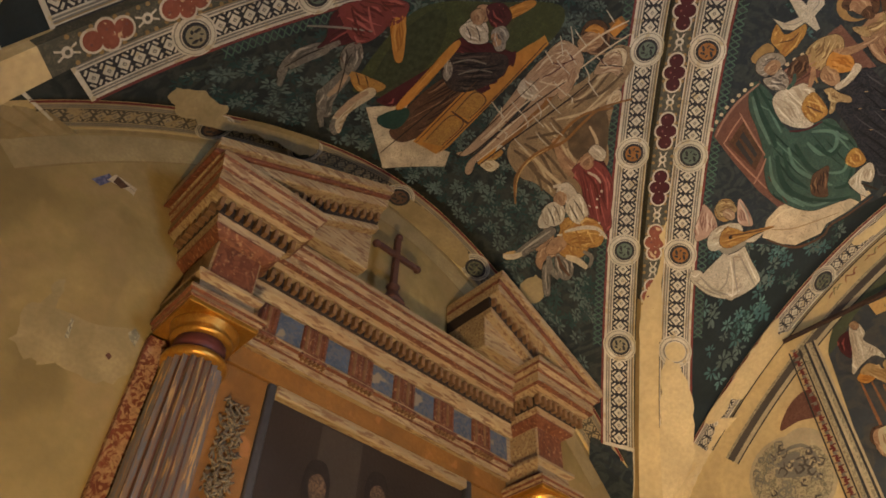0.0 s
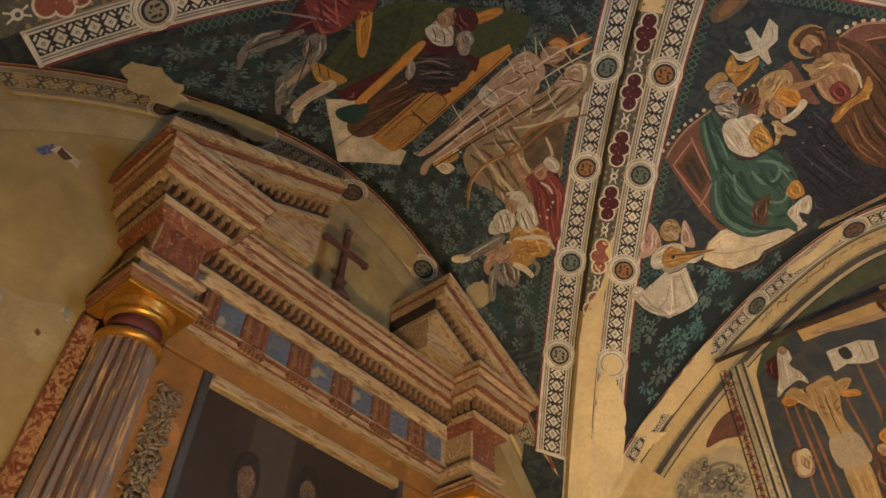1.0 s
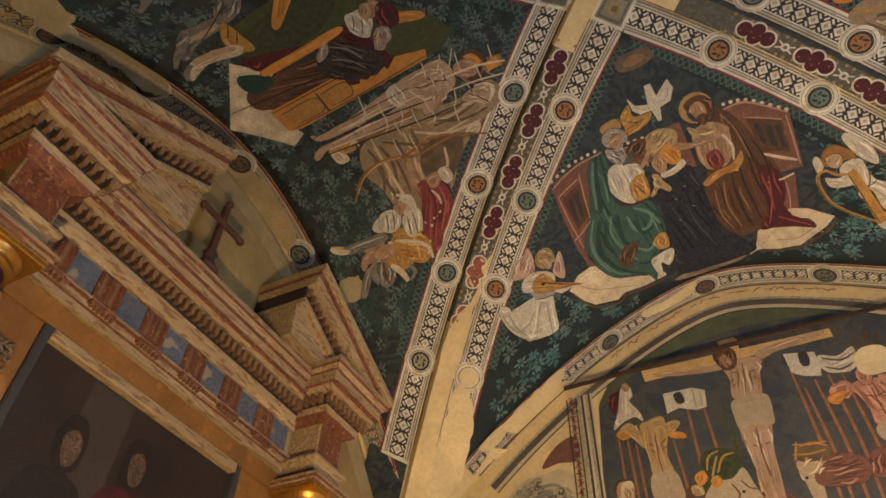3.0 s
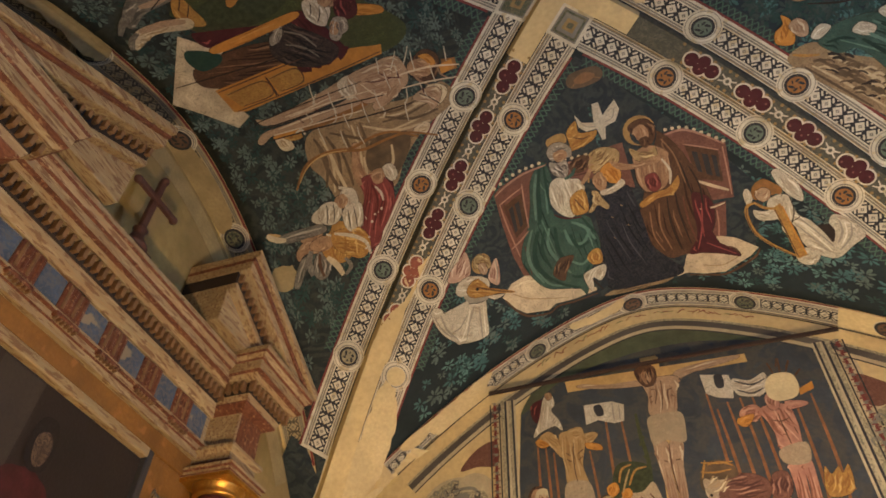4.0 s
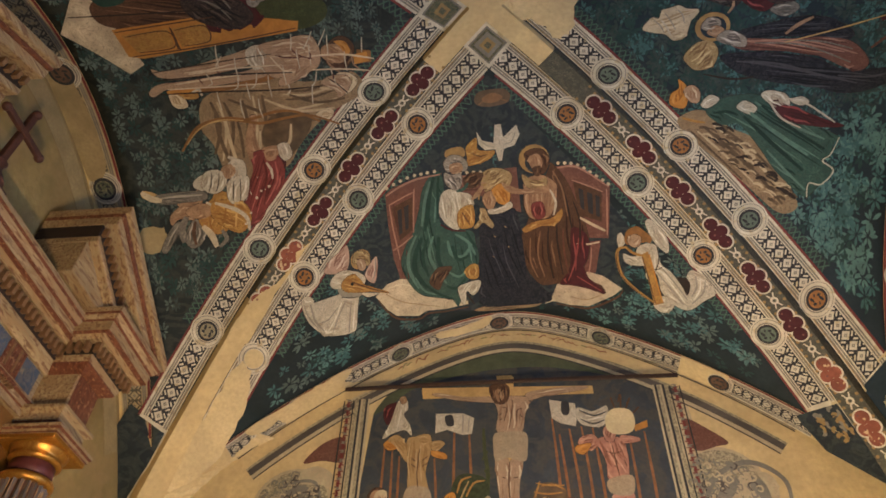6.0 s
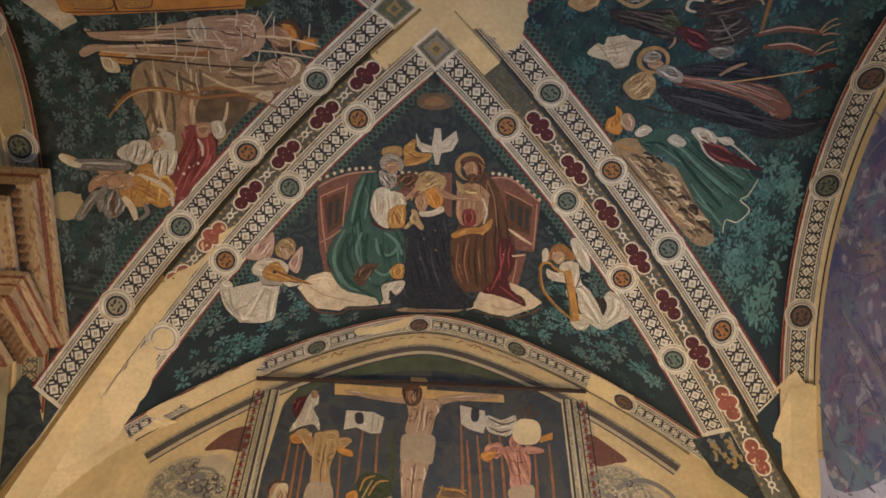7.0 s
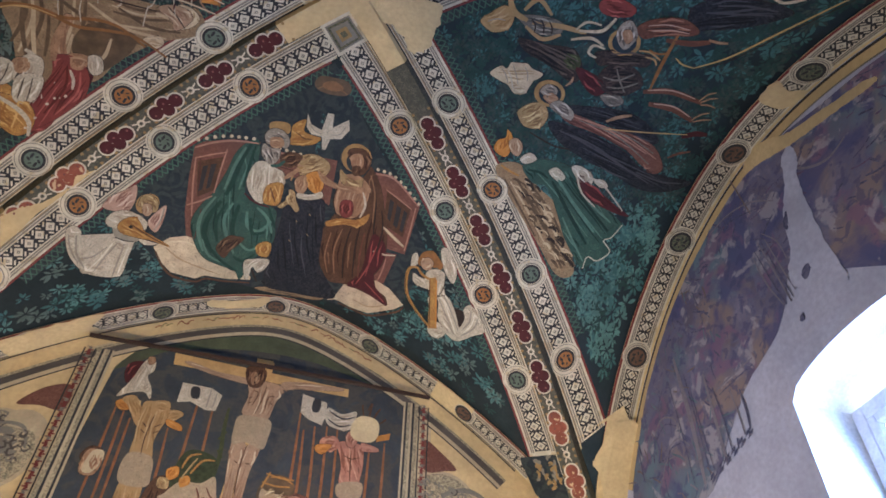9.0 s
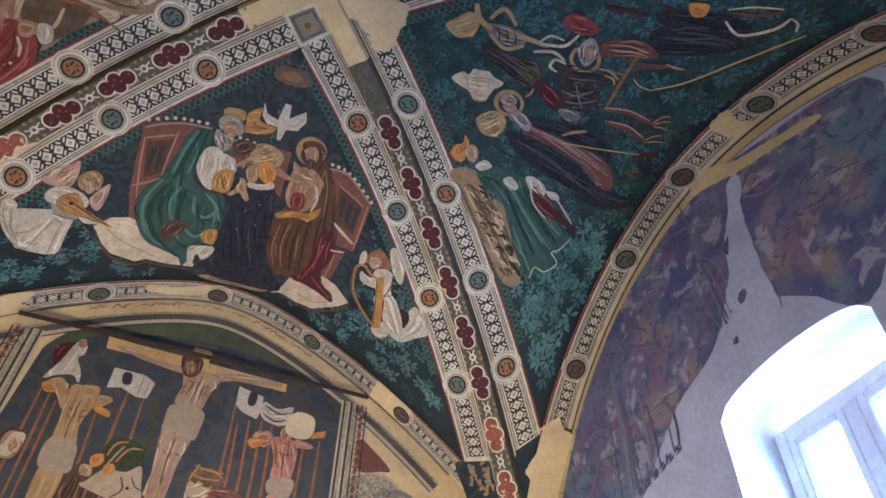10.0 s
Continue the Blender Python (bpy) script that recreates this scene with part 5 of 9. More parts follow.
p.stroke([(-0.475, 1.519), (-0.400, 1.618), (-0.299, 1.696)], 0.016, GREENDARK, 7)
p.blob([(-0.433, 1.535), (-0.383, 1.463), (-0.334, 1.460), (-0.291, 1.478), (-0.350, 1.552), (-0.383, 1.603)], BROWN, 7.4)
p.blob([(-0.216, 1.515), (-0.166, 1.481), (-0.132, 1.503), (-0.140, 1.583), (-0.198, 1.576)], GOLD, 7.4)
p.blob([(-0.266, 1.626), (-0.215, 1.606), (-0.129, 1.604), (-0.138, 1.665), (-0.179, 1.701), (-0.214, 1.663), (-0.230, 1.754), (-0.254, 1.721)], WHITECLOTH, 7.6)
p.stroke([(-0.221, 1.670), (-0.199, 1.718), (-0.174, 1.768)], 0.010, OUTLINE, 7.9)
p.blob([(-0.304, 0.997), (-0.257, 0.982), (-0.193, 1.011), (-0.144, 1.036), (-0.138, 1.132), (-0.190, 1.160), (-0.221, 1.231), (-0.254, 1.236), (-0.303, 1.189), (-0.335, 1.116), (-0.326, 1.047)], WHITECLOTH, 6)
p.blob([(-0.223, 1.123), (-0.139, 1.096), (-0.136, 1.216), (-0.171, 1.241), (-0.228, 1.223)], GOLD, 7)
p.stroke([(-0.203, 1.131), (-0.183, 1.175), (-0.162, 1.219)], 0.007, BROWN, 7.6)
p.stroke([(-0.184, 1.117), (-0.157, 1.161), (-0.142, 1.212)], 0.008, FOLDS[GOLD][1], 7.6)
p.stroke([(-0.335, 1.186), (-0.270, 1.234), (-0.188, 1.255)], 0.012, MAROON, 7.2)
p.stroke([(-0.140, 1.061), (-0.102, 1.025), (-0.071, 0.982)], 0.026, FLESH, 7.5)
p.stroke([(-0.225, 1.000), (-0.183, 0.990), (-0.155, 0.956)], 0.020, GREENROBE, 7.4)
p.blob([(-0.266, 0.757), (-0.198, 0.740), (-0.163, 0.755), (-0.169, 0.801), (-0.259, 0.799)], HALO, 5)
p.blob([(-0.284, 0.831), (-0.253, 0.789), (-0.197, 0.789), (-0.152, 0.831), (-0.157, 0.881), (-0.195, 0.881), (-0.227, 0.868), (-0.264, 0.881)], GREYHAIR, 6)
p.blob([(-0.252, 0.841), (-0.196, 0.831), (-0.176, 0.868), (-0.207, 0.895), (-0.245, 0.888)], FLESH, 6.6)
p.blob([(-0.283, 0.881), (-0.242, 0.898), (-0.195, 0.895), (-0.188, 0.942), (-0.212, 0.990), (-0.250, 0.982), (-0.283, 0.941)], GREYHAIR, 7)
p.blob([(-0.178, 0.932), (-0.125, 0.897), (-0.067, 0.912), (-0.103, 0.983), (-0.167, 0.984)], BROWN, 6)
p.blob([(-0.151, 0.748), (-0.090, 0.697), (-0.088, 0.762), (-0.041, 0.775), (0.007, 0.778), (-0.023, 0.824), (-0.101, 0.852), (-0.158, 0.854), (-0.149, 0.814)], GOLD, 4.6)
p.stroke([(-0.128, 0.780), (-0.077, 0.804), (-0.034, 0.795)], 0.006, BROWN, 6)
p.poly([(0.001, 0.732), (0.012, 0.628), (0.046, 0.628), (0.056, 0.712), (0.056, 0.772), (0.044, 0.839), (0.025, 0.839), (0.009, 0.765)], WHITECLOTH, 6)
p.poly([(-0.088, 0.661), (-0.059, 0.714), (0.008, 0.732), (0.012, 0.768), (-0.047, 0.769), (-0.080, 0.735)], WHITECLOTH, 6.1)
p.poly([(0.050, 0.709), (0.109, 0.704), (0.130, 0.639), (0.146, 0.696), (0.115, 0.756), (0.053, 0.772)], WHITECLOTH, 6.1)
p.stroke([(-0.068, 0.711), (-0.036, 0.742), (0.009, 0.752)], 0.006, SHADECLOTH, 7)
p.stroke([(0.123, 0.678), (0.101, 0.731), (0.058, 0.745)], 0.006, SHADECLOTH, 7)
p.blob([(-0.074, 0.912), (-0.005, 0.880), (0.076, 0.907), (0.095, 0.958), (0.051, 1.030), (0.003, 1.048), (-0.047, 1.034), (-0.081, 0.982)], OCHRE, 4.4)
p.stroke([(-0.101, 1.068), (-0.087, 1.003), (-0.049, 0.974)], 0.012, HALO, 5)
p.blob([(-0.078, 1.053), (-0.031, 1.015), (-0.003, 1.067), (-0.020, 1.130), (-0.060, 1.124)], FLESH, 6.4)
p.blob([(-0.025, 1.015), (0.016, 0.977), (0.065, 0.994), (0.082, 1.065), (0.055, 1.113), (0.005, 1.092), (-0.013, 1.049)], ORANGE, 6.6)
p.stroke([(0.001, 1.006), (0.035, 1.048), (0.051, 1.099)], 0.006, FOLDS[ORANGE][0], 7.6)
p.blob([(-0.049, 1.135), (0.023, 1.125), (0.077, 1.094), (0.089, 1.130), (0.024, 1.161), (-0.042, 1.164)], WHITECLOTH, 6.8)
p.blob([(-0.142, 1.242), (-0.097, 1.180), (-0.099, 1.125), (-0.066, 1.132), (-0.051, 1.179), (-0.022, 1.234), (-0.038, 1.257), (-0.083, 1.217), (-0.115, 1.246)], OCHRE, 5.6)
p.blob([(-0.080, 1.198), (-0.025, 1.167), (0.057, 1.150), (0.106, 1.147), (0.127, 1.227), (0.149, 1.416), (0.165, 1.573), (0.211, 1.625), (0.260, 1.675), (0.309, 1.723), (0.285, 1.772), (0.108, 1.817), (-0.106, 1.806), (-0.137, 1.706), (-0.131, 1.543), (-0.111, 1.387), (-0.105, 1.235)], BLACKROBE, 5)
p.stroke([(-0.026, 1.310), (-0.019, 1.317), (-0.012, 1.321)], 0.004, OCHRE, 6)
p.stroke([(0.052, 1.385), (0.059, 1.393), (0.066, 1.396)], 0.004, OCHRE, 6)
p.stroke([(-0.041, 1.447), (-0.034, 1.454), (-0.027, 1.458)], 0.004, OCHRE, 6)
p.stroke([(0.038, 1.251), (0.045, 1.255), (0.052, 1.262)], 0.004, OCHRE, 6)
p.blob([(0.307, 0.869), (0.348, 0.897), (0.402, 0.973), (0.444, 1.068), (0.486, 1.163), (0.522, 1.296), (0.527, 1.404), (0.489, 1.528), (0.527, 1.572), (0.596, 1.585), (0.618, 1.634), (0.533, 1.628), (0.446, 1.619), (0.344, 1.632), (0.258, 1.655), (0.202, 1.607), (0.163, 1.533), (0.146, 1.377), (0.149, 1.300), (0.246, 1.256), (0.312, 1.237), (0.357, 1.191), (0.364, 1.083), (0.330, 0.985)], BROWN, 5)
p.blob([(0.429, 1.248), (0.496, 1.267), (0.526, 1.331), (0.514, 1.445), (0.472, 1.533), (0.543, 1.566), (0.621, 1.636), (0.516, 1.626), (0.430, 1.625), (0.361, 1.627), (0.419, 1.511), (0.422, 1.359)], MAROON, 6)
p.stroke([(0.352, 0.947), (0.396, 1.077), (0.429, 1.248)], 0.012, OUTLINE, 7)
p.stroke([(0.323, 0.911), (0.374, 1.012), (0.406, 1.181)], 0.010, FOLDS[BROWN][1], 7)
p.stroke([(0.436, 1.087), (0.473, 1.202), (0.474, 1.345)], 0.010, OUTLINE, 7)
p.stroke([(0.249, 1.285), (0.233, 1.441), (0.271, 1.591)], 0.010, FOLDS[BROWN][1], 7)
p.stroke([(0.297, 1.258), (0.293, 1.429), (0.324, 1.598)], 0.010, OUTLINE, 7)
p.stroke([(0.191, 1.333), (0.188, 1.489), (0.230, 1.601)], 0.008, FOLDS[BROWN][1], 7)
p.stroke([(0.344, 1.230), (0.350, 1.377), (0.379, 1.562)], 0.010, OUTLINE, 7)
p.stroke([(0.380, 1.259), (0.386, 1.406), (0.413, 1.552)], 0.012, RUST, 7)
p.stroke([(0.468, 1.311), (0.449, 1.464), (0.410, 1.599)], 0.009, FOLDS[MAROON][1], 7)
p.stroke([(0.458, 1.557), (0.529, 1.591), (0.600, 1.622)], 0.008, FOLDS[MAROON][1], 7)
p.blob([(0.167, 0.970), (0.239, 0.935), (0.304, 0.954), (0.341, 1.000), (0.340, 1.105), (0.307, 1.183), (0.260, 1.209), (0.192, 1.201), (0.155, 1.132), (0.159, 1.042)], FLESH, 6)
p.blob([(0.152, 0.930), (0.209, 0.966), (0.274, 0.976), (0.287, 0.939), (0.285, 1.026), (0.213, 1.022), (0.169, 0.998)], OCHRE, 6.5)
p.blob([(0.203, 1.116), (0.261, 1.100), (0.280, 1.177), (0.243, 1.212), (0.208, 1.188)], RED, 7)
p.blob([(0.147, 1.270), (0.227, 1.222), (0.309, 1.201), (0.354, 1.156), (0.375, 1.134), (0.374, 1.188), (0.329, 1.241), (0.246, 1.256), (0.165, 1.298)], GOLD, 7.2)
p.stroke([(0.307, 1.023), (0.339, 1.095), (0.327, 1.179)], 0.014, WHITECLOTH, 7.4)
p.stroke([(0.159, 1.042), (0.158, 1.132), (0.193, 1.212)], 0.006, OUTLINE, 7.4)
p.blob([(0.032, 0.970), (0.081, 0.994), (0.164, 1.023), (0.292, 0.997), (0.339, 0.983), (0.342, 1.017), (0.263, 1.047), (0.133, 1.051), (0.067, 1.030)], FLESH, 7)
p.disc(0.222, 0.842, 0.085, HALO, 5)
p.disc(0.236, 0.861, 0.066, NIGHT, 5.4)
p.blob([(0.166, 0.817), (0.211, 0.783), (0.275, 0.790), (0.305, 0.853), (0.279, 0.923), (0.238, 0.928), (0.203, 0.881)], BROWN, 6)
p.blob([(0.190, 0.832), (0.239, 0.810), (0.267, 0.851), (0.258, 0.899), (0.221, 0.910), (0.199, 0.875)], FLESH, 6.6)
p.blob([(0.213, 0.894), (0.257, 0.885), (0.249, 0.938), (0.223, 0.934)], BROWN, 7.2)
p.blob([(-0.177, 1.818), (-0.036, 1.798), (0.143, 1.785), (0.250, 1.782), (0.181, 1.829), (-0.034, 1.851)], ROCK, 4)
p.blob([(-1.011, 1.290), (-0.969, 1.235), (-0.908, 1.201), (-0.869, 1.180), (-0.865, 1.256), (-0.888, 1.314), (-0.927, 1.321)], PINKWING, 4)
p.blob([(-0.793, 1.383), (-0.761, 1.325), (-0.715, 1.288), (-0.723, 1.383), (-0.749, 1.437)], PINKWING, 4)
p.stroke([(-0.724, 1.299), (-0.732, 1.364), (-0.758, 1.425)], 0.008, SHADECLOTH, 5.6)
p.blob([(-1.152, 1.400), (-1.118, 1.380), (-1.084, 1.419), (-1.106, 1.472), (-1.079, 1.526), (-1.021, 1.514), (-0.961, 1.469), (-0.930, 1.430), (-0.856, 1.466), (-0.842, 1.486), (-0.859, 1.564), (-0.877, 1.658), (-0.907, 1.674), (-0.966, 1.662), (-1.038, 1.630), (-1.094, 1.573), (-1.135, 1.499)], WHITECLOTH, 4)
p.blob([(-0.942, 1.333), (-0.823, 1.344), (-0.810, 1.445), (-0.842, 1.486), (-0.939, 1.443)], SHADECLOTH, 4.8)
p.blob([(-0.987, 1.356), (-0.956, 1.320), (-0.897, 1.312), (-0.838, 1.341), (-0.793, 1.383), (-0.810, 1.429), (-0.885, 1.432), (-0.929, 1.408), (-0.973, 1.390)], WHITECLOTH, 5)
p.stroke([(-0.917, 1.481), (-0.963, 1.548), (-1.009, 1.627)], 0.009, SHADECLOTH, 6)
p.stroke([(-0.887, 1.490), (-0.905, 1.582), (-0.922, 1.669)], 0.009, SHADECLOTH, 6)
p.stroke([(-1.105, 1.428), (-1.093, 1.521), (-1.052, 1.597)], 0.010, SHADECLOTH, 6)
p.stroke([(-0.962, 1.500), (-1.022, 1.545), (-1.065, 1.546)], 0.008, SHADECLOTH, 6)
p.stroke([(-0.940, 1.481), (-0.984, 1.557), (-1.032, 1.610)], 0.008, FOLDS[WHITECLOTH][1], 6)
p.stroke([(-0.863, 1.503), (-0.884, 1.589), (-0.898, 1.658)], 0.008, FOLDS[WHITECLOTH][1], 6)
p.stroke([(-1.141, 1.418), (-1.121, 1.497), (-1.080, 1.571)], 0.008, SHADECLOTH, 6)
p.stroke([(-0.937, 1.450), (-0.893, 1.472), (-0.845, 1.482)], 0.005, OUTLINE, 6.4)
p.disc(-0.806, 1.277, 0.056, HALO, 6)
p.blob([(-0.851, 1.281), (-0.835, 1.233), (-0.798, 1.227), (-0.760, 1.260), (-0.755, 1.310), (-0.777, 1.322), (-0.797, 1.279), (-0.827, 1.295)], OCHRE, 6.6)
p.blob([(-0.827, 1.279), (-0.791, 1.280), (-0.780, 1.321), (-0.798, 1.343), (-0.822, 1.328)], FLESHPALE, 7)
p.blob([(-0.929, 1.383), (-0.898, 1.353), (-0.853, 1.347), (-0.818, 1.394), (-0.795, 1.433), (-0.688, 1.504), (-0.679, 1.523), (-0.765, 1.480), (-0.811, 1.468), (-0.886, 1.442), (-0.921, 1.417)], GOLD, 7.4)
p.stroke([(-0.860, 1.393), (-0.780, 1.453), (-0.685, 1.515)], 0.006, BROWN, 8)
p.disc(-0.869, 1.398, 0.010, OUTLINE, 8)
p.blob([(-0.826, 1.467), (-0.765, 1.487), (-0.729, 1.503), (-0.790, 1.504)], WHITECLOTH, 7.6)
p.blob([(0.821, 1.161), (0.849, 1.140), (0.891, 1.173), (0.927, 1.211), (0.947, 1.269), (0.937, 1.311), (0.883, 1.277), (0.844, 1.223)], WHITECLOTH, 4)
p.blob([(0.676, 1.271), (0.698, 1.243), (0.720, 1.292), (0.690, 1.339)], WHITECLOTH, 4)
p.blob([(0.792, 1.303), (0.851, 1.274), (0.886, 1.305), (0.912, 1.379), (0.963, 1.410), (1.017, 1.471), (1.048, 1.516), (1.061, 1.452), (1.040, 1.412), (1.065, 1.370), (1.112, 1.383), (1.163, 1.425), (1.183, 1.463), (1.131, 1.518), (1.064, 1.592), (1.003, 1.597), (0.952, 1.566), (0.916, 1.530), (0.896, 1.453), (0.860, 1.415), (0.821, 1.412), (0.782, 1.357)], WHITECLOTH, 5)
p.blob([(0.886, 1.595), (0.935, 1.556), (0.986, 1.585), (0.961, 1.640), (0.916, 1.655), (0.884, 1.634)], WHITECLOTH, 4.6)
p.blob([(0.712, 1.363), (0.752, 1.368), (0.809, 1.365), (0.820, 1.406), (0.774, 1.419), (0.725, 1.412)], WHITECLOTH, 5)
p.blob([(0.852, 1.283), (0.887, 1.288), (0.895, 1.369), (0.873, 1.444), (0.856, 1.489), (0.833, 1.460), (0.857, 1.393)], WHITECLOTH, 6)
p.stroke([(0.886, 1.423), (0.958, 1.495), (1.031, 1.571)], 0.009, SHADECLOTH, 6.6)
p.stroke([(0.914, 1.395), (0.986, 1.467), (1.051, 1.538)], 0.008, SHADECLOTH, 6.6)
p.stroke([(1.084, 1.395), (1.092, 1.455), (1.069, 1.514)], 0.010, SHADECLOTH, 6.6)
p.stroke([(1.131, 1.407), (1.125, 1.473), (1.074, 1.551)], 0.009, SHADECLOTH, 6.6)
p.stroke([(0.900, 1.407), (0.972, 1.483), (1.039, 1.560)], 0.009, FOLDS[WHITECLOTH][1], 6.6)
p.stroke([(1.106, 1.402), (1.108, 1.464), (1.080, 1.528)], 0.008, FOLDS[WHITECLOTH][1], 6.6)
p.stroke([(0.859, 1.409), (0.891, 1.414), (0.925, 1.384)], 0.005, OUTLINE, 7)
p.stroke([(0.887, 1.288), (0.898, 1.368), (0.862, 1.480)], 0.005, OUTLINE, 7)
p.blob([(0.716, 1.283), (0.728, 1.225), (0.777, 1.190), (0.821, 1.211), (0.856, 1.239), (0.851, 1.271), (0.818, 1.264), (0.799, 1.237), (0.752, 1.238), (0.737, 1.303)], WOODBROWN, 6)
p.blob([(0.733, 1.270), (0.767, 1.237), (0.801, 1.250), (0.799, 1.290), (0.771, 1.313), (0.743, 1.301)], FLESHPALE, 6.6)
p.stroke([(0.733, 1.319), (0.690, 1.336), (0.680, 1.392), (0.708, 1.489), (0.774, 1.553), (0.860, 1.599), (0.887, 1.605)], 0.018, GOLD, 7.4)
p.stroke([(0.720, 1.316), (0.765, 1.346), (0.813, 1.350)], 0.016, GOLD, 7.4)
p.poly([(0.806, 1.346), (0.841, 1.321), (0.904, 1.517), (0.933, 1.594), (0.886, 1.623), (0.845, 1.473)], GOLD, 7.6)
p.stroke([(0.849, 1.335), (0.884, 1.457), (0.927, 1.591)], 0.010, ORANGE, 8)
p.stroke([(0.814, 1.357), (0.858, 1.502), (0.891, 1.613)], 0.006, BROWN, 8)
p.stroke([(0.685, 1.348), (0.678, 1.406), (0.708, 1.496), (0.781, 1.561), (0.871, 1.608)], 0.005, BROWN, 8)
for a, b in ((-0.612, 0.916), (-0.572, 0.903), (-0.532, 0.890), (-0.492, 0.879), (-0.451, 0.872), (-0.414, 0.870), (-0.377, 0.868), (-0.337, 0.866)):
    p.disc(a, b, 0.010, PALE, 5.5, 8)
for a, b in ((0.354, 0.866), (0.389, 0.865), (0.424, 0.866), (0.459, 0.874), (0.493, 0.891), (0.526, 0.911), (0.560, 0.931), (0.594, 0.951), (0.624, 0.971)):
    p.disc(a, b, 0.010, PALE, 5.5, 8)
for a, b in ((-0.195, 0.892), (-0.157, 0.895), (-0.119, 0.897), (-0.080, 0.899)):
    p.disc(a, b, 0.010, PALE, 5.5, 8)
p.done("mural_scene", cells["N"], "fresco of plain robed shapes on a throne")
p = Paint(on_vault, 0.09)
p.blob([(-1.866, -1.301), (-1.838, -1.226), (-1.880, -1.084), (-1.938, -1.038), (-1.935, -0.868), (-1.948, -0.596), (-2.015, -0.610), (-1.986, -0.834), (-1.981, -1.064), (-1.952, -1.212)], PATCH, 3, 0.011, 144)
p.blob([(-1.681, -0.992), (-1.589, -0.998), (-1.495, -0.917), (-1.517, -0.858), (-1.605, -0.920), (-1.649, -0.970), (-1.707, -0.955)], STEELPALE, 5)
p.blob([(-1.628, -0.712), (-1.505, -0.784), (-1.428, -0.802), (-1.435, -0.741), (-1.553, -0.693), (-1.699, -0.688), (-1.783, -0.649), (-1.791, -0.706), (-1.693, -0.784)], STEELPALE, 5)
p.blob([(-1.806, -0.623), (-1.726, -0.636), (-1.582, -0.589), (-1.598, -0.535), (-1.734, -0.581), (-1.845, -0.551)], PALE, 6)
p.blob([(-1.356, -0.952), (-1.269, -0.846), (-1.348, -0.750), (-1.454, -0.817), (-1.521, -0.911), (-1.464, -0.912)], MAROON, 6)
p.blob([(-1.252, -0.867), (-1.171, -0.709), (-1.260, -0.680), (-1.325, -0.763)], RED, 6)
p.blob([(-1.600, -0.655), (-1.320, -0.676), (-1.122, -0.619), (-0.932, -0.367), (-0.753, -0.125), (-0.849, -0.035), (-1.041, -0.090), (-1.117, -0.369), (-1.335, -0.383), (-1.551, -0.442), (-1.618, -0.592)], OLIVE, 3)
p.blob([(-1.564, -0.587), (-1.328, -0.636), (-1.145, -0.597), (-1.120, -0.514), (-1.293, -0.423), (-1.528, -0.462)], OLIVEDARK, 4)
p.blob([(-1.259, -0.729), (-1.207, -0.693), (-1.376, -0.554), (-1.413, -0.570), (-1.341, -0.658)], ORANGE, 6)
p.blob([(-1.559, -0.704), (-1.532, -0.529), (-1.593, -0.546), (-1.618, -0.625)], GOLD, 5)
p.blob([(-1.091, -0.425), (-1.027, -0.384), (-1.065, -0.298), (-1.129, -0.338)], WHITECLOTH, 6)
p.blob([(-1.195, -0.405), (-1.095, -0.315), (-1.170, -0.157), (-1.040, -0.133), (-1.136, -0.070), (-1.299, -0.106), (-1.288, -0.314)], MAROON, 6)
p.blob([(-1.291, -0.369), (-1.249, -0.334), (-1.285, -0.260), (-1.307, -0.315)], WHITECLOTH, 6)
p.blob([(-1.006, -0.435), (-0.971, -0.396), (-1.017, -0.348), (-1.049, -0.377)], FLESH, 7)
p.blob([(-1.046, -0.295), (-0.999, -0.257), (-1.062, -0.182), (-1.098, -0.213)], GREYHAIR, 7)
p.blob([(-0.969, -0.329), (-0.832, -0.260), (-0.832, -0.219), (-0.954, -0.266)], ORANGE, 6)
p.blob([(-1.648, -0.357), (-1.363, -0.318), (-1.132, -0.156), (-1.194, -0.050), (-1.334, -0.151), (-1.533, -0.157), (-1.718, -0.221), (-1.739, -0.316)], BROWN, 5)
p.blob([(-1.611, -0.514), (-1.511, -0.405), (-1.205, -0.395), (-1.213, -0.358), (-1.508, -0.372), (-1.609, -0.428)], MAROON, 6)
p.blob([(-1.587, -0.411), (-1.406, -0.409), (-1.195, -0.405), (-1.186, -0.369), (-1.338, -0.361), (-1.573, -0.369)], ORANGE, 7)
p.blob([(-1.681, -0.445), (-1.578, -0.365), (-1.603, -0.316), (-1.693, -0.318), (-1.718, -0.399)], GREENDARK, 6)
p.poly([(-1.672, -0.528), (-1.558, -0.363), (-1.631, -0.329), (-1.740, -0.351), (-1.688, -0.189), (-1.634, 0.002), (-1.712, 0.039), (-1.913, -0.219)], PALE, 4)
p.poly([(-1.702, -0.197), (-1.264, -0.182), (-1.271, -0.134), (-1.284, -0.088), (-0.894, -0.079), (-0.909, -0.030), (-1.293, -0.029), (-1.625, -0.028), (-1.686, -0.051)], ORANGE, 6)
p.poly([(-1.677, -0.161), (-1.473, -0.155), (-1.468, -0.058), (-1.638, -0.065)], GOLD, 7)
p.poly([(-1.455, -0.152), (-1.305, -0.148), (-1.304, -0.051), (-1.440, -0.053)], GOLD, 7)
p.poly([(-1.463, -0.164), (-1.455, -0.152), (-1.449, -0.044), (-1.463, -0.046)], BROWN, 8)
p.poly([(-0.655, 0.122), (-0.589, 0.142), (-0.596, 0.206), (-0.666, 0.195)], WOODBROWN, 6)
p.stroke([(-1.693, -0.185), (-1.264, -0.173)], 0.007, BROWN, 9)
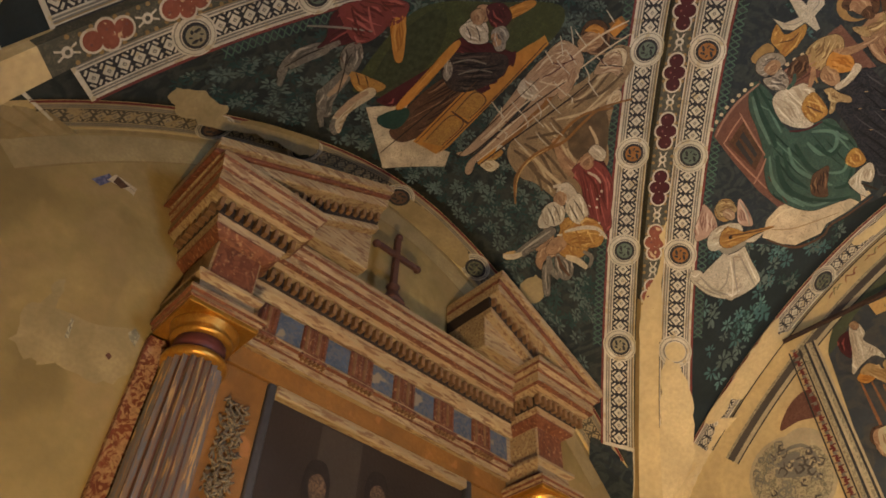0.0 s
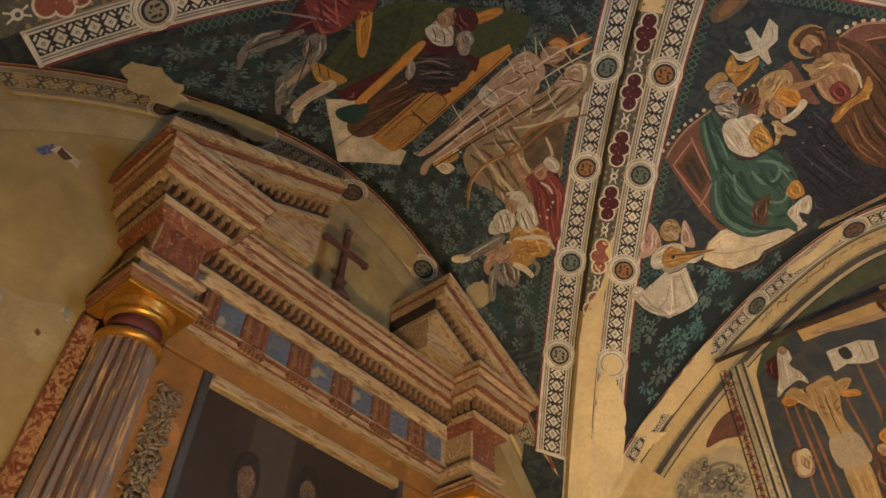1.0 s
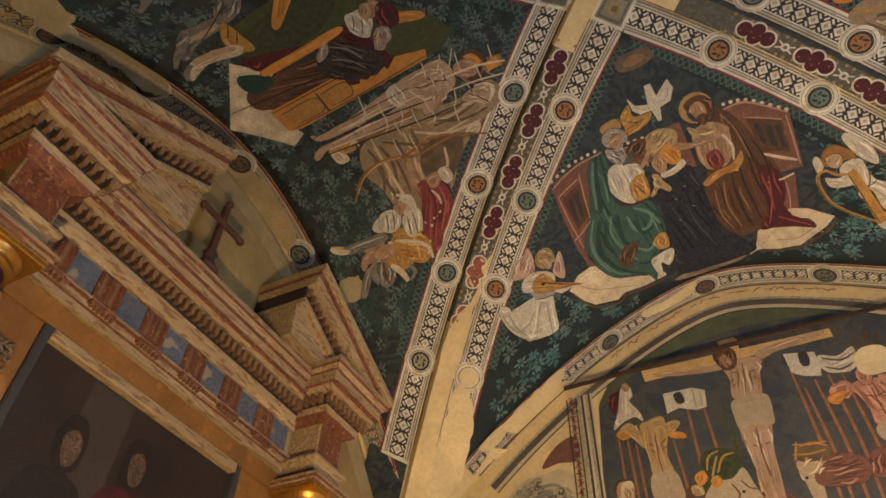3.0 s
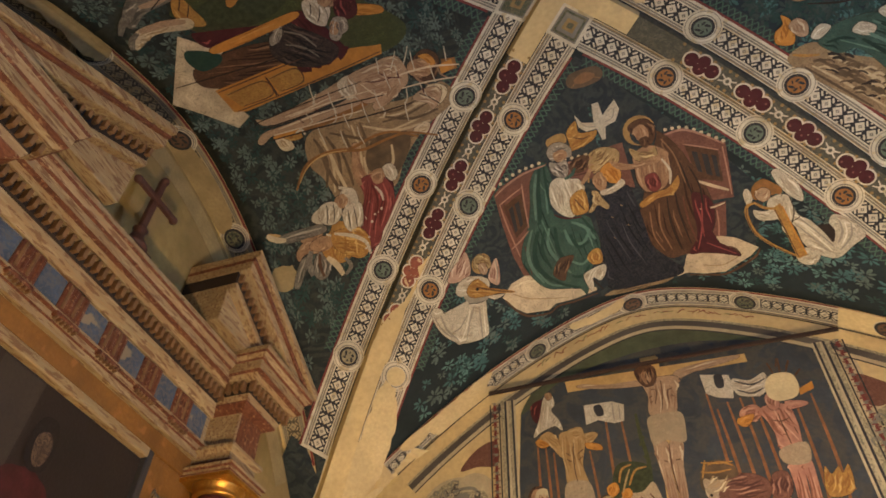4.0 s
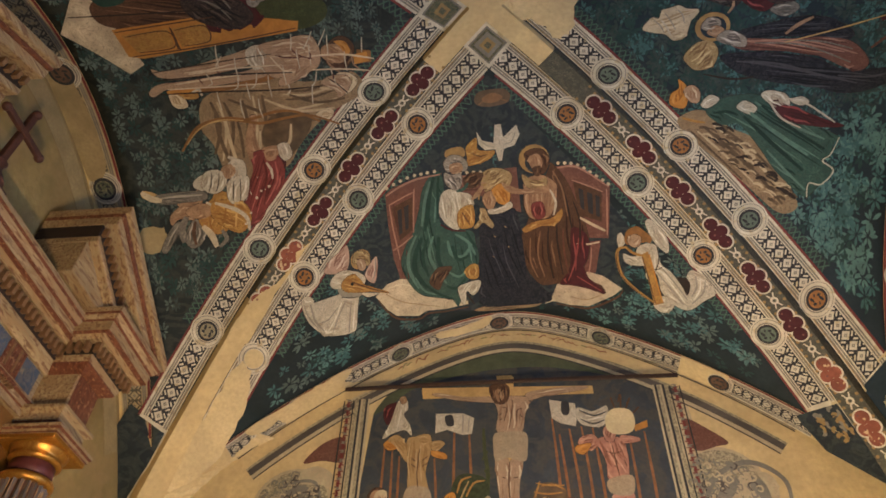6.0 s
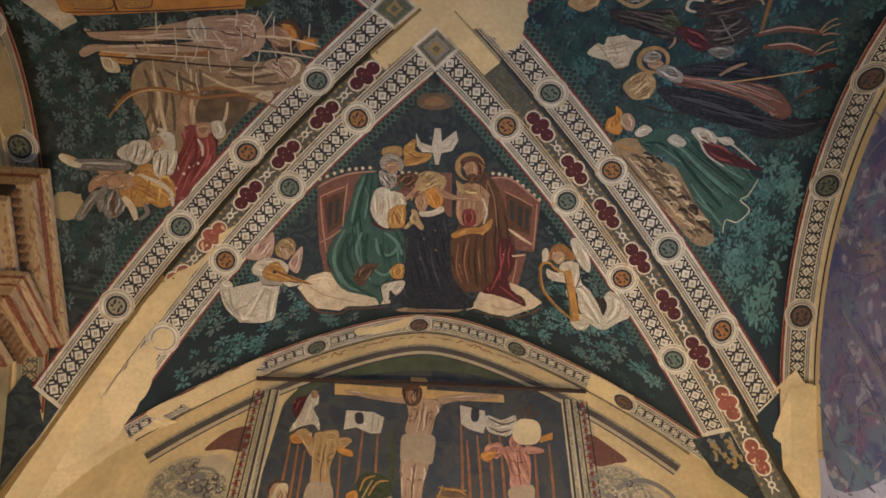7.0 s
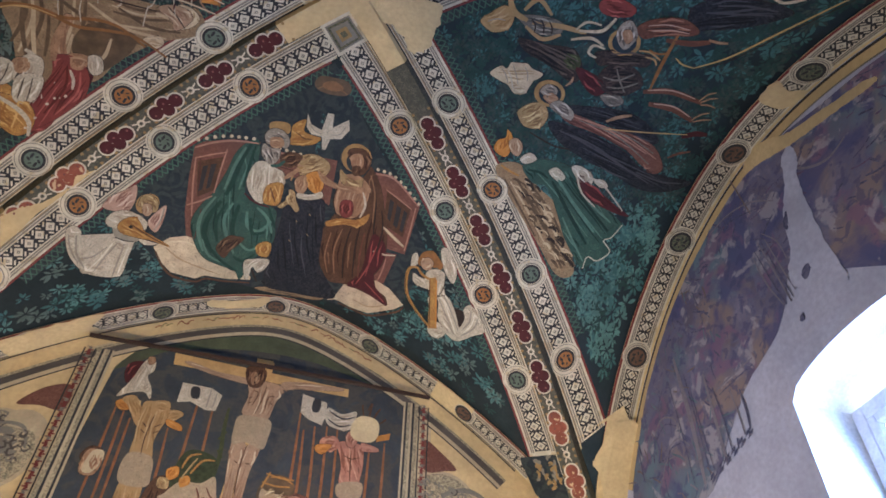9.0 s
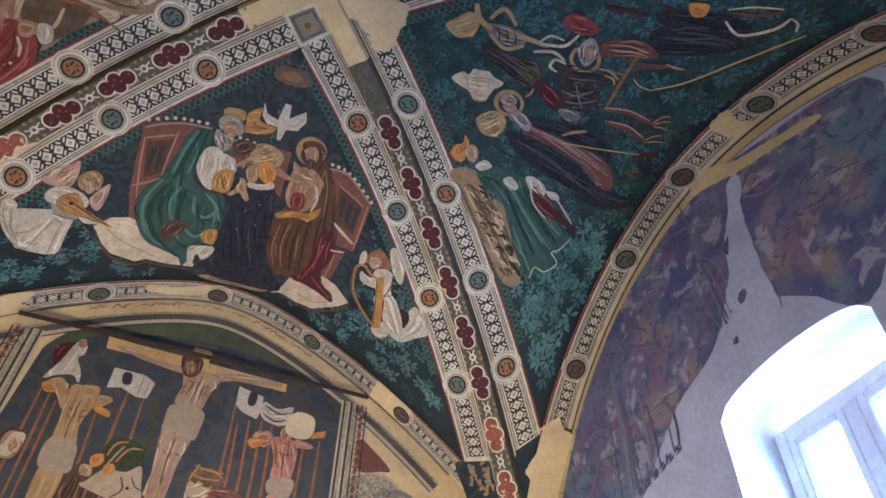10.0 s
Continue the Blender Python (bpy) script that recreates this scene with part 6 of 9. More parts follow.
p.stroke([(-1.667, -0.049), (-1.293, -0.038), (-0.912, -0.046)], 0.007, BROWN, 9)
p.stroke([(-1.663, -0.153), (-1.482, -0.146), (-1.474, -0.060), (-1.629, -0.064)], 0.006, BROWN, 9)
p.stroke([(-1.448, -0.143), (-1.314, -0.139), (-1.311, -0.060), (-1.428, -0.057)], 0.006, BROWN, 9)
p.stroke([(-1.513, -0.801), (-1.542, -0.733)], 0.01, BROWN, 7)
p.stroke([(-1.669, -0.696), (-1.522, -0.758), (-1.438, -0.775)], 0.007, OUTLINE, 7)
p.stroke([(-1.648, -0.983), (-1.564, -0.935), (-1.509, -0.892)], 0.007, OUTLINE, 7)
p.stroke([(-1.456, -1.014), (-1.402, -0.888), (-1.348, -0.750)], 0.010, GREYLINE, 7)
p.blob([(-1.244, 0.183), (-1.103, 0.179), (-0.936, 0.245), (-0.783, 0.253), (-0.690, 0.244), (-0.661, 0.364), (-0.861, 0.448), (-1.016, 0.565), (-1.091, 0.662), (-1.183, 0.698), (-1.349, 0.780), (-1.417, 0.640), (-1.444, 0.477), (-1.481, 0.378), (-1.434, 0.232)], ROCK, 3)
p.blob([(-1.130, 0.388), (-0.972, 0.396), (-0.951, 0.486), (-1.062, 0.608), (-1.105, 0.555), (-1.186, 0.573), (-1.208, 0.485)], ROCKDARK, 3.4)
p.stroke([(-1.404, 0.253), (-1.391, 0.388), (-1.447, 0.524)], 0.018, ROCKDARK, 4)
p.stroke([(-1.343, 0.269), (-1.329, 0.404), (-1.397, 0.605)], 0.018, ROCKDARK, 4)
p.stroke([(-1.254, 0.278), (-1.256, 0.403), (-1.283, 0.533)], 0.016, ROCKDARK, 4)
p.stroke([(-1.156, 0.270), (-1.168, 0.413), (-1.201, 0.514)], 0.016, ROCKDARK, 4)
p.stroke([(-1.046, 0.320), (-0.916, 0.335), (-0.795, 0.319)], 0.014, ROCKDARK, 4)
p.stroke([(-1.059, 0.261), (-0.940, 0.293), (-0.793, 0.271)], 0.014, ROCKDARK, 4)
p.stroke([(-1.373, 0.261), (-1.365, 0.405), (-1.418, 0.567)], 0.014, FOLDS[ROCK][1], 4)
p.stroke([(-1.200, 0.265), (-1.212, 0.408), (-1.237, 0.515)], 0.014, FOLDS[ROCK][1], 4)
p.stroke([(-1.053, 0.290), (-0.929, 0.316), (-0.794, 0.295)], 0.012, FOLDS[ROCK][1], 4)
p.stroke([(-1.033, 0.380), (-0.919, 0.383), (-0.797, 0.368)], 0.012, FOLDS[ROCK][1], 4)
p.stroke([(-1.552, 0.150), (-1.389, 0.191), (-1.157, 0.192), (-1.008, 0.170), (-0.881, 0.184)], 0.030, WOODBROWN, 4.5)
p.blob([(-1.552, 0.150), (-1.517, 0.206), (-1.513, 0.256), (-1.569, 0.249), (-1.583, 0.182)], PALE, 4.2)
p.blob([(-1.544, 0.146), (-1.468, 0.152), (-1.448, 0.217), (-1.501, 0.218), (-1.541, 0.185)], GOLD, 4.4)
p.blob([(-1.614, 0.031), (-1.559, 0.054), (-1.390, 0.047), (-1.240, 0.028), (-1.144, 0.019), (-1.131, 0.087), (-1.243, 0.106), (-1.384, 0.110), (-1.519, 0.100), (-1.598, 0.076)], FLESHPALE, 6)
p.blob([(-1.665, 0.147), (-1.610, 0.115), (-1.487, 0.122), (-1.348, 0.125), (-1.211, 0.128), (-1.114, 0.120), (-1.110, 0.174), (-1.239, 0.176), (-1.377, 0.173), (-1.510, 0.159), (-1.585, 0.149), (-1.649, 0.173)], FLESHPALE, 6.2)
p.blob([(-1.166, 0.019), (-1.093, 0.009), (-1.087, 0.119), (-1.132, 0.158), (-1.172, 0.094)], WHITECLOTH, 6.6)
p.blob([(-1.112, 0.011), (-1.019, -0.003), (-0.915, 0.006), (-0.843, 0.034), (-0.832, 0.118), (-0.867, 0.183), (-0.973, 0.189), (-1.067, 0.194), (-1.113, 0.141), (-1.118, 0.080)], FLESHPALE, 6.4)
p.blob([(-0.956, 0.002), (-0.857, 0.003), (-0.839, 0.067), (-0.899, 0.095)], FLESHPALE, 6.7)
p.blob([(-0.896, 0.122), (-0.853, 0.158), (-0.945, 0.219), (-1.049, 0.243), (-1.048, 0.202), (-0.951, 0.174)], FLESHPALE, 6.7)
p.blob([(-0.777, 0.057), (-0.713, 0.033), (-0.666, 0.092), (-0.685, 0.173), (-0.745, 0.220), (-0.801, 0.185), (-0.813, 0.132)], BROWN, 6)
p.blob([(-0.812, 0.072), (-0.754, 0.069), (-0.708, 0.107), (-0.724, 0.171), (-0.777, 0.172), (-0.828, 0.126)], FLESH, 7.2)
p.blob([(-0.754, 0.054), (-0.704, 0.065), (-0.686, 0.123), (-0.712, 0.139), (-0.730, 0.091)], ORANGE, 7.4)
p.stroke([(-1.029, 0.051), (-1.003, 0.122), (-0.939, 0.168)], 0.007, FOLDS[FLESHPALE][0], 7)
p.stroke([(-0.993, 0.027), (-0.961, 0.088), (-0.880, 0.121)], 0.007, FOLDS[FLESHPALE][0], 7)
p.stroke([(-1.565, 0.099), (-1.431, 0.109), (-1.243, 0.106)], 0.007, FOLDS[FLESHPALE][0], 7)
p.stroke([(-1.066, 0.076), (-1.024, 0.158), (-0.981, 0.163)], 0.008, FOLDS[FLESHPALE][1], 7)
p.stroke([(-1.538, 0.129), (-1.398, 0.132), (-1.220, 0.143)], 0.008, FOLDS[FLESHPALE][1], 7)
p.stroke([(-1.042, 0.073), (-0.988, 0.097), (-0.923, 0.108)], 0.006, MAROON, 7.4)
p.stroke([(-0.961, 0.049), (-0.937, 0.093), (-0.873, 0.129)], 0.006, MAROON, 7.4)
p.stroke([(-1.329, 0.096), (-1.309, 0.137)], 0.005, MAROON, 7.4)
p.stroke([(-1.428, 0.105), (-1.410, 0.150)], 0.005, MAROON, 7.4)
p.stroke([(-0.846, -0.017), (-0.891, 0.050), (-0.904, 0.065)], 0.006, WHITECLOTH, 8)
p.stroke([(-0.782, -0.015), (-0.812, 0.032), (-0.834, 0.066)], 0.006, WHITECLOTH, 8)
p.stroke([(-0.943, -0.022), (-0.954, 0.029), (-0.964, 0.061)], 0.006, WHITECLOTH, 8)
p.stroke([(-0.868, 0.193), (-0.883, 0.247), (-0.910, 0.279)], 0.006, WHITECLOTH, 8)
p.stroke([(-1.017, 0.235), (-1.016, 0.275), (-1.033, 0.289)], 0.006, WHITECLOTH, 8)
p.stroke([(-1.149, 0.147), (-1.169, 0.204), (-1.194, 0.223)], 0.006, WHITECLOTH, 8)
p.stroke([(-1.240, 0.139), (-1.253, 0.197), (-1.276, 0.212)], 0.006, WHITECLOTH, 8)
p.stroke([(-1.283, 0.024), (-1.319, 0.066), (-1.325, 0.089)], 0.006, WHITECLOTH, 8)
p.stroke([(-1.380, 0.103), (-1.366, 0.155), (-1.387, 0.166)], 0.006, WHITECLOTH, 8)
p.stroke([(-1.129, 0.009), (-1.130, 0.056), (-1.134, 0.084)], 0.006, WHITECLOTH, 8)
p.stroke([(-1.594, 0.468), (-1.498, 0.367), (-1.367, 0.349), (-1.244, 0.381), (-1.120, 0.370), (-1.016, 0.391), (-0.906, 0.472)], 0.016, WOODBROWN, 7)
p.stroke([(-1.570, 0.445), (-1.491, 0.372), (-1.373, 0.359), (-1.248, 0.388)], 0.006, WOODTAN, 7.3)
p.blob([(-1.241, 0.368), (-1.204, 0.378), (-1.232, 0.469), (-1.222, 0.569), (-1.189, 0.621), (-1.226, 0.645), (-1.270, 0.577), (-1.267, 0.470)], FLESH, 6)
p.blob([(-1.251, 0.604), (-1.180, 0.588), (-1.116, 0.646), (-1.163, 0.760), (-1.228, 0.836), (-1.315, 0.897), (-1.402, 0.876), (-1.384, 0.781), (-1.310, 0.710)], MAROON, 6.4)
p.blob([(-1.405, 0.837), (-1.322, 0.892), (-1.249, 0.847), (-1.306, 0.926), (-1.425, 0.917)], RED, 6)
p.blob([(-1.221, 0.550), (-1.156, 0.545), (-1.120, 0.574), (-1.157, 0.608), (-1.216, 0.593)], FLESH, 7)
p.blob([(-1.127, 0.544), (-1.085, 0.553), (-1.077, 0.618), (-1.117, 0.640), (-1.141, 0.594)], WHITECLOTH, 7.4)
p.stroke([(-1.216, 0.627), (-1.247, 0.728), (-1.337, 0.811)], 0.008, FOLDS[MAROON][1], 7)
p.stroke([(-1.170, 0.658), (-1.221, 0.769), (-1.314, 0.850)], 0.010, FOLDS[MAROON][0], 7)
p.stroke([(-1.269, 0.689), (-1.268, 0.704)], 0.005, WHITECLOTH, 7.2)
p.stroke([(-1.246, 0.752), (-1.245, 0.768)], 0.005, WHITECLOTH, 7.2)
p.stroke([(-1.319, 0.752), (-1.316, 0.773)], 0.005, WHITECLOTH, 7.2)
p.blob([(-1.561, 0.619), (-1.479, 0.605), (-1.417, 0.640), (-1.453, 0.703), (-1.544, 0.691), (-1.587, 0.655)], WHITECLOTH, 7)
p.blob([(-1.377, 0.570), (-1.323, 0.586), (-1.319, 0.656), (-1.363, 0.770), (-1.416, 0.769), (-1.408, 0.694), (-1.386, 0.637), (-1.404, 0.600)], WHITECLOTH, 7.4)
p.blob([(-1.431, 0.597), (-1.383, 0.590), (-1.369, 0.633), (-1.405, 0.662), (-1.441, 0.639)], FLESH, 7.6)
p.blob([(-1.343, 0.698), (-1.320, 0.728), (-1.348, 0.795), (-1.382, 0.786)], SHADECLOTH, 7.2)
p.blob([(-1.478, 0.705), (-1.391, 0.767), (-1.409, 0.835), (-1.463, 0.915), (-1.533, 0.915), (-1.593, 0.845), (-1.577, 0.773), (-1.515, 0.743)], GOLD, 7)
p.stroke([(-1.543, 0.749), (-1.485, 0.804), (-1.443, 0.878)], 0.014, WHITECLOTH, 7.6)
p.stroke([(-1.533, 0.801), (-1.543, 0.863), (-1.535, 0.900)], 0.008, FOLDS[GOLD][0], 7.6)
p.stroke([(-1.436, 0.761), (-1.462, 0.824), (-1.489, 0.898)], 0.008, FOLDS[GOLD][1], 7.6)
p.stroke([(-1.361, 0.628), (-1.370, 0.695), (-1.391, 0.767)], 0.006, FOLDS[WHITECLOTH][0], 8)
p.stroke([(-1.526, 0.618), (-1.550, 0.659), (-1.540, 0.685)], 0.006, FOLDS[WHITECLOTH][0], 8)
p.stroke([(-1.477, 0.625), (-1.493, 0.663), (-1.493, 0.696)], 0.006, FOLDS[WHITECLOTH][0], 8)
p.blob([(-1.602, 0.688), (-1.562, 0.680), (-1.557, 0.739), (-1.606, 0.755), (-1.672, 0.741), (-1.675, 0.703)], FLESH, 6.4)
p.blob([(-1.770, 0.653), (-1.687, 0.681), (-1.602, 0.688), (-1.601, 0.721), (-1.685, 0.720), (-1.766, 0.697)], STEELPALE, 6.6)
p.blob([(-1.829, 0.618), (-1.768, 0.650), (-1.753, 0.692), (-1.796, 0.679), (-1.838, 0.649)], WOODTAN, 6.4)
p.blob([(-1.553, 0.775), (-1.617, 0.817), (-1.685, 0.797), (-1.726, 0.817), (-1.725, 0.772), (-1.670, 0.738), (-1.602, 0.748)], FLESH, 6.4)
p.blob([(-1.617, 0.817), (-1.571, 0.868), (-1.597, 0.941), (-1.652, 0.951), (-1.675, 0.893)], STEELPALE, 6.6)
p.blob([(-1.715, 0.815), (-1.672, 0.827), (-1.734, 0.900), (-1.776, 0.939), (-1.793, 0.908)], STEELPALE, 6.6)
p.blob([(-1.887, 0.808), (-1.765, 0.815), (-1.802, 0.924), (-1.905, 0.884)], PATCH, 3, 0.011, 250)
p.stroke([(-1.394, 0.294), (-1.405, 0.438), (-1.384, 0.594)], 0.020, ROCKDARK, 4.6)
p.stroke([(-1.358, 0.358), (-1.361, 0.489), (-1.348, 0.625)], 0.018, FOLDS[ROCK][1], 4.6)
p.stroke([(-1.302, 0.375), (-1.304, 0.480), (-1.314, 0.575)], 0.016, ROCKDARK, 4.6)
p.stroke([(-1.207, 0.455), (-1.224, 0.547), (-1.227, 0.645)], 0.016, FOLDS[ROCK][1], 4.6)
p.stroke([(-0.958, 0.460), (-1.009, 0.539), (-1.096, 0.636)], 0.016, ROCKDARK, 4.6)
p.stroke([(-1.050, 0.454), (-1.075, 0.545), (-1.128, 0.589)], 0.016, FOLDS[ROCK][1], 4.6)
p.stroke([(-1.318, 0.258), (-1.121, 0.391), (-0.898, 0.469)], 0.018, ROCKDARK, 4.6)
p.stroke([(-1.148, 0.296), (-0.997, 0.393), (-0.819, 0.418)], 0.016, FOLDS[ROCK][1], 4.6)
p.stroke([(-1.025, 0.297), (-0.896, 0.368), (-0.759, 0.376)], 0.016, ROCKDARK, 4.6)
p.stroke([(-0.871, 0.294), (-0.785, 0.314), (-0.683, 0.300)], 0.018, FOLDS[ROCK][1], 4.6)
p.stroke([(-0.829, 0.261), (-0.749, 0.278), (-0.674, 0.270)], 0.012, ROCKDARK, 4.6)
p.blob([(-0.775, 0.234), (-0.717, 0.241), (-0.680, 0.291), (-0.718, 0.343), (-0.777, 0.355), (-0.777, 0.287)], PALE, 5)
p.blob([(-0.919, 0.436), (-0.862, 0.407), (-0.825, 0.436), (-0.862, 0.475)], PALE, 5)
p.stroke([(-1.584, 0.165), (-1.511, 0.172), (-1.438, 0.179)], 0.030, ORANGE, 5.9)
p.stroke([(-1.471, 0.185), (-1.438, 0.179), (-1.431, 0.212)], 0.014, WHITECLOTH, 6)
p.stroke([(-1.458, 0.089), (-1.253, 0.101), (-1.024, 0.129)], 0.008, FOLDS[FLESHPALE][1], 7.6)
p.stroke([(-1.576, 0.148), (-1.347, 0.180), (-1.116, 0.212)], 0.008, FOLDS[FLESHPALE][1], 7.6)
p.stroke([(-0.897, 0.108), (-0.727, 0.133), (-0.580, 0.188)], 0.011, FOLDS[FLESHPALE][1], 7.6)
p.stroke([(-0.889, 0.186), (-0.752, 0.210), (-0.612, 0.248)], 0.009, FOLDS[FLESHPALE][1], 7.6)
p.stroke([(-1.611, 0.093), (-1.379, 0.115), (-1.152, 0.149), (-0.983, 0.180)], 0.009, OUTLINE, 7.8)
p.stroke([(-1.634, 0.049), (-1.439, 0.049), (-1.233, 0.055), (-1.057, 0.061)], 0.006, OUTLINE, 7.8)
p.stroke([(-1.615, 0.166), (-1.358, 0.205), (-1.072, 0.257), (-0.867, 0.282)], 0.009, OUTLINE, 7.8)
p.stroke([(-0.937, 0.057), (-0.941, 0.130), (-0.975, 0.200)], 0.010, FOLDS[FLESHPALE][0], 7.7)
p.stroke([(-0.809, 0.112), (-0.800, 0.173), (-0.758, 0.227)], 0.010, FOLDS[FLESHPALE][0], 7.7)
p.stroke([(-0.685, 0.143), (-0.682, 0.199), (-0.638, 0.251)], 0.008, FOLDS[FLESHPALE][0], 7.7)
p.blob([(-0.861, 0.265), (-0.806, 0.237), (-0.735, 0.251), (-0.712, 0.294), (-0.749, 0.346), (-0.786, 0.364), (-0.802, 0.317)], FLESHPALE, 7.5)
p.stroke([(-0.819, 0.249), (-0.779, 0.293), (-0.741, 0.349)], 0.006, OUTLINE, 7.9)
p.stroke([(-1.294, -0.034), (-1.305, 0.017), (-1.314, 0.082)], 0.006, WHITECLOTH, 8.4)
p.stroke([(-1.228, 0.043), (-1.238, 0.100), (-1.238, 0.167)], 0.006, WHITECLOTH, 8.4)
p.stroke([(-1.210, 0.186), (-1.213, 0.225), (-1.213, 0.279)], 0.006, WHITECLOTH, 8.4)
p.stroke([(-1.101, 0.171), (-1.108, 0.222), (-1.109, 0.289)], 0.006, WHITECLOTH, 8.4)
p.stroke([(-1.019, 0.131), (-1.025, 0.179), (-1.025, 0.243)], 0.006, WHITECLOTH, 8.4)
p.stroke([(-0.937, 0.057), (-0.942, 0.109), (-0.943, 0.170)], 0.006, WHITECLOTH, 8.4)
p.stroke([(-0.874, 0.044), (-0.880, 0.095), (-0.888, 0.159)], 0.006, WHITECLOTH, 8.4)
p.stroke([(-0.779, 0.010), (-0.788, 0.060), (-0.795, 0.124)], 0.006, WHITECLOTH, 8.4)
p.stroke([(-0.799, 0.190), (-0.795, 0.232), (-0.787, 0.289)], 0.006, WHITECLOTH, 8.4)
p.stroke([(-0.716, 0.117), (-0.721, 0.169), (-0.722, 0.229)], 0.006, WHITECLOTH, 8.4)
p.stroke([(-0.903, 0.261), (-0.913, 0.310), (-0.921, 0.368)], 0.006, WHITECLOTH, 8.4)
p.stroke([(-1.358, 0.205), (-1.361, 0.251), (-1.359, 0.305)], 0.006, WHITECLOTH, 8.4)
p.stroke([(-1.260, 0.266), (-1.267, 0.316), (-1.264, 0.371)], 0.006, WHITECLOTH, 8.4)
p.stroke([(-1.174, 0.282), (-1.181, 0.332), (-1.176, 0.388)], 0.006, WHITECLOTH, 8.4)
p.stroke([(-0.620, 0.057), (-0.627, 0.101), (-0.633, 0.139)], 0.006, WHITECLOTH, 8.4)
p.stroke([(-1.305, 0.017), (-1.308, 0.036), (-1.311, 0.049)], 0.007, MAROON, 8.5)
p.stroke([(-1.106, 0.216), (-1.107, 0.236), (-1.109, 0.248)], 0.007, MAROON, 8.5)
p.stroke([(-0.878, 0.089), (-0.880, 0.112), (-0.886, 0.126)], 0.007, MAROON, 8.5)
p.stroke([(-0.793, 0.226), (-0.794, 0.246), (-0.795, 0.259)], 0.007, MAROON, 8.5)
p.stroke([(-0.940, 0.104), (-0.941, 0.123), (-0.944, 0.139)], 0.007, MAROON, 8.5)
p.poly([(-0.678, 0.147), (-0.610, 0.141), (-0.606, 0.197), (-0.679, 0.200)], ORANGE, 6.8)
p.stroke([(-1.597, 0.472), (-1.532, 0.402), (-1.416, 0.348), (-1.301, 0.372), (-1.192, 0.414), (-1.067, 0.414), (-0.947, 0.428), (-0.810, 0.511)], 0.016, WOODBROWN, 7.6)
p.stroke([(-1.567, 0.443), (-1.490, 0.377), (-1.387, 0.353), (-1.273, 0.380)], 0.006, WOODTAN, 7.9)
p.blob([(-1.278, 0.564), (-1.183, 0.565), (-1.131, 0.647), (-1.143, 0.749), (-1.207, 0.825), (-1.285, 0.887), (-1.373, 0.936), (-1.406, 0.889), (-1.345, 0.756), (-1.284, 0.653)], RED, 6.9)
p.stroke([(-1.223, 0.607), (-1.227, 0.711), (-1.303, 0.840)], 0.012, FOLDS[RED][0], 7.8)
p.stroke([(-1.168, 0.631), (-1.176, 0.733), (-1.258, 0.844)], 0.010, FOLDS[RED][1], 7.8)
p.disc(-1.294, 0.795, 0.007, WHITECLOTH, 7.9)
p.disc(-1.222, 0.753, 0.007, WHITECLOTH, 7.9)
p.disc(-1.336, 0.863, 0.006, WHITECLOTH, 7.9)
p.disc(-1.265, 0.766, 0.006, WHITECLOTH, 7.9)
p.disc(-1.371, 0.911, 0.006, WHITECLOTH, 7.9)
p.stroke([(-1.240, 0.401), (-1.272, 0.494), (-1.281, 0.589)], 0.034, FLESH, 7.4)
p.blob([(-1.207, 0.561), (-1.146, 0.567), (-1.164, 0.620), (-1.207, 0.614)], FLESH, 7.5)
p.blob([(-1.140, 0.550), (-1.092, 0.557), (-1.080, 0.609), (-1.123, 0.631)], WHITECLOTH, 7.9)
p.stroke([(-1.211, 0.626), (-1.195, 0.672), (-1.197, 0.718)], 0.014, WHITECLOTH, 7.8)
p.blob([(-1.430, 0.597), (-1.383, 0.591), (-1.380, 0.644), (-1.423, 0.658)], FLESH, 7.9)
p.stroke([(-1.390, 0.549), (-1.349, 0.586), (-1.336, 0.656), (-1.366, 0.722)], 0.024, WHITECLOTH, 8.4)
p.blob([(-1.521, 0.603), (-1.451, 0.604), (-1.418, 0.660), (-1.455, 0.712), (-1.507, 0.714), (-1.544, 0.674)], WHITECLOTH, 7.9)
p.blob([(-1.411, 0.669), (-1.316, 0.672), (-1.339, 0.775), (-1.405, 0.800), (-1.434, 0.753)], WHITECLOTH, 8)
p.stroke([(-1.389, 0.679), (-1.401, 0.732), (-1.411, 0.779)], 0.005, OUTLINE, 8.8)
p.stroke([(-1.356, 0.677), (-1.364, 0.735), (-1.376, 0.788)], 0.005, OUTLINE, 8.8)
p.stroke([(-1.485, 0.609), (-1.497, 0.659), (-1.518, 0.700)], 0.005, OUTLINE, 8.8)
p.stroke([(-1.451, 0.620), (-1.462, 0.667), (-1.483, 0.709)], 0.005, OUTLINE, 8.8)
p.blob([(-1.506, 0.756), (-1.387, 0.783), (-1.341, 0.839), (-1.347, 0.916), (-1.409, 0.947), (-1.487, 0.887), (-1.529, 0.822)], GOLD, 7.8)
p.stroke([(-1.450, 0.780), (-1.462, 0.832), (-1.484, 0.879)], 0.010, FOLDS[GOLD][0], 8.6)
p.stroke([(-1.406, 0.793), (-1.409, 0.849), (-1.424, 0.912)], 0.010, FOLDS[GOLD][1], 8.6)
p.stroke([(-1.502, 0.764), (-1.415, 0.818), (-1.361, 0.881), (-1.358, 0.949)], 0.020, WHITECLOTH, 8.9)
p.blob([(-1.773, 0.656), (-1.666, 0.666), (-1.547, 0.691), (-1.540, 0.735), (-1.654, 0.721), (-1.755, 0.694)], STEELPALE, 7.2)
p.stroke([(-1.748, 0.675), (-1.643, 0.691), (-1.553, 0.708)], 0.008, FOLDS[STEELPALE][1], 8)
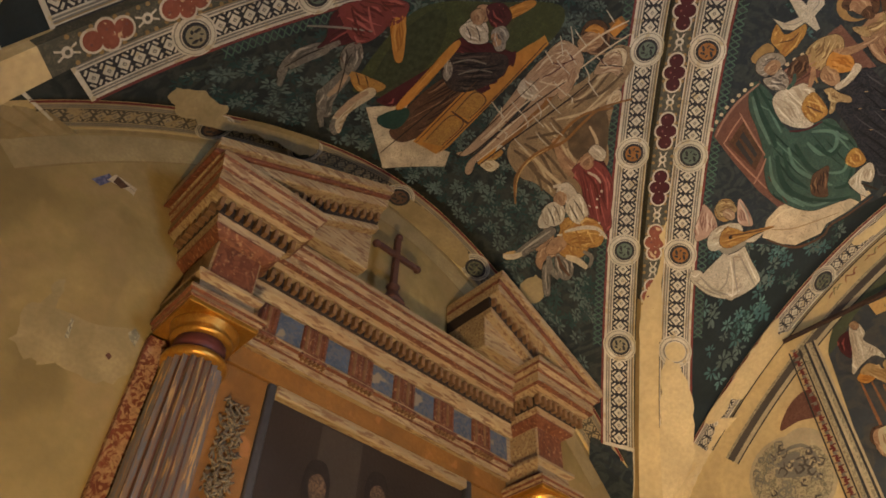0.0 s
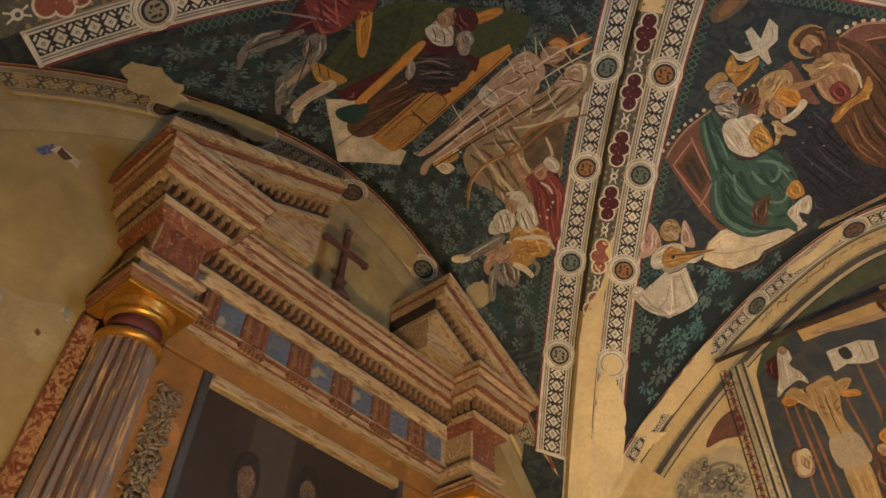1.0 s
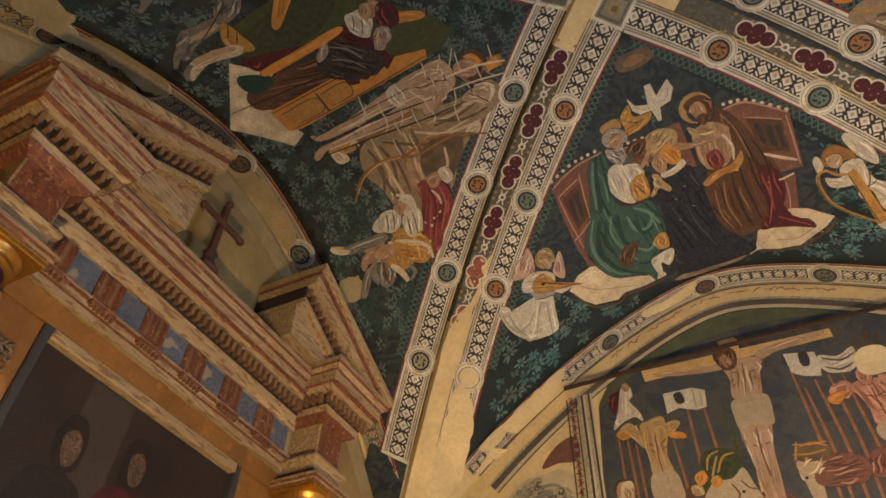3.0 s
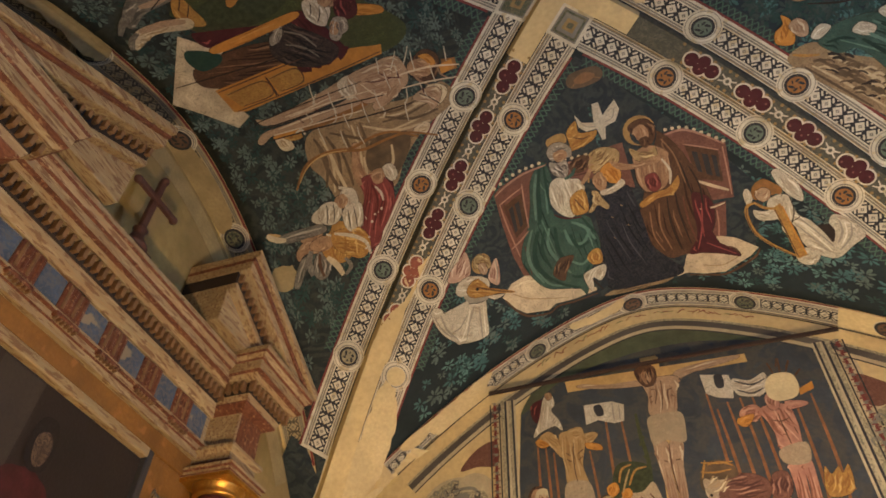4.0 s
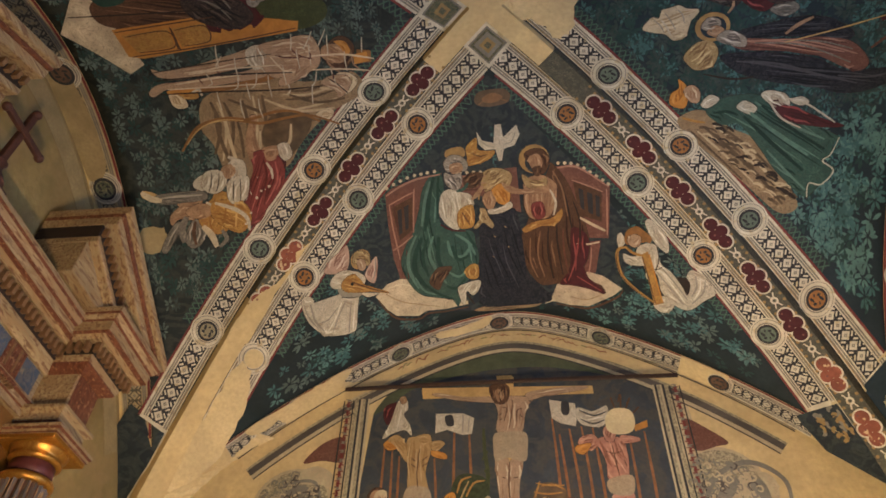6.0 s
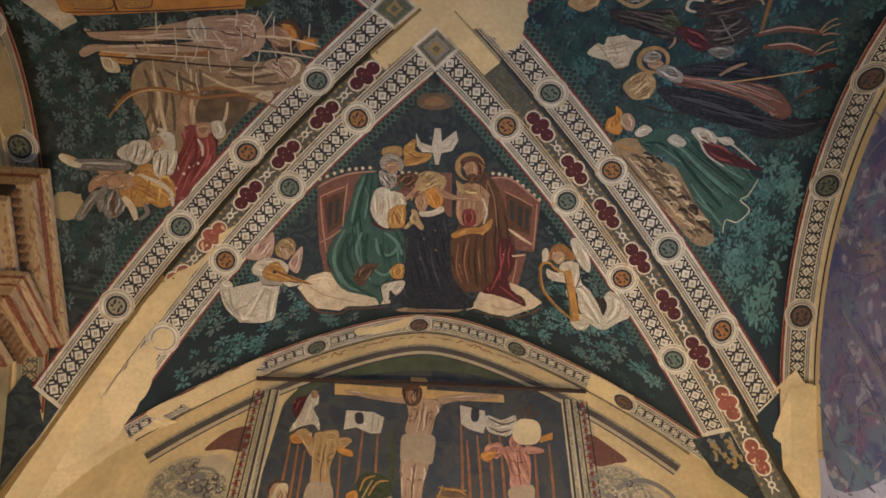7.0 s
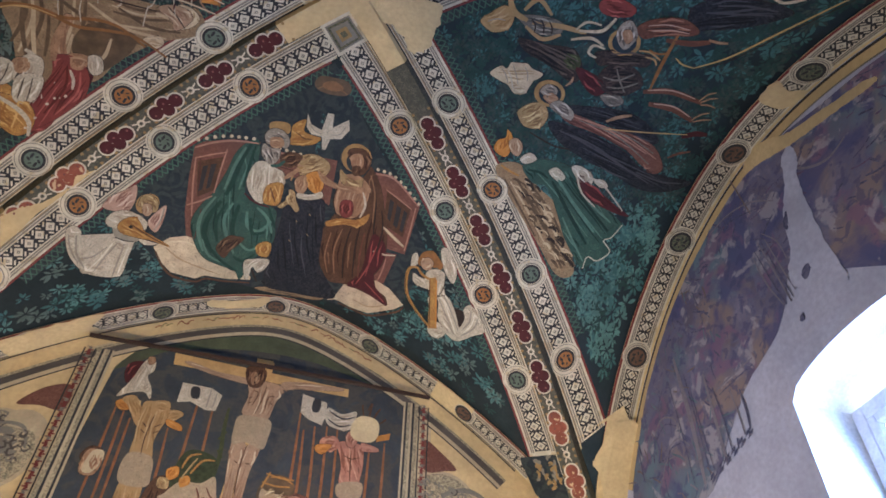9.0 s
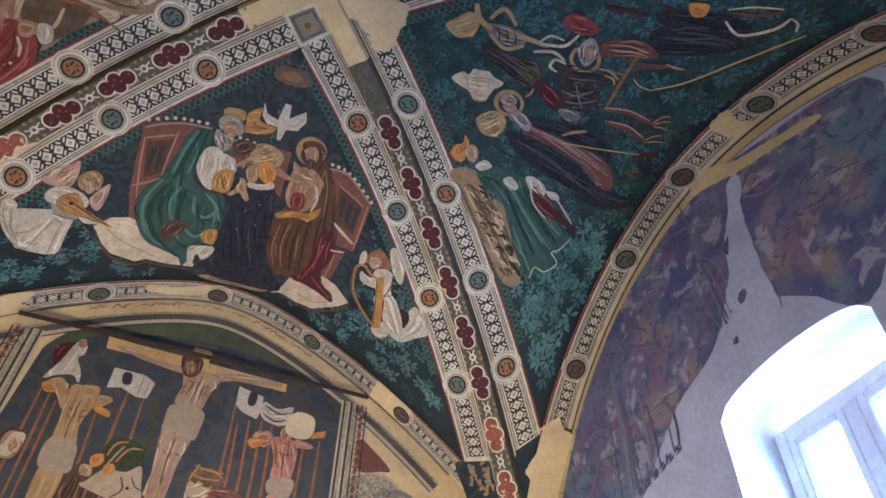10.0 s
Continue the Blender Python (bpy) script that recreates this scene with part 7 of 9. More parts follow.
p.stroke([(-1.837, 0.624), (-1.798, 0.664), (-1.750, 0.687)], 0.030, PALE, 7.4)
p.blob([(-1.642, 0.760), (-1.567, 0.748), (-1.513, 0.794), (-1.559, 0.827), (-1.634, 0.801)], FLESH, 7.5)
p.stroke([(-1.648, 0.795), (-1.681, 0.844), (-1.682, 0.913)], 0.036, STEELPALE, 7.4)
p.stroke([(-1.581, 0.861), (-1.546, 0.919), (-1.531, 0.981)], 0.032, PALE, 7.4)
p.stroke([(-1.612, 0.829), (-1.630, 0.882), (-1.628, 0.943)], 0.018, BROWN, 7.3)
p.stroke([(-1.493, 0.906), (-1.477, 0.957), (-1.519, 0.986)], 0.022, STEELPALE, 7.4)
p.blob([(-1.335, -0.948), (-1.265, -0.882), (-1.236, -0.745), (-1.316, -0.715), (-1.399, -0.741), (-1.428, -0.795), (-1.391, -0.876)], RED, 6.9)
p.stroke([(-1.311, -0.904), (-1.358, -0.843), (-1.398, -0.773)], 0.010, FOLDS[RED][0], 7.8)
p.stroke([(-1.273, -0.846), (-1.327, -0.786), (-1.359, -0.737)], 0.010, FOLDS[RED][1], 7.8)
p.stroke([(-1.456, -0.848), (-1.540, -0.900), (-1.644, -0.962)], 0.034, STEELPALE, 7)
p.stroke([(-1.648, -0.972), (-1.694, -0.964), (-1.732, -0.948)], 0.026, STEELPALE, 7)
p.blob([(-1.517, -0.801), (-1.456, -0.813), (-1.420, -0.768), (-1.472, -0.714), (-1.545, -0.702), (-1.561, -0.751)], STEELPALE, 7)
p.stroke([(-1.473, -0.805), (-1.504, -0.775), (-1.549, -0.752)], 0.006, OUTLINE, 7.8)
p.stroke([(-1.572, -0.721), (-1.634, -0.716), (-1.698, -0.728)], 0.030, FLESHPALE, 7)
p.stroke([(-1.706, -0.731), (-1.779, -0.708), (-1.846, -0.649)], 0.028, STEELPALE, 7)
p.stroke([(-1.597, -0.578), (-1.677, -0.613), (-1.776, -0.625)], 0.034, FLESHPALE, 7)
p.stroke([(-1.786, -0.624), (-1.827, -0.606), (-1.858, -0.563)], 0.026, STEELPALE, 7)
p.stroke([(-1.560, -0.712), (-1.556, -0.628), (-1.556, -0.552)], 0.040, GOLD, 7.2)
p.stroke([(-1.544, -0.693), (-1.567, -0.662), (-1.588, -0.638)], 0.005, OUTLINE, 7.8)
p.stroke([(-1.538, -0.644), (-1.557, -0.618), (-1.578, -0.594)], 0.005, OUTLINE, 7.8)
p.blob([(-1.126, -0.431), (-1.067, -0.404), (-1.060, -0.323), (-1.092, -0.274), (-1.137, -0.314), (-1.149, -0.378)], WHITECLOTH, 7.4)
p.stroke([(-1.103, -0.409), (-1.117, -0.372), (-1.138, -0.344)], 0.005, OUTLINE, 8.2)
p.stroke([(-1.074, -0.378), (-1.091, -0.337), (-1.116, -0.305)], 0.005, OUTLINE, 8.2)
p.blob([(-1.045, -0.438), (-1.004, -0.418), (-1.015, -0.370), (-1.054, -0.360), (-1.073, -0.394)], FLESH, 7.8)
p.blob([(-1.281, -0.400), (-1.185, -0.304), (-1.086, -0.148), (-1.177, -0.092), (-1.327, -0.161), (-1.374, -0.265)], ROBEDARK, 7)
p.stroke([(-1.271, -0.335), (-1.210, -0.279), (-1.175, -0.196)], 0.010, STEELPALE, 7.8)
p.stroke([(-1.297, -0.270), (-1.230, -0.220), (-1.186, -0.144)], 0.008, STEELPALE, 7.8)
p.blob([(-1.037, -0.292), (-0.993, -0.267), (-1.008, -0.211), (-1.052, -0.213)], GREYHAIR, 7.6)
p.blob([(-1.063, -0.281), (-1.035, -0.263), (-1.059, -0.213), (-1.088, -0.231)], FLESH, 7.5)
p.blob([(-0.978, -0.400), (-0.920, -0.345), (-0.940, -0.265), (-1.011, -0.268), (-1.024, -0.329)], MAROON, 7)
p.blob([(-1.266, -0.377), (-1.292, -0.314), (-1.352, -0.286), (-1.342, -0.334)], GREYHAIR, 7)
p.stroke([(-1.842, -0.297), (-1.596, -0.257), (-1.209, -0.201)], 0.007, OUTLINE, 7.8)
p.stroke([(-1.052, -0.164), (-0.953, -0.109), (-0.817, -0.075)], 0.030, OLIVE, 7)
p.done("mural_scene", cells["W"], "fresco of plain coloured shapes with a boat and rocks")
p = Paint(on_vault, 0.09)
p.blob([(0.956, 0.596), (1.064, 0.535), (1.204, 0.616), (1.332, 0.669), (1.465, 0.837), (1.541, 0.961), (1.456, 1.006), (1.298, 0.893), (1.139, 0.776), (1.008, 0.674)], ROCK, 3.6)
p.stroke([(1.089, 0.628), (1.222, 0.730), (1.368, 0.856), (1.472, 0.965)], 0.018, ROCKDARK, 4.4)
p.stroke([(1.125, 0.608), (1.249, 0.697), (1.383, 0.814), (1.488, 0.924)], 0.016, FOLDS[ROCK][1], 4.4)
p.stroke([(1.182, 0.629), (1.312, 0.715), (1.432, 0.821)], 0.014, ROCKDARK, 4.4)
p.stroke([(1.054, 0.648), (1.184, 0.751), (1.332, 0.875)], 0.012, FOLDS[ROCK][1], 4.4)
p.stroke([(1.021, 0.649), (1.132, 0.745), (1.280, 0.870)], 0.012, ROCKDARK, 4.4)
p.stroke([(0.978, 0.584), (1.031, 0.596), (1.087, 0.600)], 0.014, GOLD, 4.6)
p.blob([(0.656, -0.088), (0.614, -0.115), (0.649, -0.171), (0.697, -0.229), (0.749, -0.212), (0.754, -0.136), (0.701, -0.088)], FLESHGOLD, 5)
p.stroke([(0.703, -0.279), (0.745, -0.219), (0.818, -0.204)], 0.030, FLESHGOLD, 5.6)
p.stroke([(0.787, -0.243), (0.828, -0.320), (0.910, -0.274)], 0.022, FLESHGOLD, 5.6)
p.stroke([(0.842, -0.202), (0.971, -0.242), (1.087, -0.259)], 0.026, FLESHGOLD, 5.6)
p.stroke([(0.820, -0.174), (0.914, -0.147), (0.984, -0.204)], 0.020, FLESHGOLD, 5.6)
p.blob([(0.773, -0.210), (0.876, -0.254), (0.967, -0.259), (0.978, -0.200), (0.890, -0.165), (0.810, -0.177)], STEELPALE, 5.2)
p.stroke([(0.834, -0.220), (0.860, -0.196), (0.868, -0.162)], 0.007, OUTLINE, 6.4)
p.stroke([(0.871, -0.235), (0.897, -0.211), (0.910, -0.174)], 0.007, OUTLINE, 6.4)
p.stroke([(0.911, -0.242), (0.934, -0.220), (0.945, -0.187)], 0.007, OUTLINE, 6.4)
p.stroke([(0.647, -0.123), (0.681, -0.152), (0.724, -0.163)], 0.006, SHADECLOTH, 6.4)
p.stroke([(1.052, -0.257), (1.145, -0.302), (1.172, -0.386)], 0.016, PALE, 6)
p.stroke([(1.037, -0.202), (1.117, -0.247), (1.183, -0.236)], 0.016, PALE, 6)
p.stroke([(1.038, -0.256), (1.066, -0.312), (1.131, -0.326)], 0.012, PALE, 6)
p.stroke([(1.064, -0.245), (1.150, -0.284), (1.174, -0.354)], 0.005, OUTLINE, 6.6)
p.blob([(0.814, -0.106), (0.939, -0.128), (1.075, -0.158), (1.154, -0.068), (1.127, -0.001), (0.984, -0.038), (0.868, -0.055)], ROBEDARK, 4.6)
p.stroke([(0.859, -0.093), (0.976, -0.083), (1.118, -0.047)], 0.010, FOLDS[ROBEDARK][1], 5.4)
p.stroke([(0.883, -0.119), (1.003, -0.122), (1.114, -0.113)], 0.008, FOLDS[ROBEDARK][1], 5.4)
p.disc(1.259, -0.291, 0.072, HALO, 5)
p.disc(1.259, -0.291, 0.055, EAST_GROUND, 5.4)
p.blob([(1.203, -0.355), (1.231, -0.404), (1.281, -0.371), (1.298, -0.323), (1.275, -0.259), (1.221, -0.294)], GREYHAIR, 6)
p.blob([(1.227, -0.333), (1.251, -0.362), (1.284, -0.328), (1.270, -0.291)], FLESH, 6.6)
p.blob([(1.075, -0.424), (1.116, -0.476), (1.220, -0.468), (1.222, -0.418), (1.142, -0.383), (1.096, -0.388)], RED, 5.6)
p.blob([(1.273, -0.383), (1.316, -0.453), (1.420, -0.511), (1.506, -0.490), (1.491, -0.450), (1.383, -0.394), (1.325, -0.347)], RUST, 5.8)
p.stroke([(1.413, -0.385), (1.513, -0.418), (1.575, -0.462)], 0.030, RUST, 6)
p.stroke([(1.564, -0.469), (1.603, -0.475), (1.640, -0.491)], 0.014, FLESH, 6.4)
p.stroke([(1.311, -0.415), (1.384, -0.458), (1.472, -0.476)], 0.006, PINKWING, 6.6)
p.stroke([(1.337, -0.398), (1.406, -0.438), (1.479, -0.459)], 0.006, PINKWING, 6.6)
p.stroke([(1.310, -0.394), (1.394, -0.443), (1.481, -0.464)], 0.006, OUTLINE, 6.6)
p.blob([(1.420, -0.571), (1.484, -0.653), (1.635, -0.733), (1.752, -0.736), (1.676, -0.617), (1.554, -0.521), (1.469, -0.481)], BLACKROBE, 5.2)
p.stroke([(1.482, -0.581), (1.583, -0.631), (1.697, -0.691)], 0.010, FOLDS[BLACKROBE][1], 6)
p.stroke([(1.501, -0.630), (1.595, -0.684), (1.701, -0.717)], 0.010, FOLDS[BLACKROBE][1], 6)
p.blob([(1.381, -0.663), (1.492, -0.746), (1.620, -0.812), (1.701, -0.807), (1.561, -0.693), (1.449, -0.626)], BLACKROBE, 5)
p.blob([(1.452, -0.770), (1.510, -0.808), (1.532, -0.756), (1.496, -0.728)], ORANGE, 6)
p.stroke([(1.606, -0.783), (1.690, -0.761), (1.758, -0.857), (1.762, -0.935)], 0.014, PALE, 6)
p.stroke([(1.762, -0.935), (1.796, -0.930), (1.819, -0.897)], 0.009, PALE, 6)
p.stroke([(1.578, -0.831), (1.642, -0.901), (1.716, -0.952)], 0.009, PALE, 6)
p.stroke([(1.602, -0.833), (1.669, -0.871), (1.723, -0.945)], 0.016, RUST, 6)
p.stroke([(1.383, -0.715), (1.425, -0.695), (1.438, -0.670)], 0.018, MAROON, 6)
p.stroke([(1.192, -0.558), (1.277, -0.596), (1.364, -0.630)], 0.022, MAROON, 6)
p.stroke([(1.854, -0.907), (1.795, -0.703), (1.694, -0.450), (1.591, -0.314)], 0.009, WOODTAN, 7)
p.stroke([(1.591, -0.314), (1.536, -0.307), (1.495, -0.324)], 0.008, WOODTAN, 7)
p.stroke([(1.866, -0.895), (1.807, -0.689), (1.705, -0.435), (1.612, -0.318)], 0.006, OUTLINE, 6.9)
p.blob([(1.234, -0.062), (1.255, -0.163), (1.360, -0.192), (1.435, -0.130), (1.386, -0.043), (1.306, -0.017)], ROBEDARK, 5.4)
p.stroke([(1.250, -0.089), (1.320, -0.103), (1.376, -0.166)], 0.009, STEELPALE, 6.6)
p.stroke([(1.289, -0.049), (1.353, -0.073), (1.412, -0.131)], 0.009, STEELPALE, 6.6)
p.stroke([(1.290, -0.156), (1.332, -0.103), (1.377, -0.059)], 0.008, STEELPALE, 6.6)
p.stroke([(1.180, -0.166), (1.138, -0.175), (1.144, -0.219), (1.196, -0.224)], 0.014, PALE, 6)
p.blob([(1.166, -0.185), (1.218, -0.227), (1.321, -0.257), (1.393, -0.286), (1.404, -0.220), (1.278, -0.176), (1.209, -0.135)], ROBEDARK, 5)
p.stroke([(1.335, -0.283), (1.385, -0.298), (1.442, -0.281)], 0.010, FLESHGOLD, 6)
p.stroke([(1.375, -0.267), (1.417, -0.272), (1.440, -0.250)], 0.010, FLESHGOLD, 6)
p.blob([(1.116, -0.080), (1.208, -0.082), (1.296, -0.046), (1.262, 0.017), (1.185, -0.010)], MAROON, 5)
p.blob([(1.035, -0.117), (1.103, -0.140), (1.130, -0.088), (1.081, -0.059)], OLIVE, 5)
p.blob([(1.281, 0.005), (1.361, -0.031), (1.399, 0.001), (1.346, 0.041)], STEELPALE, 5)
p.stroke([(1.454, -0.098), (1.568, -0.155), (1.720, -0.162)], 0.032, RUST, 5.8)
p.stroke([(1.508, -0.050), (1.620, -0.075), (1.735, -0.055)], 0.034, RUST, 5.8)
p.stroke([(1.469, -0.115), (1.569, -0.163), (1.684, -0.170)], 0.008, PINKWING, 6.4)
p.stroke([(1.527, -0.062), (1.618, -0.088), (1.712, -0.071)], 0.008, PINKWING, 6.4)
p.stroke([(1.704, -0.167), (1.720, -0.217), (1.745, -0.242)], 0.009, FLESH, 6.4)
p.stroke([(1.714, -0.162), (1.739, -0.199), (1.768, -0.219)], 0.009, FLESH, 6.4)
p.stroke([(1.721, -0.151), (1.749, -0.166), (1.786, -0.167)], 0.009, FLESH, 6.4)
p.stroke([(1.727, -0.057), (1.748, -0.102), (1.779, -0.131)], 0.009, FLESH, 6.4)
p.stroke([(1.737, -0.052), (1.769, -0.080), (1.807, -0.101)], 0.009, FLESH, 6.4)
p.stroke([(1.443, -0.435), (1.456, -0.291), (1.477, -0.112)], 0.016, WOODBROWN, 6.2)
p.stroke([(1.460, -0.330), (1.411, -0.305), (1.373, -0.308)], 0.010, WOODBROWN, 6.2)
p.blob([(0.749, 0.123), (0.784, 0.062), (0.816, 0.064), (0.826, 0.018), (0.864, 0.035), (0.892, -0.004), (0.933, 0.011), (0.985, 0.016), (0.969, 0.059), (0.915, 0.110), (0.954, 0.146), (0.900, 0.178), (0.854, 0.147), (0.804, 0.141)], PALE, 5)
p.stroke([(0.795, 0.073), (0.825, 0.099), (0.849, 0.136)], 0.006, SHADECLOTH, 6.4)
p.stroke([(0.838, 0.033), (0.869, 0.072), (0.898, 0.121)], 0.006, SHADECLOTH, 6.4)
p.stroke([(0.892, 0.015), (0.918, 0.043), (0.932, 0.085)], 0.006, SHADECLOTH, 6.4)
p.stroke([(0.825, 0.070), (0.850, 0.098), (0.882, 0.153)], 0.008, WHITECLOTH, 6.4)
p.disc(1.057, 0.102, 0.076, HALO, 5)
p.disc(1.061, 0.103, 0.056, EAST_GROUND, 5.4)
p.blob([(1.011, 0.111), (1.030, 0.055), (1.086, 0.066), (1.079, 0.122)], GREYHAIR, 6)
p.blob([(1.037, 0.133), (1.065, 0.093), (1.109, 0.111), (1.095, 0.153)], FLESH, 6.6)
p.blob([(1.083, 0.161), (1.123, 0.114), (1.203, 0.144), (1.213, 0.194), (1.146, 0.190)], GREYHAIR, 7)
p.stroke([(1.110, 0.028), (1.125, -0.003), (1.124, -0.030)], 0.012, FLESH, 6.4)
p.blob([(0.952, 0.257), (1.000, 0.188), (1.057, 0.173), (1.100, 0.221), (1.087, 0.302), (1.018, 0.328), (0.971, 0.297)], OCHRE, 5.2)
p.blob([(1.138, 0.142), (1.266, 0.083), (1.433, 0.037), (1.541, 0.047), (1.645, 0.111), (1.599, 0.154), (1.393, 0.138), (1.241, 0.155)], BLACKROBE, 5.2)
p.blob([(1.140, 0.178), (1.224, 0.154), (1.369, 0.153), (1.523, 0.136), (1.649, 0.155), (1.736, 0.240), (1.713, 0.292), (1.637, 0.276), (1.506, 0.222), (1.335, 0.211), (1.206, 0.213)], PINKSTONE, 5.8)
p.stroke([(1.215, 0.167), (1.408, 0.163), (1.629, 0.205)], 0.009, FOLDS[PINKSTONE][1], 6.6)
p.stroke([(1.276, 0.160), (1.469, 0.157), (1.683, 0.211)], 0.009, FOLDS[PINKSTONE][1], 6.6)
p.stroke([(1.251, 0.175), (1.448, 0.177), (1.664, 0.253)], 0.009, STEELPALE, 6.6)
p.stroke([(1.357, 0.160), (1.519, 0.157), (1.658, 0.188)], 0.008, STEELPALE, 6.6)
p.blob([(1.112, 0.251), (1.214, 0.227), (1.359, 0.223), (1.517, 0.242), (1.645, 0.291), (1.757, 0.281), (1.901, 0.257), (1.817, 0.355), (1.675, 0.404), (1.526, 0.379), (1.352, 0.368), (1.199, 0.329)], BLACKROBE, 5.4)
p.stroke([(1.188, 0.273), (1.370, 0.276), (1.602, 0.334)], 0.012, FOLDS[BLACKROBE][1], 6.6)
p.stroke([(1.271, 0.275), (1.487, 0.308), (1.713, 0.352)], 0.010, FOLDS[BLACKROBE][1], 6.6)
p.stroke([(1.628, 0.319), (1.761, 0.317), (1.859, 0.282)], 0.010, FOLDS[BLACKROBE][1], 6.6)
p.stroke([(1.370, 0.125), (1.416, 0.075), (1.466, 0.039)], 0.018, FLESH, 6.8)
p.stroke([(1.377, 0.167), (1.566, 0.098), (1.752, 0.021)], 0.007, WOODTAN, 7)
p.stroke([(1.736, 0.047), (1.782, 0.002), (1.835, -0.016)], 0.030, MAROON, 6)
p.stroke([(1.731, 0.182), (1.769, 0.136), (1.814, 0.101)], 0.014, RUST, 6)
p.blob([(0.916, 0.519), (0.914, 0.462), (0.948, 0.427), (0.941, 0.381), (0.982, 0.415), (0.995, 0.487), (0.979, 0.533)], ORANGE, 6)
p.blob([(0.971, 0.440), (1.005, 0.406), (1.045, 0.437), (1.045, 0.495), (1.004, 0.493)], FLESHPALE, 6.4)
p.blob([(1.057, 0.506), (1.093, 0.453), (1.139, 0.473), (1.092, 0.522)], WHITECLOTH, 6.2)
p.blob([(1.084, 0.541), (1.137, 0.475), (1.223, 0.444), (1.322, 0.441), (1.425, 0.510), (1.575, 0.569), (1.685, 0.615), (1.666, 0.646), (1.659, 0.699), (1.624, 0.734), (1.679, 0.773), (1.629, 0.850), (1.574, 0.846), (1.574, 0.918), (1.438, 0.818), (1.352, 0.710), (1.244, 0.594), (1.164, 0.604)], GREENROBE, 5.6)
p.stroke([(1.277, 0.521), (1.413, 0.624), (1.563, 0.716)], 0.016, FOLDS[GREENROBE][1], 6.6)
p.stroke([(1.258, 0.550), (1.394, 0.669), (1.548, 0.792)], 0.020, FOLDS[GREENROBE][0], 6.6)
p.stroke([(1.298, 0.473), (1.453, 0.566), (1.624, 0.631)], 0.014, FOLDS[GREENROBE][1], 6.6)
p.stroke([(1.330, 0.491), (1.487, 0.600), (1.631, 0.679)], 0.016, FOLDS[GREENROBE][0], 6.6)
p.stroke([(1.380, 0.712), (1.471, 0.800), (1.567, 0.883)], 0.012, FOLDS[GREENROBE][1], 6.6)
p.stroke([(1.120, 0.546), (1.181, 0.533), (1.232, 0.547)], 0.014, FOLDS[GREENROBE][0], 6.6)
p.stroke([(1.686, 0.617), (1.660, 0.701), (1.629, 0.736), (1.680, 0.776), (1.635, 0.847), (1.580, 0.850), (1.577, 0.917)], 0.007, WHITECLOTH, 6.8)
p.blob([(1.221, 0.510), (1.252, 0.470), (1.312, 0.501), (1.286, 0.538)], WHITECLOTH, 6.4)
p.blob([(1.322, 0.441), (1.357, 0.410), (1.435, 0.431), (1.451, 0.495), (1.404, 0.503)], WHITECLOTH, 6.2)
p.blob([(1.363, 0.454), (1.464, 0.487), (1.608, 0.533), (1.697, 0.558), (1.629, 0.574), (1.487, 0.565), (1.398, 0.525)], MAROON, 6.6)
p.stroke([(1.364, 0.471), (1.425, 0.545), (1.514, 0.585)], 0.010, WHITECLOTH, 7.6)
p.stroke([(1.442, 0.445), (1.520, 0.463), (1.656, 0.546)], 0.010, WHITECLOTH, 7.6)
p.blob([(1.449, 0.452), (1.499, 0.431), (1.533, 0.456), (1.496, 0.476)], WHITECLOTH, 7.2)
p.stroke([(1.050, 0.346), (1.183, 0.364), (1.275, 0.347)], 0.010, OUTLINE, 6.6)
rnd = random.Random(9)
for i in range(60):
    f, g = rnd.random(), rnd.uniform(-0.4, 1.0)
    x, y = 1.110 + 0.364 * f + -0.088 * g, 0.598 + 0.334 * f + 0.032 * g
    t = rnd.uniform(-0.5, 0.5)
    p.stroke([(x, y), (x + 0.03 * math.cos(t), y + 0.02 * math.sin(t)), (x + 0.05, y + 0.03 * math.sin(t + 0.6))], rnd.uniform(0.008, 0.018), rnd.choice((ROCKDARK, FOLDS[ROCK][1], ROCKDARK, OUTLINE)), 4.8)
p.done("mural_scene", cells["E"], "fresco of plain dark and green robed shapes among foliage")
p = Paint(on_vault, 0.09)
p.blob([(-0.005, -0.006), (0.049, -0.025), (0.409, -0.121), (0.430, 0.015), (0.418, 0.143), (0.350, 0.179), (0.270, 0.100), (0.136, 0.078), (0.040, 0.071)], BEIGE, 9, 0.011, 334)
p.blob([(-1.530, 1.568), (-1.467, 1.584), (-1.455, 1.708), (-1.546, 1.833), (-1.667, 1.914), (-1.760, 1.880), (-1.785, 1.790), (-1.648, 1.673)], BEIGE, 9, 0.011, 335)
p.blob([(-1.838, 1.719), (-1.733, 1.782), (-1.705, 1.892), (-1.771, 1.980), (-1.860, 1.860), (-1.874, 1.778)], BEIGE, 9, 0.011, 336)
p.blob([(1.967, 1.479), (2.099, 1.464), (2.122, 1.608), (2.093, 1.793), (2.019, 1.794), (1.969, 1.753), (1.926, 1.671), (1.881, 1.646), (1.934, 1.588)], BEIGE, 9, 0.006, 41)
p.done("bare_plaster", cells["N"], "beige bare plaster patches over the borders")
p = Paint(on_north, 0.2)
p.poly([(-0.800, 4.116), (-0.688, 4.292), (-0.480, 4.417), (-0.253, 4.497), (-0.047, 4.538), (0.240, 4.539), (0.533, 4.479), (0.751, 4.382), (0.852, 4.312), (0.975, 2.656), (-0.916, 2.538)], SKYBLUE, 2)
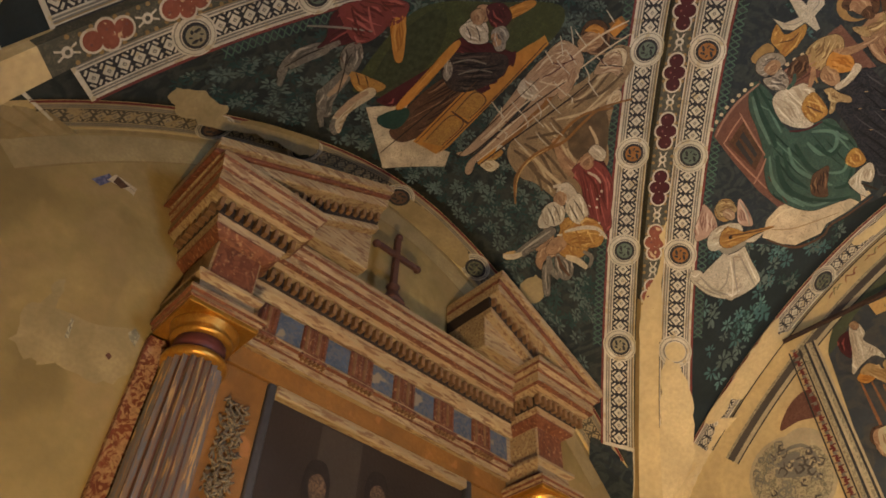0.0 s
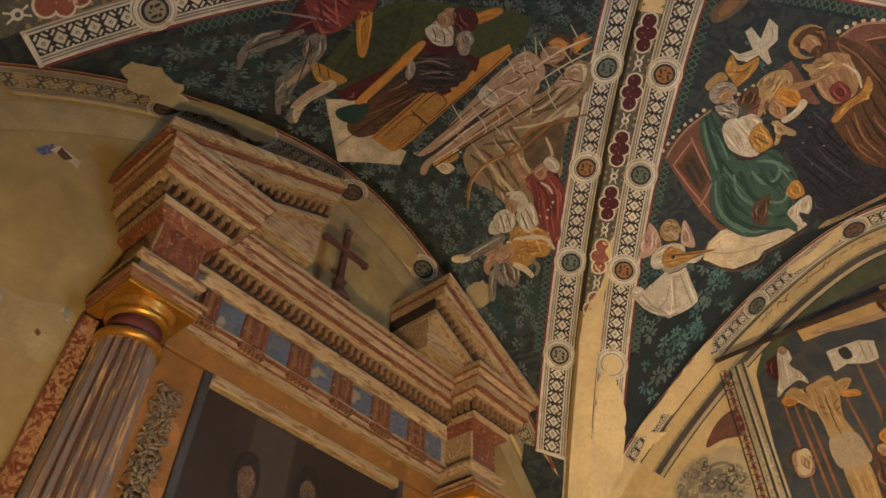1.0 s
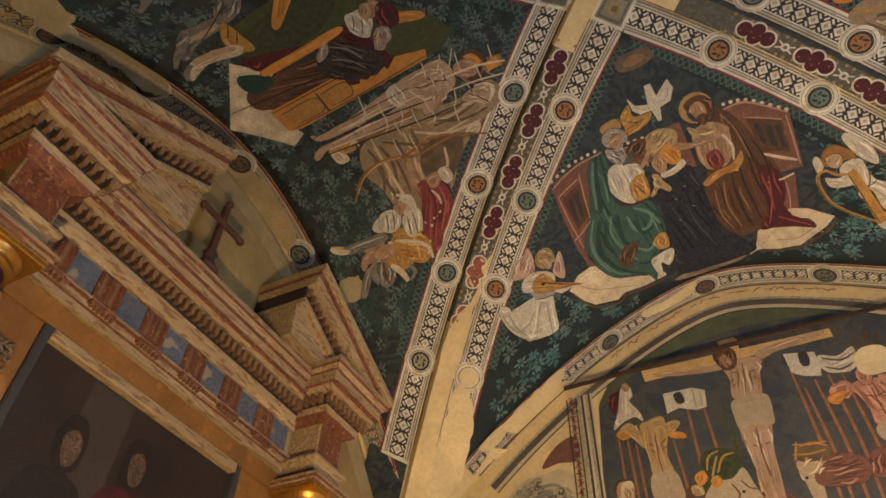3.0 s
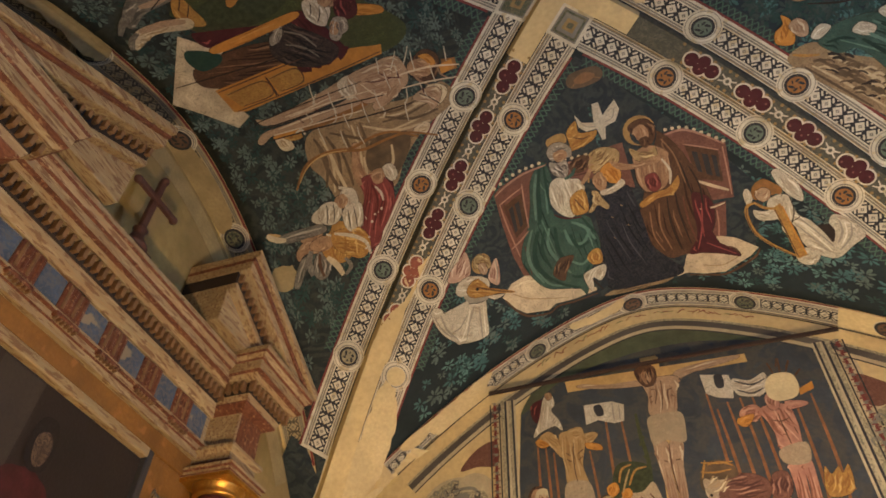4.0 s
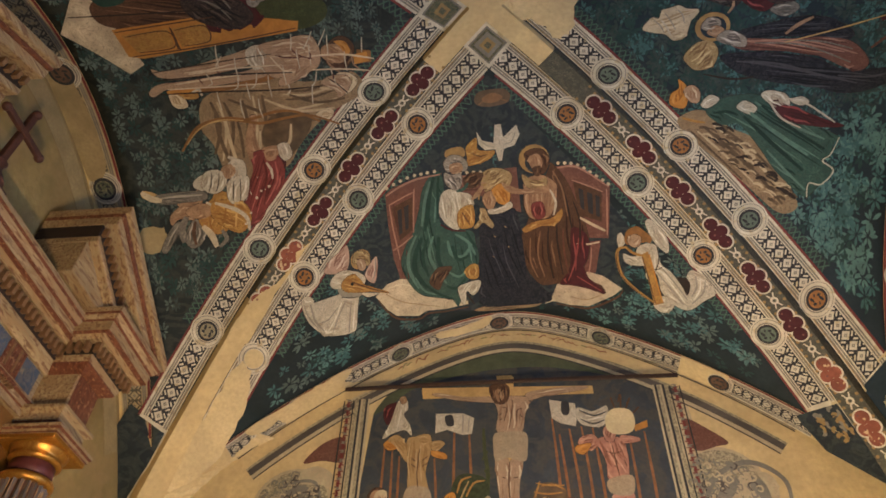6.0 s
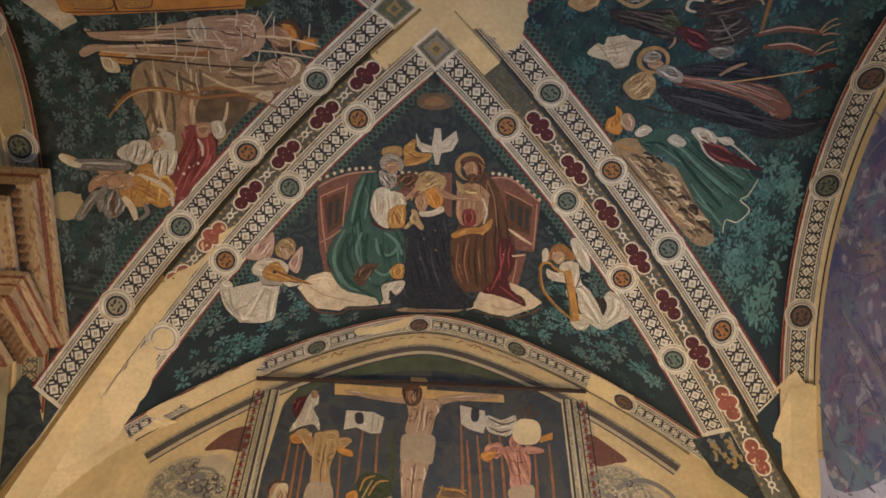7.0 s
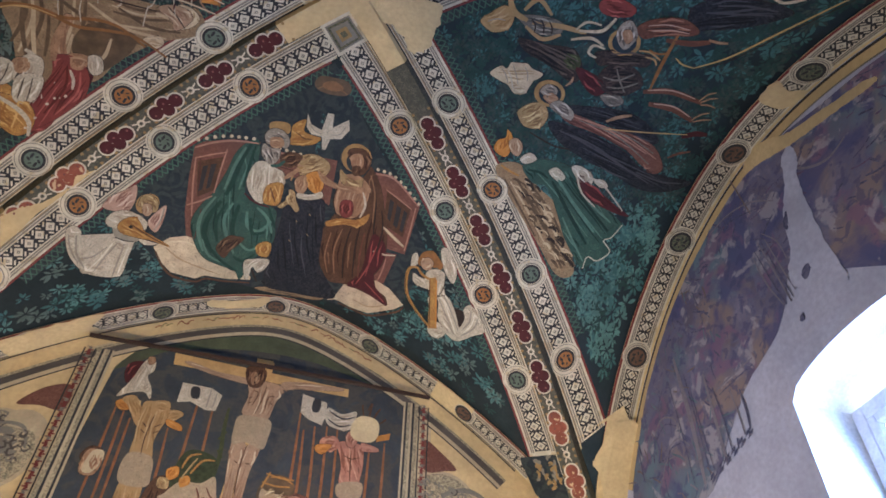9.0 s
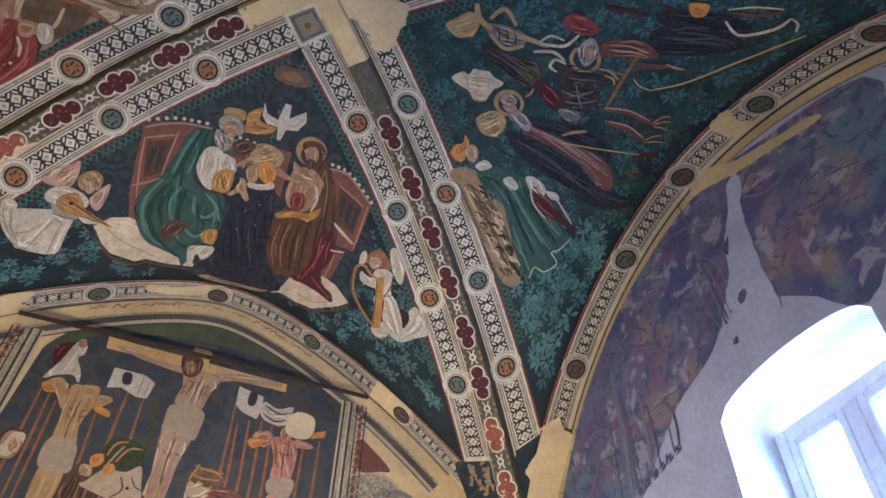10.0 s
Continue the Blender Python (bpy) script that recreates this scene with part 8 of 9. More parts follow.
p.blob([(-0.800, 4.116), (-0.688, 4.292), (-0.480, 4.417), (-0.253, 4.497), (-0.047, 4.538), (0.240, 4.539), (0.533, 4.479), (0.751, 4.382), (0.841, 4.290), (0.716, 4.314), (0.501, 4.366), (0.250, 4.414), (-0.031, 4.414), (-0.301, 4.372), (-0.556, 4.292), (-0.707, 4.168)], FRESCOGREEN, 3)
p.poly([(-0.515, 4.289), (0.512, 4.264), (0.514, 4.208), (-0.505, 4.210)], WOODTAN, 5)
p.poly([(-0.059, 4.359), (0.038, 4.361), (0.044, 4.307), (-0.052, 4.305)], WOODTAN, 6)
p.poly([(-0.019, 4.358), (0.048, 4.349), (-0.021, 3.239), (-0.083, 3.243)], WOODTAN, 4)
p.blob([(-0.416, 4.250), (-0.263, 4.216), (-0.070, 4.208), (-0.055, 4.168), (-0.265, 4.186), (-0.436, 4.229)], FLESHPALE, 5.6)
p.blob([(0.115, 4.219), (0.194, 4.245), (0.455, 4.263), (0.453, 4.236), (0.224, 4.200), (0.127, 4.173)], FLESHPALE, 5.6)
p.blob([(-0.071, 4.199), (0.021, 4.209), (0.129, 4.186), (0.100, 4.071), (0.067, 3.949), (-0.063, 3.969), (-0.055, 4.091)], FLESHPALE, 6)
p.blob([(-0.078, 3.801), (-0.003, 3.787), (-0.015, 3.646), (-0.013, 3.503), (-0.005, 3.237), (-0.059, 3.241), (-0.057, 3.472), (-0.073, 3.652)], FLESHPALE, 5.6)
p.blob([(0.003, 3.786), (0.073, 3.789), (0.047, 3.640), (0.038, 3.498), (0.013, 3.236), (-0.021, 3.239), (-0.008, 3.468), (-0.011, 3.646)], FLESHPALE, 5.8)
p.blob([(-0.100, 4.281), (-0.028, 4.308), (0.016, 4.265), (0.002, 4.176), (-0.050, 4.152), (-0.089, 4.201)], BROWN, 6.5)
p.blob([(-0.065, 4.253), (-0.019, 4.251), (-0.019, 4.192), (-0.051, 4.170), (-0.066, 4.207)], FLESH, 7)
p.blob([(-0.079, 3.954), (0.009, 3.968), (0.100, 3.953), (0.102, 3.844), (0.082, 3.776), (-0.012, 3.802), (-0.077, 3.781), (-0.089, 3.866)], LOIN, 7)
p.stroke([(-0.033, 4.132), (-0.005, 4.117), (-0.023, 4.033)], 0.006, BROWN, 7.6)
p.stroke([(0.087, 4.116), (0.055, 4.103), (0.052, 4.024)], 0.006, BROWN, 7.6)
p.stroke([(-0.031, 4.088), (-0.051, 4.077)], 0.005, BROWN, 7.6)
p.stroke([(-0.031, 4.053), (-0.051, 4.043)], 0.005, BROWN, 7.6)
p.stroke([(0.070, 4.075), (0.086, 4.060)], 0.005, BROWN, 7.6)
p.stroke([(0.032, 4.179), (0.025, 4.092), (0.004, 3.988)], 0.006, BROWN, 7.6)
p.stroke([(-0.001, 3.777), (-0.011, 3.646), (-0.004, 3.502)], 0.007, BROWN, 7.6)
p.stroke([(-0.044, 3.686), (-0.025, 3.675)], 0.006, BROWN, 7.6)
p.stroke([(0.015, 3.680), (0.041, 3.682)], 0.006, BROWN, 7.6)
p.blob([(-0.697, 3.938), (-0.640, 3.969), (-0.585, 3.901), (-0.556, 3.807), (-0.587, 3.800), (-0.647, 3.891)], FLESHGOLD, 5.5)
p.blob([(-0.460, 3.907), (-0.395, 3.924), (-0.367, 3.897), (-0.436, 3.840)], FLESHGOLD, 5.5)
p.blob([(-0.584, 3.933), (-0.533, 3.953), (-0.446, 3.930), (-0.442, 3.860), (-0.469, 3.729), (-0.453, 3.611), (-0.556, 3.621), (-0.568, 3.720), (-0.575, 3.839)], FLESHGOLD, 6)
p.blob([(-0.533, 3.953), (-0.458, 3.965), (-0.447, 3.910), (-0.515, 3.897)], FLESHGOLD, 6.5)
p.blob([(-0.722, 3.912), (-0.678, 3.940), (-0.638, 3.886), (-0.690, 3.871)], ORANGE, 5)
p.blob([(-0.439, 3.860), (-0.364, 3.840), (-0.355, 3.803), (-0.430, 3.823)], ORANGE, 7)
p.blob([(-0.570, 3.633), (-0.454, 3.633), (-0.427, 3.540), (-0.438, 3.470), (-0.571, 3.481)], LOIN, 7)
p.blob([(-0.560, 3.480), (-0.502, 3.476), (-0.510, 3.274), (-0.555, 3.277)], FLESHGOLD, 5.5)
p.blob([(-0.499, 3.475), (-0.448, 3.471), (-0.461, 3.271), (-0.504, 3.274)], FLESHGOLD, 5.6)
p.stroke([(-0.508, 3.872), (-0.517, 3.734), (-0.508, 3.639)], 0.006, BROWN, 7.6)
p.stroke([(-0.556, 3.817), (-0.529, 3.794)], 0.005, BROWN, 7.6)
p.stroke([(-0.553, 3.777), (-0.527, 3.758)], 0.005, BROWN, 7.6)
p.stroke([(-0.455, 3.826), (-0.489, 3.800)], 0.005, BROWN, 7.6)
p.stroke([(-0.461, 3.783), (-0.490, 3.762)], 0.005, BROWN, 7.6)
p.blob([(-0.722, 4.171), (-0.643, 4.188), (-0.650, 4.110), (-0.701, 4.036), (-0.736, 4.097)], MAROON, 5)
p.blob([(-0.653, 4.200), (-0.605, 4.215), (-0.591, 4.141), (-0.615, 4.104), (-0.571, 4.025), (-0.561, 3.960), (-0.602, 3.998), (-0.674, 3.977), (-0.731, 3.946), (-0.689, 4.060)], WHITECLOTH, 6)
p.blob([(-0.645, 4.220), (-0.613, 4.230), (-0.602, 4.192), (-0.630, 4.177)], FLESH, 7)
p.poly([(-0.423, 4.102), (-0.260, 4.099), (-0.196, 4.065), (-0.209, 3.961), (-0.264, 3.955), (-0.354, 3.991), (-0.422, 3.973)], WHITECLOTH, 6)
p.blob([(-0.367, 4.082), (-0.325, 4.086), (-0.315, 4.020), (-0.356, 4.020)], DARK, 7)
p.stroke([(-0.261, 4.091), (-0.263, 3.967)], 0.007, SHADECLOTH, 7)
p.stroke([(-0.225, 4.069), (-0.230, 3.972)], 0.007, SHADECLOTH, 7)
p.poly([(0.247, 4.174), (0.395, 4.141), (0.402, 4.063), (0.384, 3.989), (0.301, 4.012), (0.253, 4.048)], WHITECLOTH, 6)
p.blob([(0.318, 4.152), (0.360, 4.146), (0.354, 4.071), (0.315, 4.074)], DARK, 7)
p.blob([(0.408, 4.113), (0.491, 4.085), (0.579, 4.117), (0.544, 3.990), (0.437, 3.991), (0.397, 4.038)], WHITECLOTH, 6)
p.stroke([(0.415, 4.095), (0.493, 4.055), (0.569, 4.079)], 0.010, DARK, 7)
p.stroke([(0.414, 4.036), (0.482, 4.002), (0.548, 4.023)], 0.009, DARK, 7)
p.blob([(0.561, 4.044), (0.612, 4.095), (0.700, 4.083), (0.720, 4.009), (0.689, 3.939), (0.603, 3.926), (0.555, 3.962)], PALEDISC, 9)
p.stroke([(0.651, 4.081), (0.665, 4.193), (0.644, 4.141)], 0.012, BROWN, 6)
p.stroke([(0.622, 4.085), (0.607, 4.174), (0.611, 4.134)], 0.010, BROWN, 6)
p.stroke([(0.673, 4.078), (0.717, 4.168), (0.689, 4.124)], 0.010, BROWN, 6)
p.stroke([(0.711, 4.057), (0.757, 4.104), (0.732, 4.075)], 0.010, BROWN, 6)
p.poly([(0.709, 3.982), (0.789, 4.017), (0.785, 3.972), (0.710, 3.945)], ORANGE, 6)
p.blob([(0.535, 3.964), (0.578, 3.990), (0.601, 3.942), (0.581, 3.884), (0.540, 3.893)], FLESHPINK, 7)
p.blob([(0.481, 3.890), (0.541, 3.917), (0.632, 3.898), (0.647, 3.783), (0.637, 3.690), (0.644, 3.638), (0.531, 3.650), (0.525, 3.755), (0.506, 3.834)], FLESHPINK, 6)
p.blob([(0.405, 3.917), (0.477, 3.933), (0.499, 3.878), (0.449, 3.832), (0.388, 3.867)], FLESHPINK, 5.5)
p.blob([(0.377, 3.864), (0.458, 3.875), (0.411, 3.810), (0.367, 3.830)], ORANGE, 7)
p.blob([(0.627, 3.923), (0.718, 3.908), (0.722, 3.883), (0.636, 3.874)], FLESHPINK, 5.5)
p.blob([(0.522, 3.655), (0.650, 3.678), (0.645, 3.581), (0.590, 3.562), (0.522, 3.583)], LOIN, 7)
p.blob([(0.537, 3.578), (0.591, 3.569), (0.591, 3.465), (0.553, 3.197), (0.507, 3.200), (0.532, 3.454)], FLESHPINK, 5.5)
p.blob([(0.595, 3.569), (0.642, 3.581), (0.639, 3.461), (0.607, 3.193), (0.565, 3.196), (0.596, 3.448)], FLESHPINK, 5.6)
p.stroke([(0.571, 3.860), (0.575, 3.772), (0.583, 3.678)], 0.007, BROWN, 7.6)
p.stroke([(0.530, 3.825), (0.576, 3.810), (0.621, 3.825)], 0.006, BROWN, 7.6)
p.stroke([(0.559, 3.736), (0.582, 3.730)], 0.005, BROWN, 7.6)
p.stroke([(0.623, 3.767), (0.630, 3.728)], 0.005, BROWN, 7.6)
p.stroke([(-0.712, 3.894), (-0.713, 3.621), (-0.716, 3.289)], 0.014, POLE, 4)
p.stroke([(-0.666, 3.869), (-0.659, 3.597), (-0.656, 3.285)], 0.014, POLE, 4)
p.stroke([(-0.623, 3.834), (-0.619, 3.593), (-0.616, 3.282)], 0.014, POLE, 4)
p.stroke([(-0.423, 3.812), (-0.407, 3.568), (-0.400, 3.266)], 0.014, POLE, 4)
p.stroke([(-0.311, 4.079), (-0.313, 3.560), (-0.316, 3.260)], 0.016, POLE, 4)
p.stroke([(-0.226, 3.973), (-0.211, 3.551), (-0.208, 3.252)], 0.016, POLE, 4)
p.stroke([(0.254, 4.052), (0.264, 3.619), (0.252, 3.219)], 0.016, POLE, 4)
p.stroke([(0.288, 3.943), (0.306, 3.579), (0.297, 3.215)], 0.016, POLE, 4)
p.stroke([(0.347, 3.977), (0.369, 3.573), (0.356, 3.211)], 0.016, POLE, 4)
p.stroke([(0.416, 3.989), (0.432, 3.567), (0.414, 3.207)], 0.016, POLE, 4)
p.stroke([(0.478, 3.982), (0.495, 3.526), (0.473, 3.203)], 0.016, POLE, 4)
p.stroke([(0.674, 3.907), (0.671, 3.544), (0.644, 3.190)], 0.016, POLE, 4)
p.stroke([(0.761, 3.947), (0.759, 3.552), (0.729, 3.184)], 0.016, POLE, 4)
p.stroke([(-0.142, 3.995), (-0.138, 3.851), (-0.124, 3.657), (-0.161, 3.249)], 0.022, OLIVE, 5)
p.stroke([(-0.121, 3.849), (-0.153, 3.793)], 0.014, OLIVE, 5)
p.stroke([(-0.142, 3.734), (-0.111, 3.693)], 0.014, OLIVE, 5)
p.blob([(-0.327, 3.603), (-0.303, 3.684), (-0.248, 3.715), (-0.146, 3.689), (-0.116, 3.619), (-0.138, 3.531), (-0.218, 3.486), (-0.334, 3.496)], OLIVEDARK, 5)
p.stroke([(-0.292, 3.600), (-0.269, 3.671), (-0.215, 3.694)], 0.012, GOLD, 6.5)
p.stroke([(-0.243, 3.577), (-0.201, 3.655), (-0.140, 3.668)], 0.012, GOLD, 6.5)
p.stroke([(-0.280, 3.544), (-0.253, 3.614), (-0.228, 3.667)], 0.010, OCHRE, 6.5)
p.blob([(0.107, 3.509), (0.142, 3.631), (0.220, 3.650), (0.288, 3.616), (0.283, 3.546), (0.208, 3.483)], ROCKDARK, 5)
p.stroke([(0.133, 3.646), (0.217, 3.631), (0.286, 3.631)], 0.010, GOLD, 6.5)
p.stroke([(0.122, 3.596), (0.192, 3.583), (0.269, 3.590)], 0.010, GOLD, 6.5)
p.stroke([(0.155, 3.657), (0.123, 3.561)], 0.010, GOLD, 6.5)
p.blob([(0.136, 3.538), (0.208, 3.579), (0.269, 3.554), (0.234, 3.498), (0.154, 3.453), (0.122, 3.473)], PALE, 6)
p.blob([(0.195, 3.501), (0.286, 3.559), (0.379, 3.543), (0.428, 3.487), (0.381, 3.400), (0.196, 3.416)], PINKSTONE, 6)
p.blob([(0.447, 3.530), (0.514, 3.541), (0.527, 3.471), (0.491, 3.407), (0.423, 3.422)], PINKSTONE, 6)
p.blob([(0.689, 3.535), (0.709, 3.495), (0.749, 3.529), (0.758, 3.494), (0.796, 3.532), (0.773, 3.399), (0.661, 3.393)], GOLD, 6)
p.blob([(-0.766, 3.603), (-0.720, 3.629), (-0.674, 3.580), (-0.692, 3.492), (-0.762, 3.498)], FLESH, 6)
p.blob([(-0.784, 3.590), (-0.749, 3.643), (-0.691, 3.630), (-0.681, 3.595), (-0.738, 3.604), (-0.762, 3.552)], BROWN, 5.5)
p.blob([(-0.419, 3.503), (-0.331, 3.549), (-0.249, 3.506), (-0.240, 3.254), (-0.432, 3.268)], BROWN, 5)
p.blob([(-0.146, 3.378), (-0.058, 3.438), (0.065, 3.394), (0.071, 3.232), (-0.161, 3.249)], RUST, 5)
p.poly([(-0.947, 4.232), (-0.858, 4.287), (-0.895, 2.540), (-0.982, 2.534)], FRAMEPALE, 2)
p.poly([(0.921, 4.232), (1.034, 4.195), (1.081, 2.662), (0.988, 2.656)], FRAMEPALE, 2)
p.blob([(0.998, 4.019), (1.114, 3.947), (1.201, 3.861), (1.128, 3.839), (1.037, 3.815), (0.992, 3.855)], PINKSTONE, 3)
p.blob([(-0.959, 3.963), (-0.952, 3.814), (-1.071, 3.818), (-1.177, 3.809), (-1.078, 3.930)], PINKSTONE, 3)
p.stroke([(0.964, 3.432), (1.047, 3.611), (1.148, 3.705), (1.265, 3.740), (1.360, 3.707), (1.432, 3.624), (1.427, 3.504)], 0.03, GREYLINE, 3)
p.stroke([(0.984, 3.430), (1.064, 3.588), (1.151, 3.668), (1.253, 3.697), (1.338, 3.666), (1.390, 3.593)], 0.016, FRAMEPALE, 3.4)
p.blob([(1.007, 3.428), (1.065, 3.557), (1.149, 3.636), (1.243, 3.662), (1.328, 3.624), (1.371, 3.543), (1.342, 3.397)], GREYLINE, 3.2)
p.blob([(1.193, 3.649), (1.249, 3.686), (1.262, 3.638), (1.244, 3.598), (1.275, 3.546), (1.286, 3.468), (1.228, 3.360), (1.034, 3.377), (1.103, 3.502), (1.168, 3.578)], FRAMEPALE, 4)
p.blob([(1.023, 3.476), (1.077, 3.539), (1.103, 3.519), (1.067, 3.422), (0.992, 3.380)], FRAMEPALE, 4)
p.blob([(1.301, 3.670), (1.348, 3.676), (1.385, 3.618), (1.366, 3.510), (1.336, 3.530), (1.328, 3.600)], FRAMEPALE, 4)
p.stroke([(1.178, 3.580), (1.189, 3.527), (1.112, 3.435)], 0.010, GREYPAINT, 5)
p.stroke([(1.229, 3.558), (1.222, 3.490), (1.252, 3.422)], 0.010, GREYPAINT, 5)
p.stroke([(1.198, 3.527), (1.168, 3.462), (1.171, 3.397)], 0.010, GREYPAINT, 5)
p.stroke([(1.211, 3.647), (1.243, 3.635)], 0.008, GREYPAINT, 5)
p.stroke([(1.095, 3.469), (1.146, 3.448)], 0.010, GREYPAINT, 5)
p.blob([(-1.180, 3.753), (-1.087, 3.784), (-0.998, 3.735), (-0.986, 3.654), (-1.061, 3.672), (-1.175, 3.683)], FRAMEPALE, 3)
p.stroke([(-1.249, 3.670), (-1.157, 3.696), (-1.080, 3.674), (-1.036, 3.557)], 0.02, GREYLINE, 4)
p.blob([(-1.277, 3.578), (-1.210, 3.657), (-1.136, 3.668), (-1.086, 3.599), (-1.088, 3.525)], GREYLINE, 3.5)
p.stroke([(-1.221, 3.574), (-1.170, 3.625), (-1.123, 3.602)], 0.012, FRAMEPALE, 5)
p.blob([(-0.340, 3.454), (-0.278, 3.529), (-0.182, 3.535), (-0.120, 3.580), (-0.091, 3.489), (-0.067, 3.391), (-0.100, 3.365), (-0.349, 3.421)], LOIN, 6.2)
p.stroke([(-0.195, 3.508), (-0.170, 3.444), (-0.215, 3.391)], 0.010, RUST, 7.4)
p.stroke([(-0.147, 3.518), (-0.117, 3.472), (-0.076, 3.456)], 0.008, RUST, 7.4)
p.disc(-0.148, 3.456, 0.008, OUTLINE, 7.4)
p.blob([(-0.361, 3.579), (-0.312, 3.605), (-0.298, 3.555), (-0.342, 3.526)], ORANGE, 6.4)
p.blob([(-0.288, 3.543), (-0.249, 3.564), (-0.233, 3.524), (-0.273, 3.497)], ORANGE, 6.4)
p.blob([(-0.387, 3.531), (-0.340, 3.531), (-0.332, 3.481), (-0.381, 3.481)], OCHRE, 6.3)
p.blob([(0.124, 3.553), (0.209, 3.567), (0.205, 3.445), (0.195, 3.342), (0.150, 3.341), (0.134, 3.448)], LOIN, 6.2)
p.disc(0.145, 3.466, 0.008, OUTLINE, 7.4)
p.blob([(0.134, 3.611), (0.201, 3.635), (0.270, 3.619), (0.294, 3.553), (0.204, 3.541), (0.136, 3.559)], ROCKDARK, 6.3)
p.stroke([(0.161, 3.628), (0.226, 3.635), (0.283, 3.607)], 0.010, GOLD, 7.2)
p.blob([(-0.737, 3.614), (-0.684, 3.624), (-0.675, 3.568), (-0.707, 3.501), (-0.752, 3.511)], FRAMEPALE, 6.4)
rnd = random.Random(31)
for cx, cz in ((-1.201, 3.548), (1.114, 3.612)):
    p.disc(cx, cz, 0.225, FRAMEPALE, 2.6, 28)
    p.disc(cx, cz, 0.205, GREYPAINT, 3.0, 28)
    for i in range(70):
        q, r = rnd.uniform(0, 6.28), 0.175 * rnd.random() ** 0.6
        x, z, t, h = cx + r * math.cos(q), cz + r * math.sin(q), rnd.uniform(0, 6.28), rnd.uniform(0.015, 0.035)
        p.stroke([(x, z), (x + h * math.cos(t), z + h * math.sin(t)), (x + 1.5 * h * math.cos(t + 0.9), z + 1.5 * h * math.sin(t + 0.9)), (x + h * math.cos(t + 1.8), z + h * math.sin(t + 1.8))], rnd.uniform(0.006, 0.013), rnd.choice((GREYLINE, GREYLINE, FRAMEPALE, MOULDGREY)), 5.4)
frame_ornament(p)
p.done("mural_panel", wall_north, "painted panel with plain pale shapes on blue ground")
p = Paint(on_east, 0.2)
p.blob([(1.643, 3.529), (1.414, 3.992), (1.101, 4.291), (0.697, 4.513), (0.118, 4.645), (-0.429, 4.530), (-0.927, 4.232), (-0.525, 3.499), (-0.249, 3.687), (-0.063, 3.833), (0.063, 3.993), (0.184, 3.860), (0.308, 3.762), (0.553, 3.678), (0.767, 3.534), (1.045, 3.358)], FADED, 2, 0.004, 459)
p.blob([(-0.001, 4.223), (-0.085, 4.376), (-0.128, 4.498), (-0.201, 4.523), (-0.196, 4.400), (-0.158, 4.339), (-0.137, 4.130), (-0.132, 3.940), (-0.139, 3.711), (-0.022, 3.788), (0.094, 3.874), (0.095, 3.982), (0.045, 4.045)], LIME, 3.6, 0.004, 5, 9)
p.stroke([(-0.143, 4.417), (-0.220, 4.320), (-0.323, 4.258), (-0.434, 4.269)], 0.014, FADEDGREY, 3.1)
p.stroke([(0.189, 4.245), (0.167, 4.042), (0.147, 3.839)], 0.010, FADEDGREY, 3.1)
p.stroke([(0.145, 4.225), (0.126, 4.043), (0.103, 3.871)], 0.008, FADEDGREY, 3.1)
p.stroke([(0.249, 4.203), (0.231, 4.006), (0.190, 3.856)], 0.008, FADEDGREY, 3.1)
p.stroke([(0.149, 4.268), (0.088, 4.155), (0.077, 4.036)], 0.007, FADEDGREY, 3.1)
p.stroke([(0.169, 4.228), (0.149, 4.026), (0.128, 3.848)], 0.006, FADEDBLUE, 3.3)
p.stroke([(0.225, 4.220), (0.202, 4.017), (0.175, 3.845)], 0.006, FADEDBLUE, 3.3)
p.stroke([(0.447, 4.565), (0.298, 4.554), (0.135, 4.478), (0.009, 4.351)], 0.010, FADEDGREY, 3.1)
p.stroke([(0.425, 4.509), (0.271, 4.493), (0.116, 4.409)], 0.007, FADEDBLUE, 3.3)
p.stroke([(0.202, 4.822), (0.174, 4.561), (0.158, 4.417)], 0.008, FADEDBROWN, 3.3)
p.stroke([(1.003, 4.147), (0.992, 3.754), (1.009, 3.421)], 0.032, FADEDGREY, 3.1)
p.stroke([(0.814, 3.917), (0.820, 3.598), (0.824, 3.425)], 0.020, FADEDGREY, 3.1)
p.stroke([(1.097, 4.058), (1.085, 3.706), (1.086, 3.456)], 0.007, FADEDBLUE, 3.3)
p.stroke([(0.955, 4.005), (0.952, 3.668), (0.956, 3.397)], 0.007, FADEDBLUE, 3.3)
p.stroke([(0.936, 3.889), (0.927, 3.593), (0.918, 3.441)], 0.006, FADEDBLUE, 3.3)
p.stroke([(0.775, 3.808), (0.764, 3.628), (0.769, 3.455)], 0.008, FADEDBLUE, 3.3)
p.stroke([(0.761, 3.777), (0.621, 3.779), (0.470, 3.769)], 0.010, FADEDGREY, 3.1)
p.stroke([(0.743, 3.747), (0.605, 3.747), (0.476, 3.741)], 0.007, FADEDBLUE, 3.3)
p.stroke([(0.669, 3.745), (0.661, 3.601), (0.660, 3.484)], 0.010, FADEDGREY, 3.1)
p.stroke([(0.607, 3.691), (0.607, 3.571), (0.619, 3.491)], 0.014, FADEDBLUE, 3.3)
p.stroke([(1.312, 3.859), (1.226, 3.900), (1.127, 3.845), (1.100, 3.747)], 0.010, FADEDGREY, 3.1)
p.stroke([(1.243, 3.723), (1.131, 3.730), (1.049, 3.649)], 0.008, FADEDGREY, 3.1)
p.stroke([(1.304, 3.821), (1.208, 3.855), (1.113, 3.794)], 0.007, FADEDBLUE, 3.3)
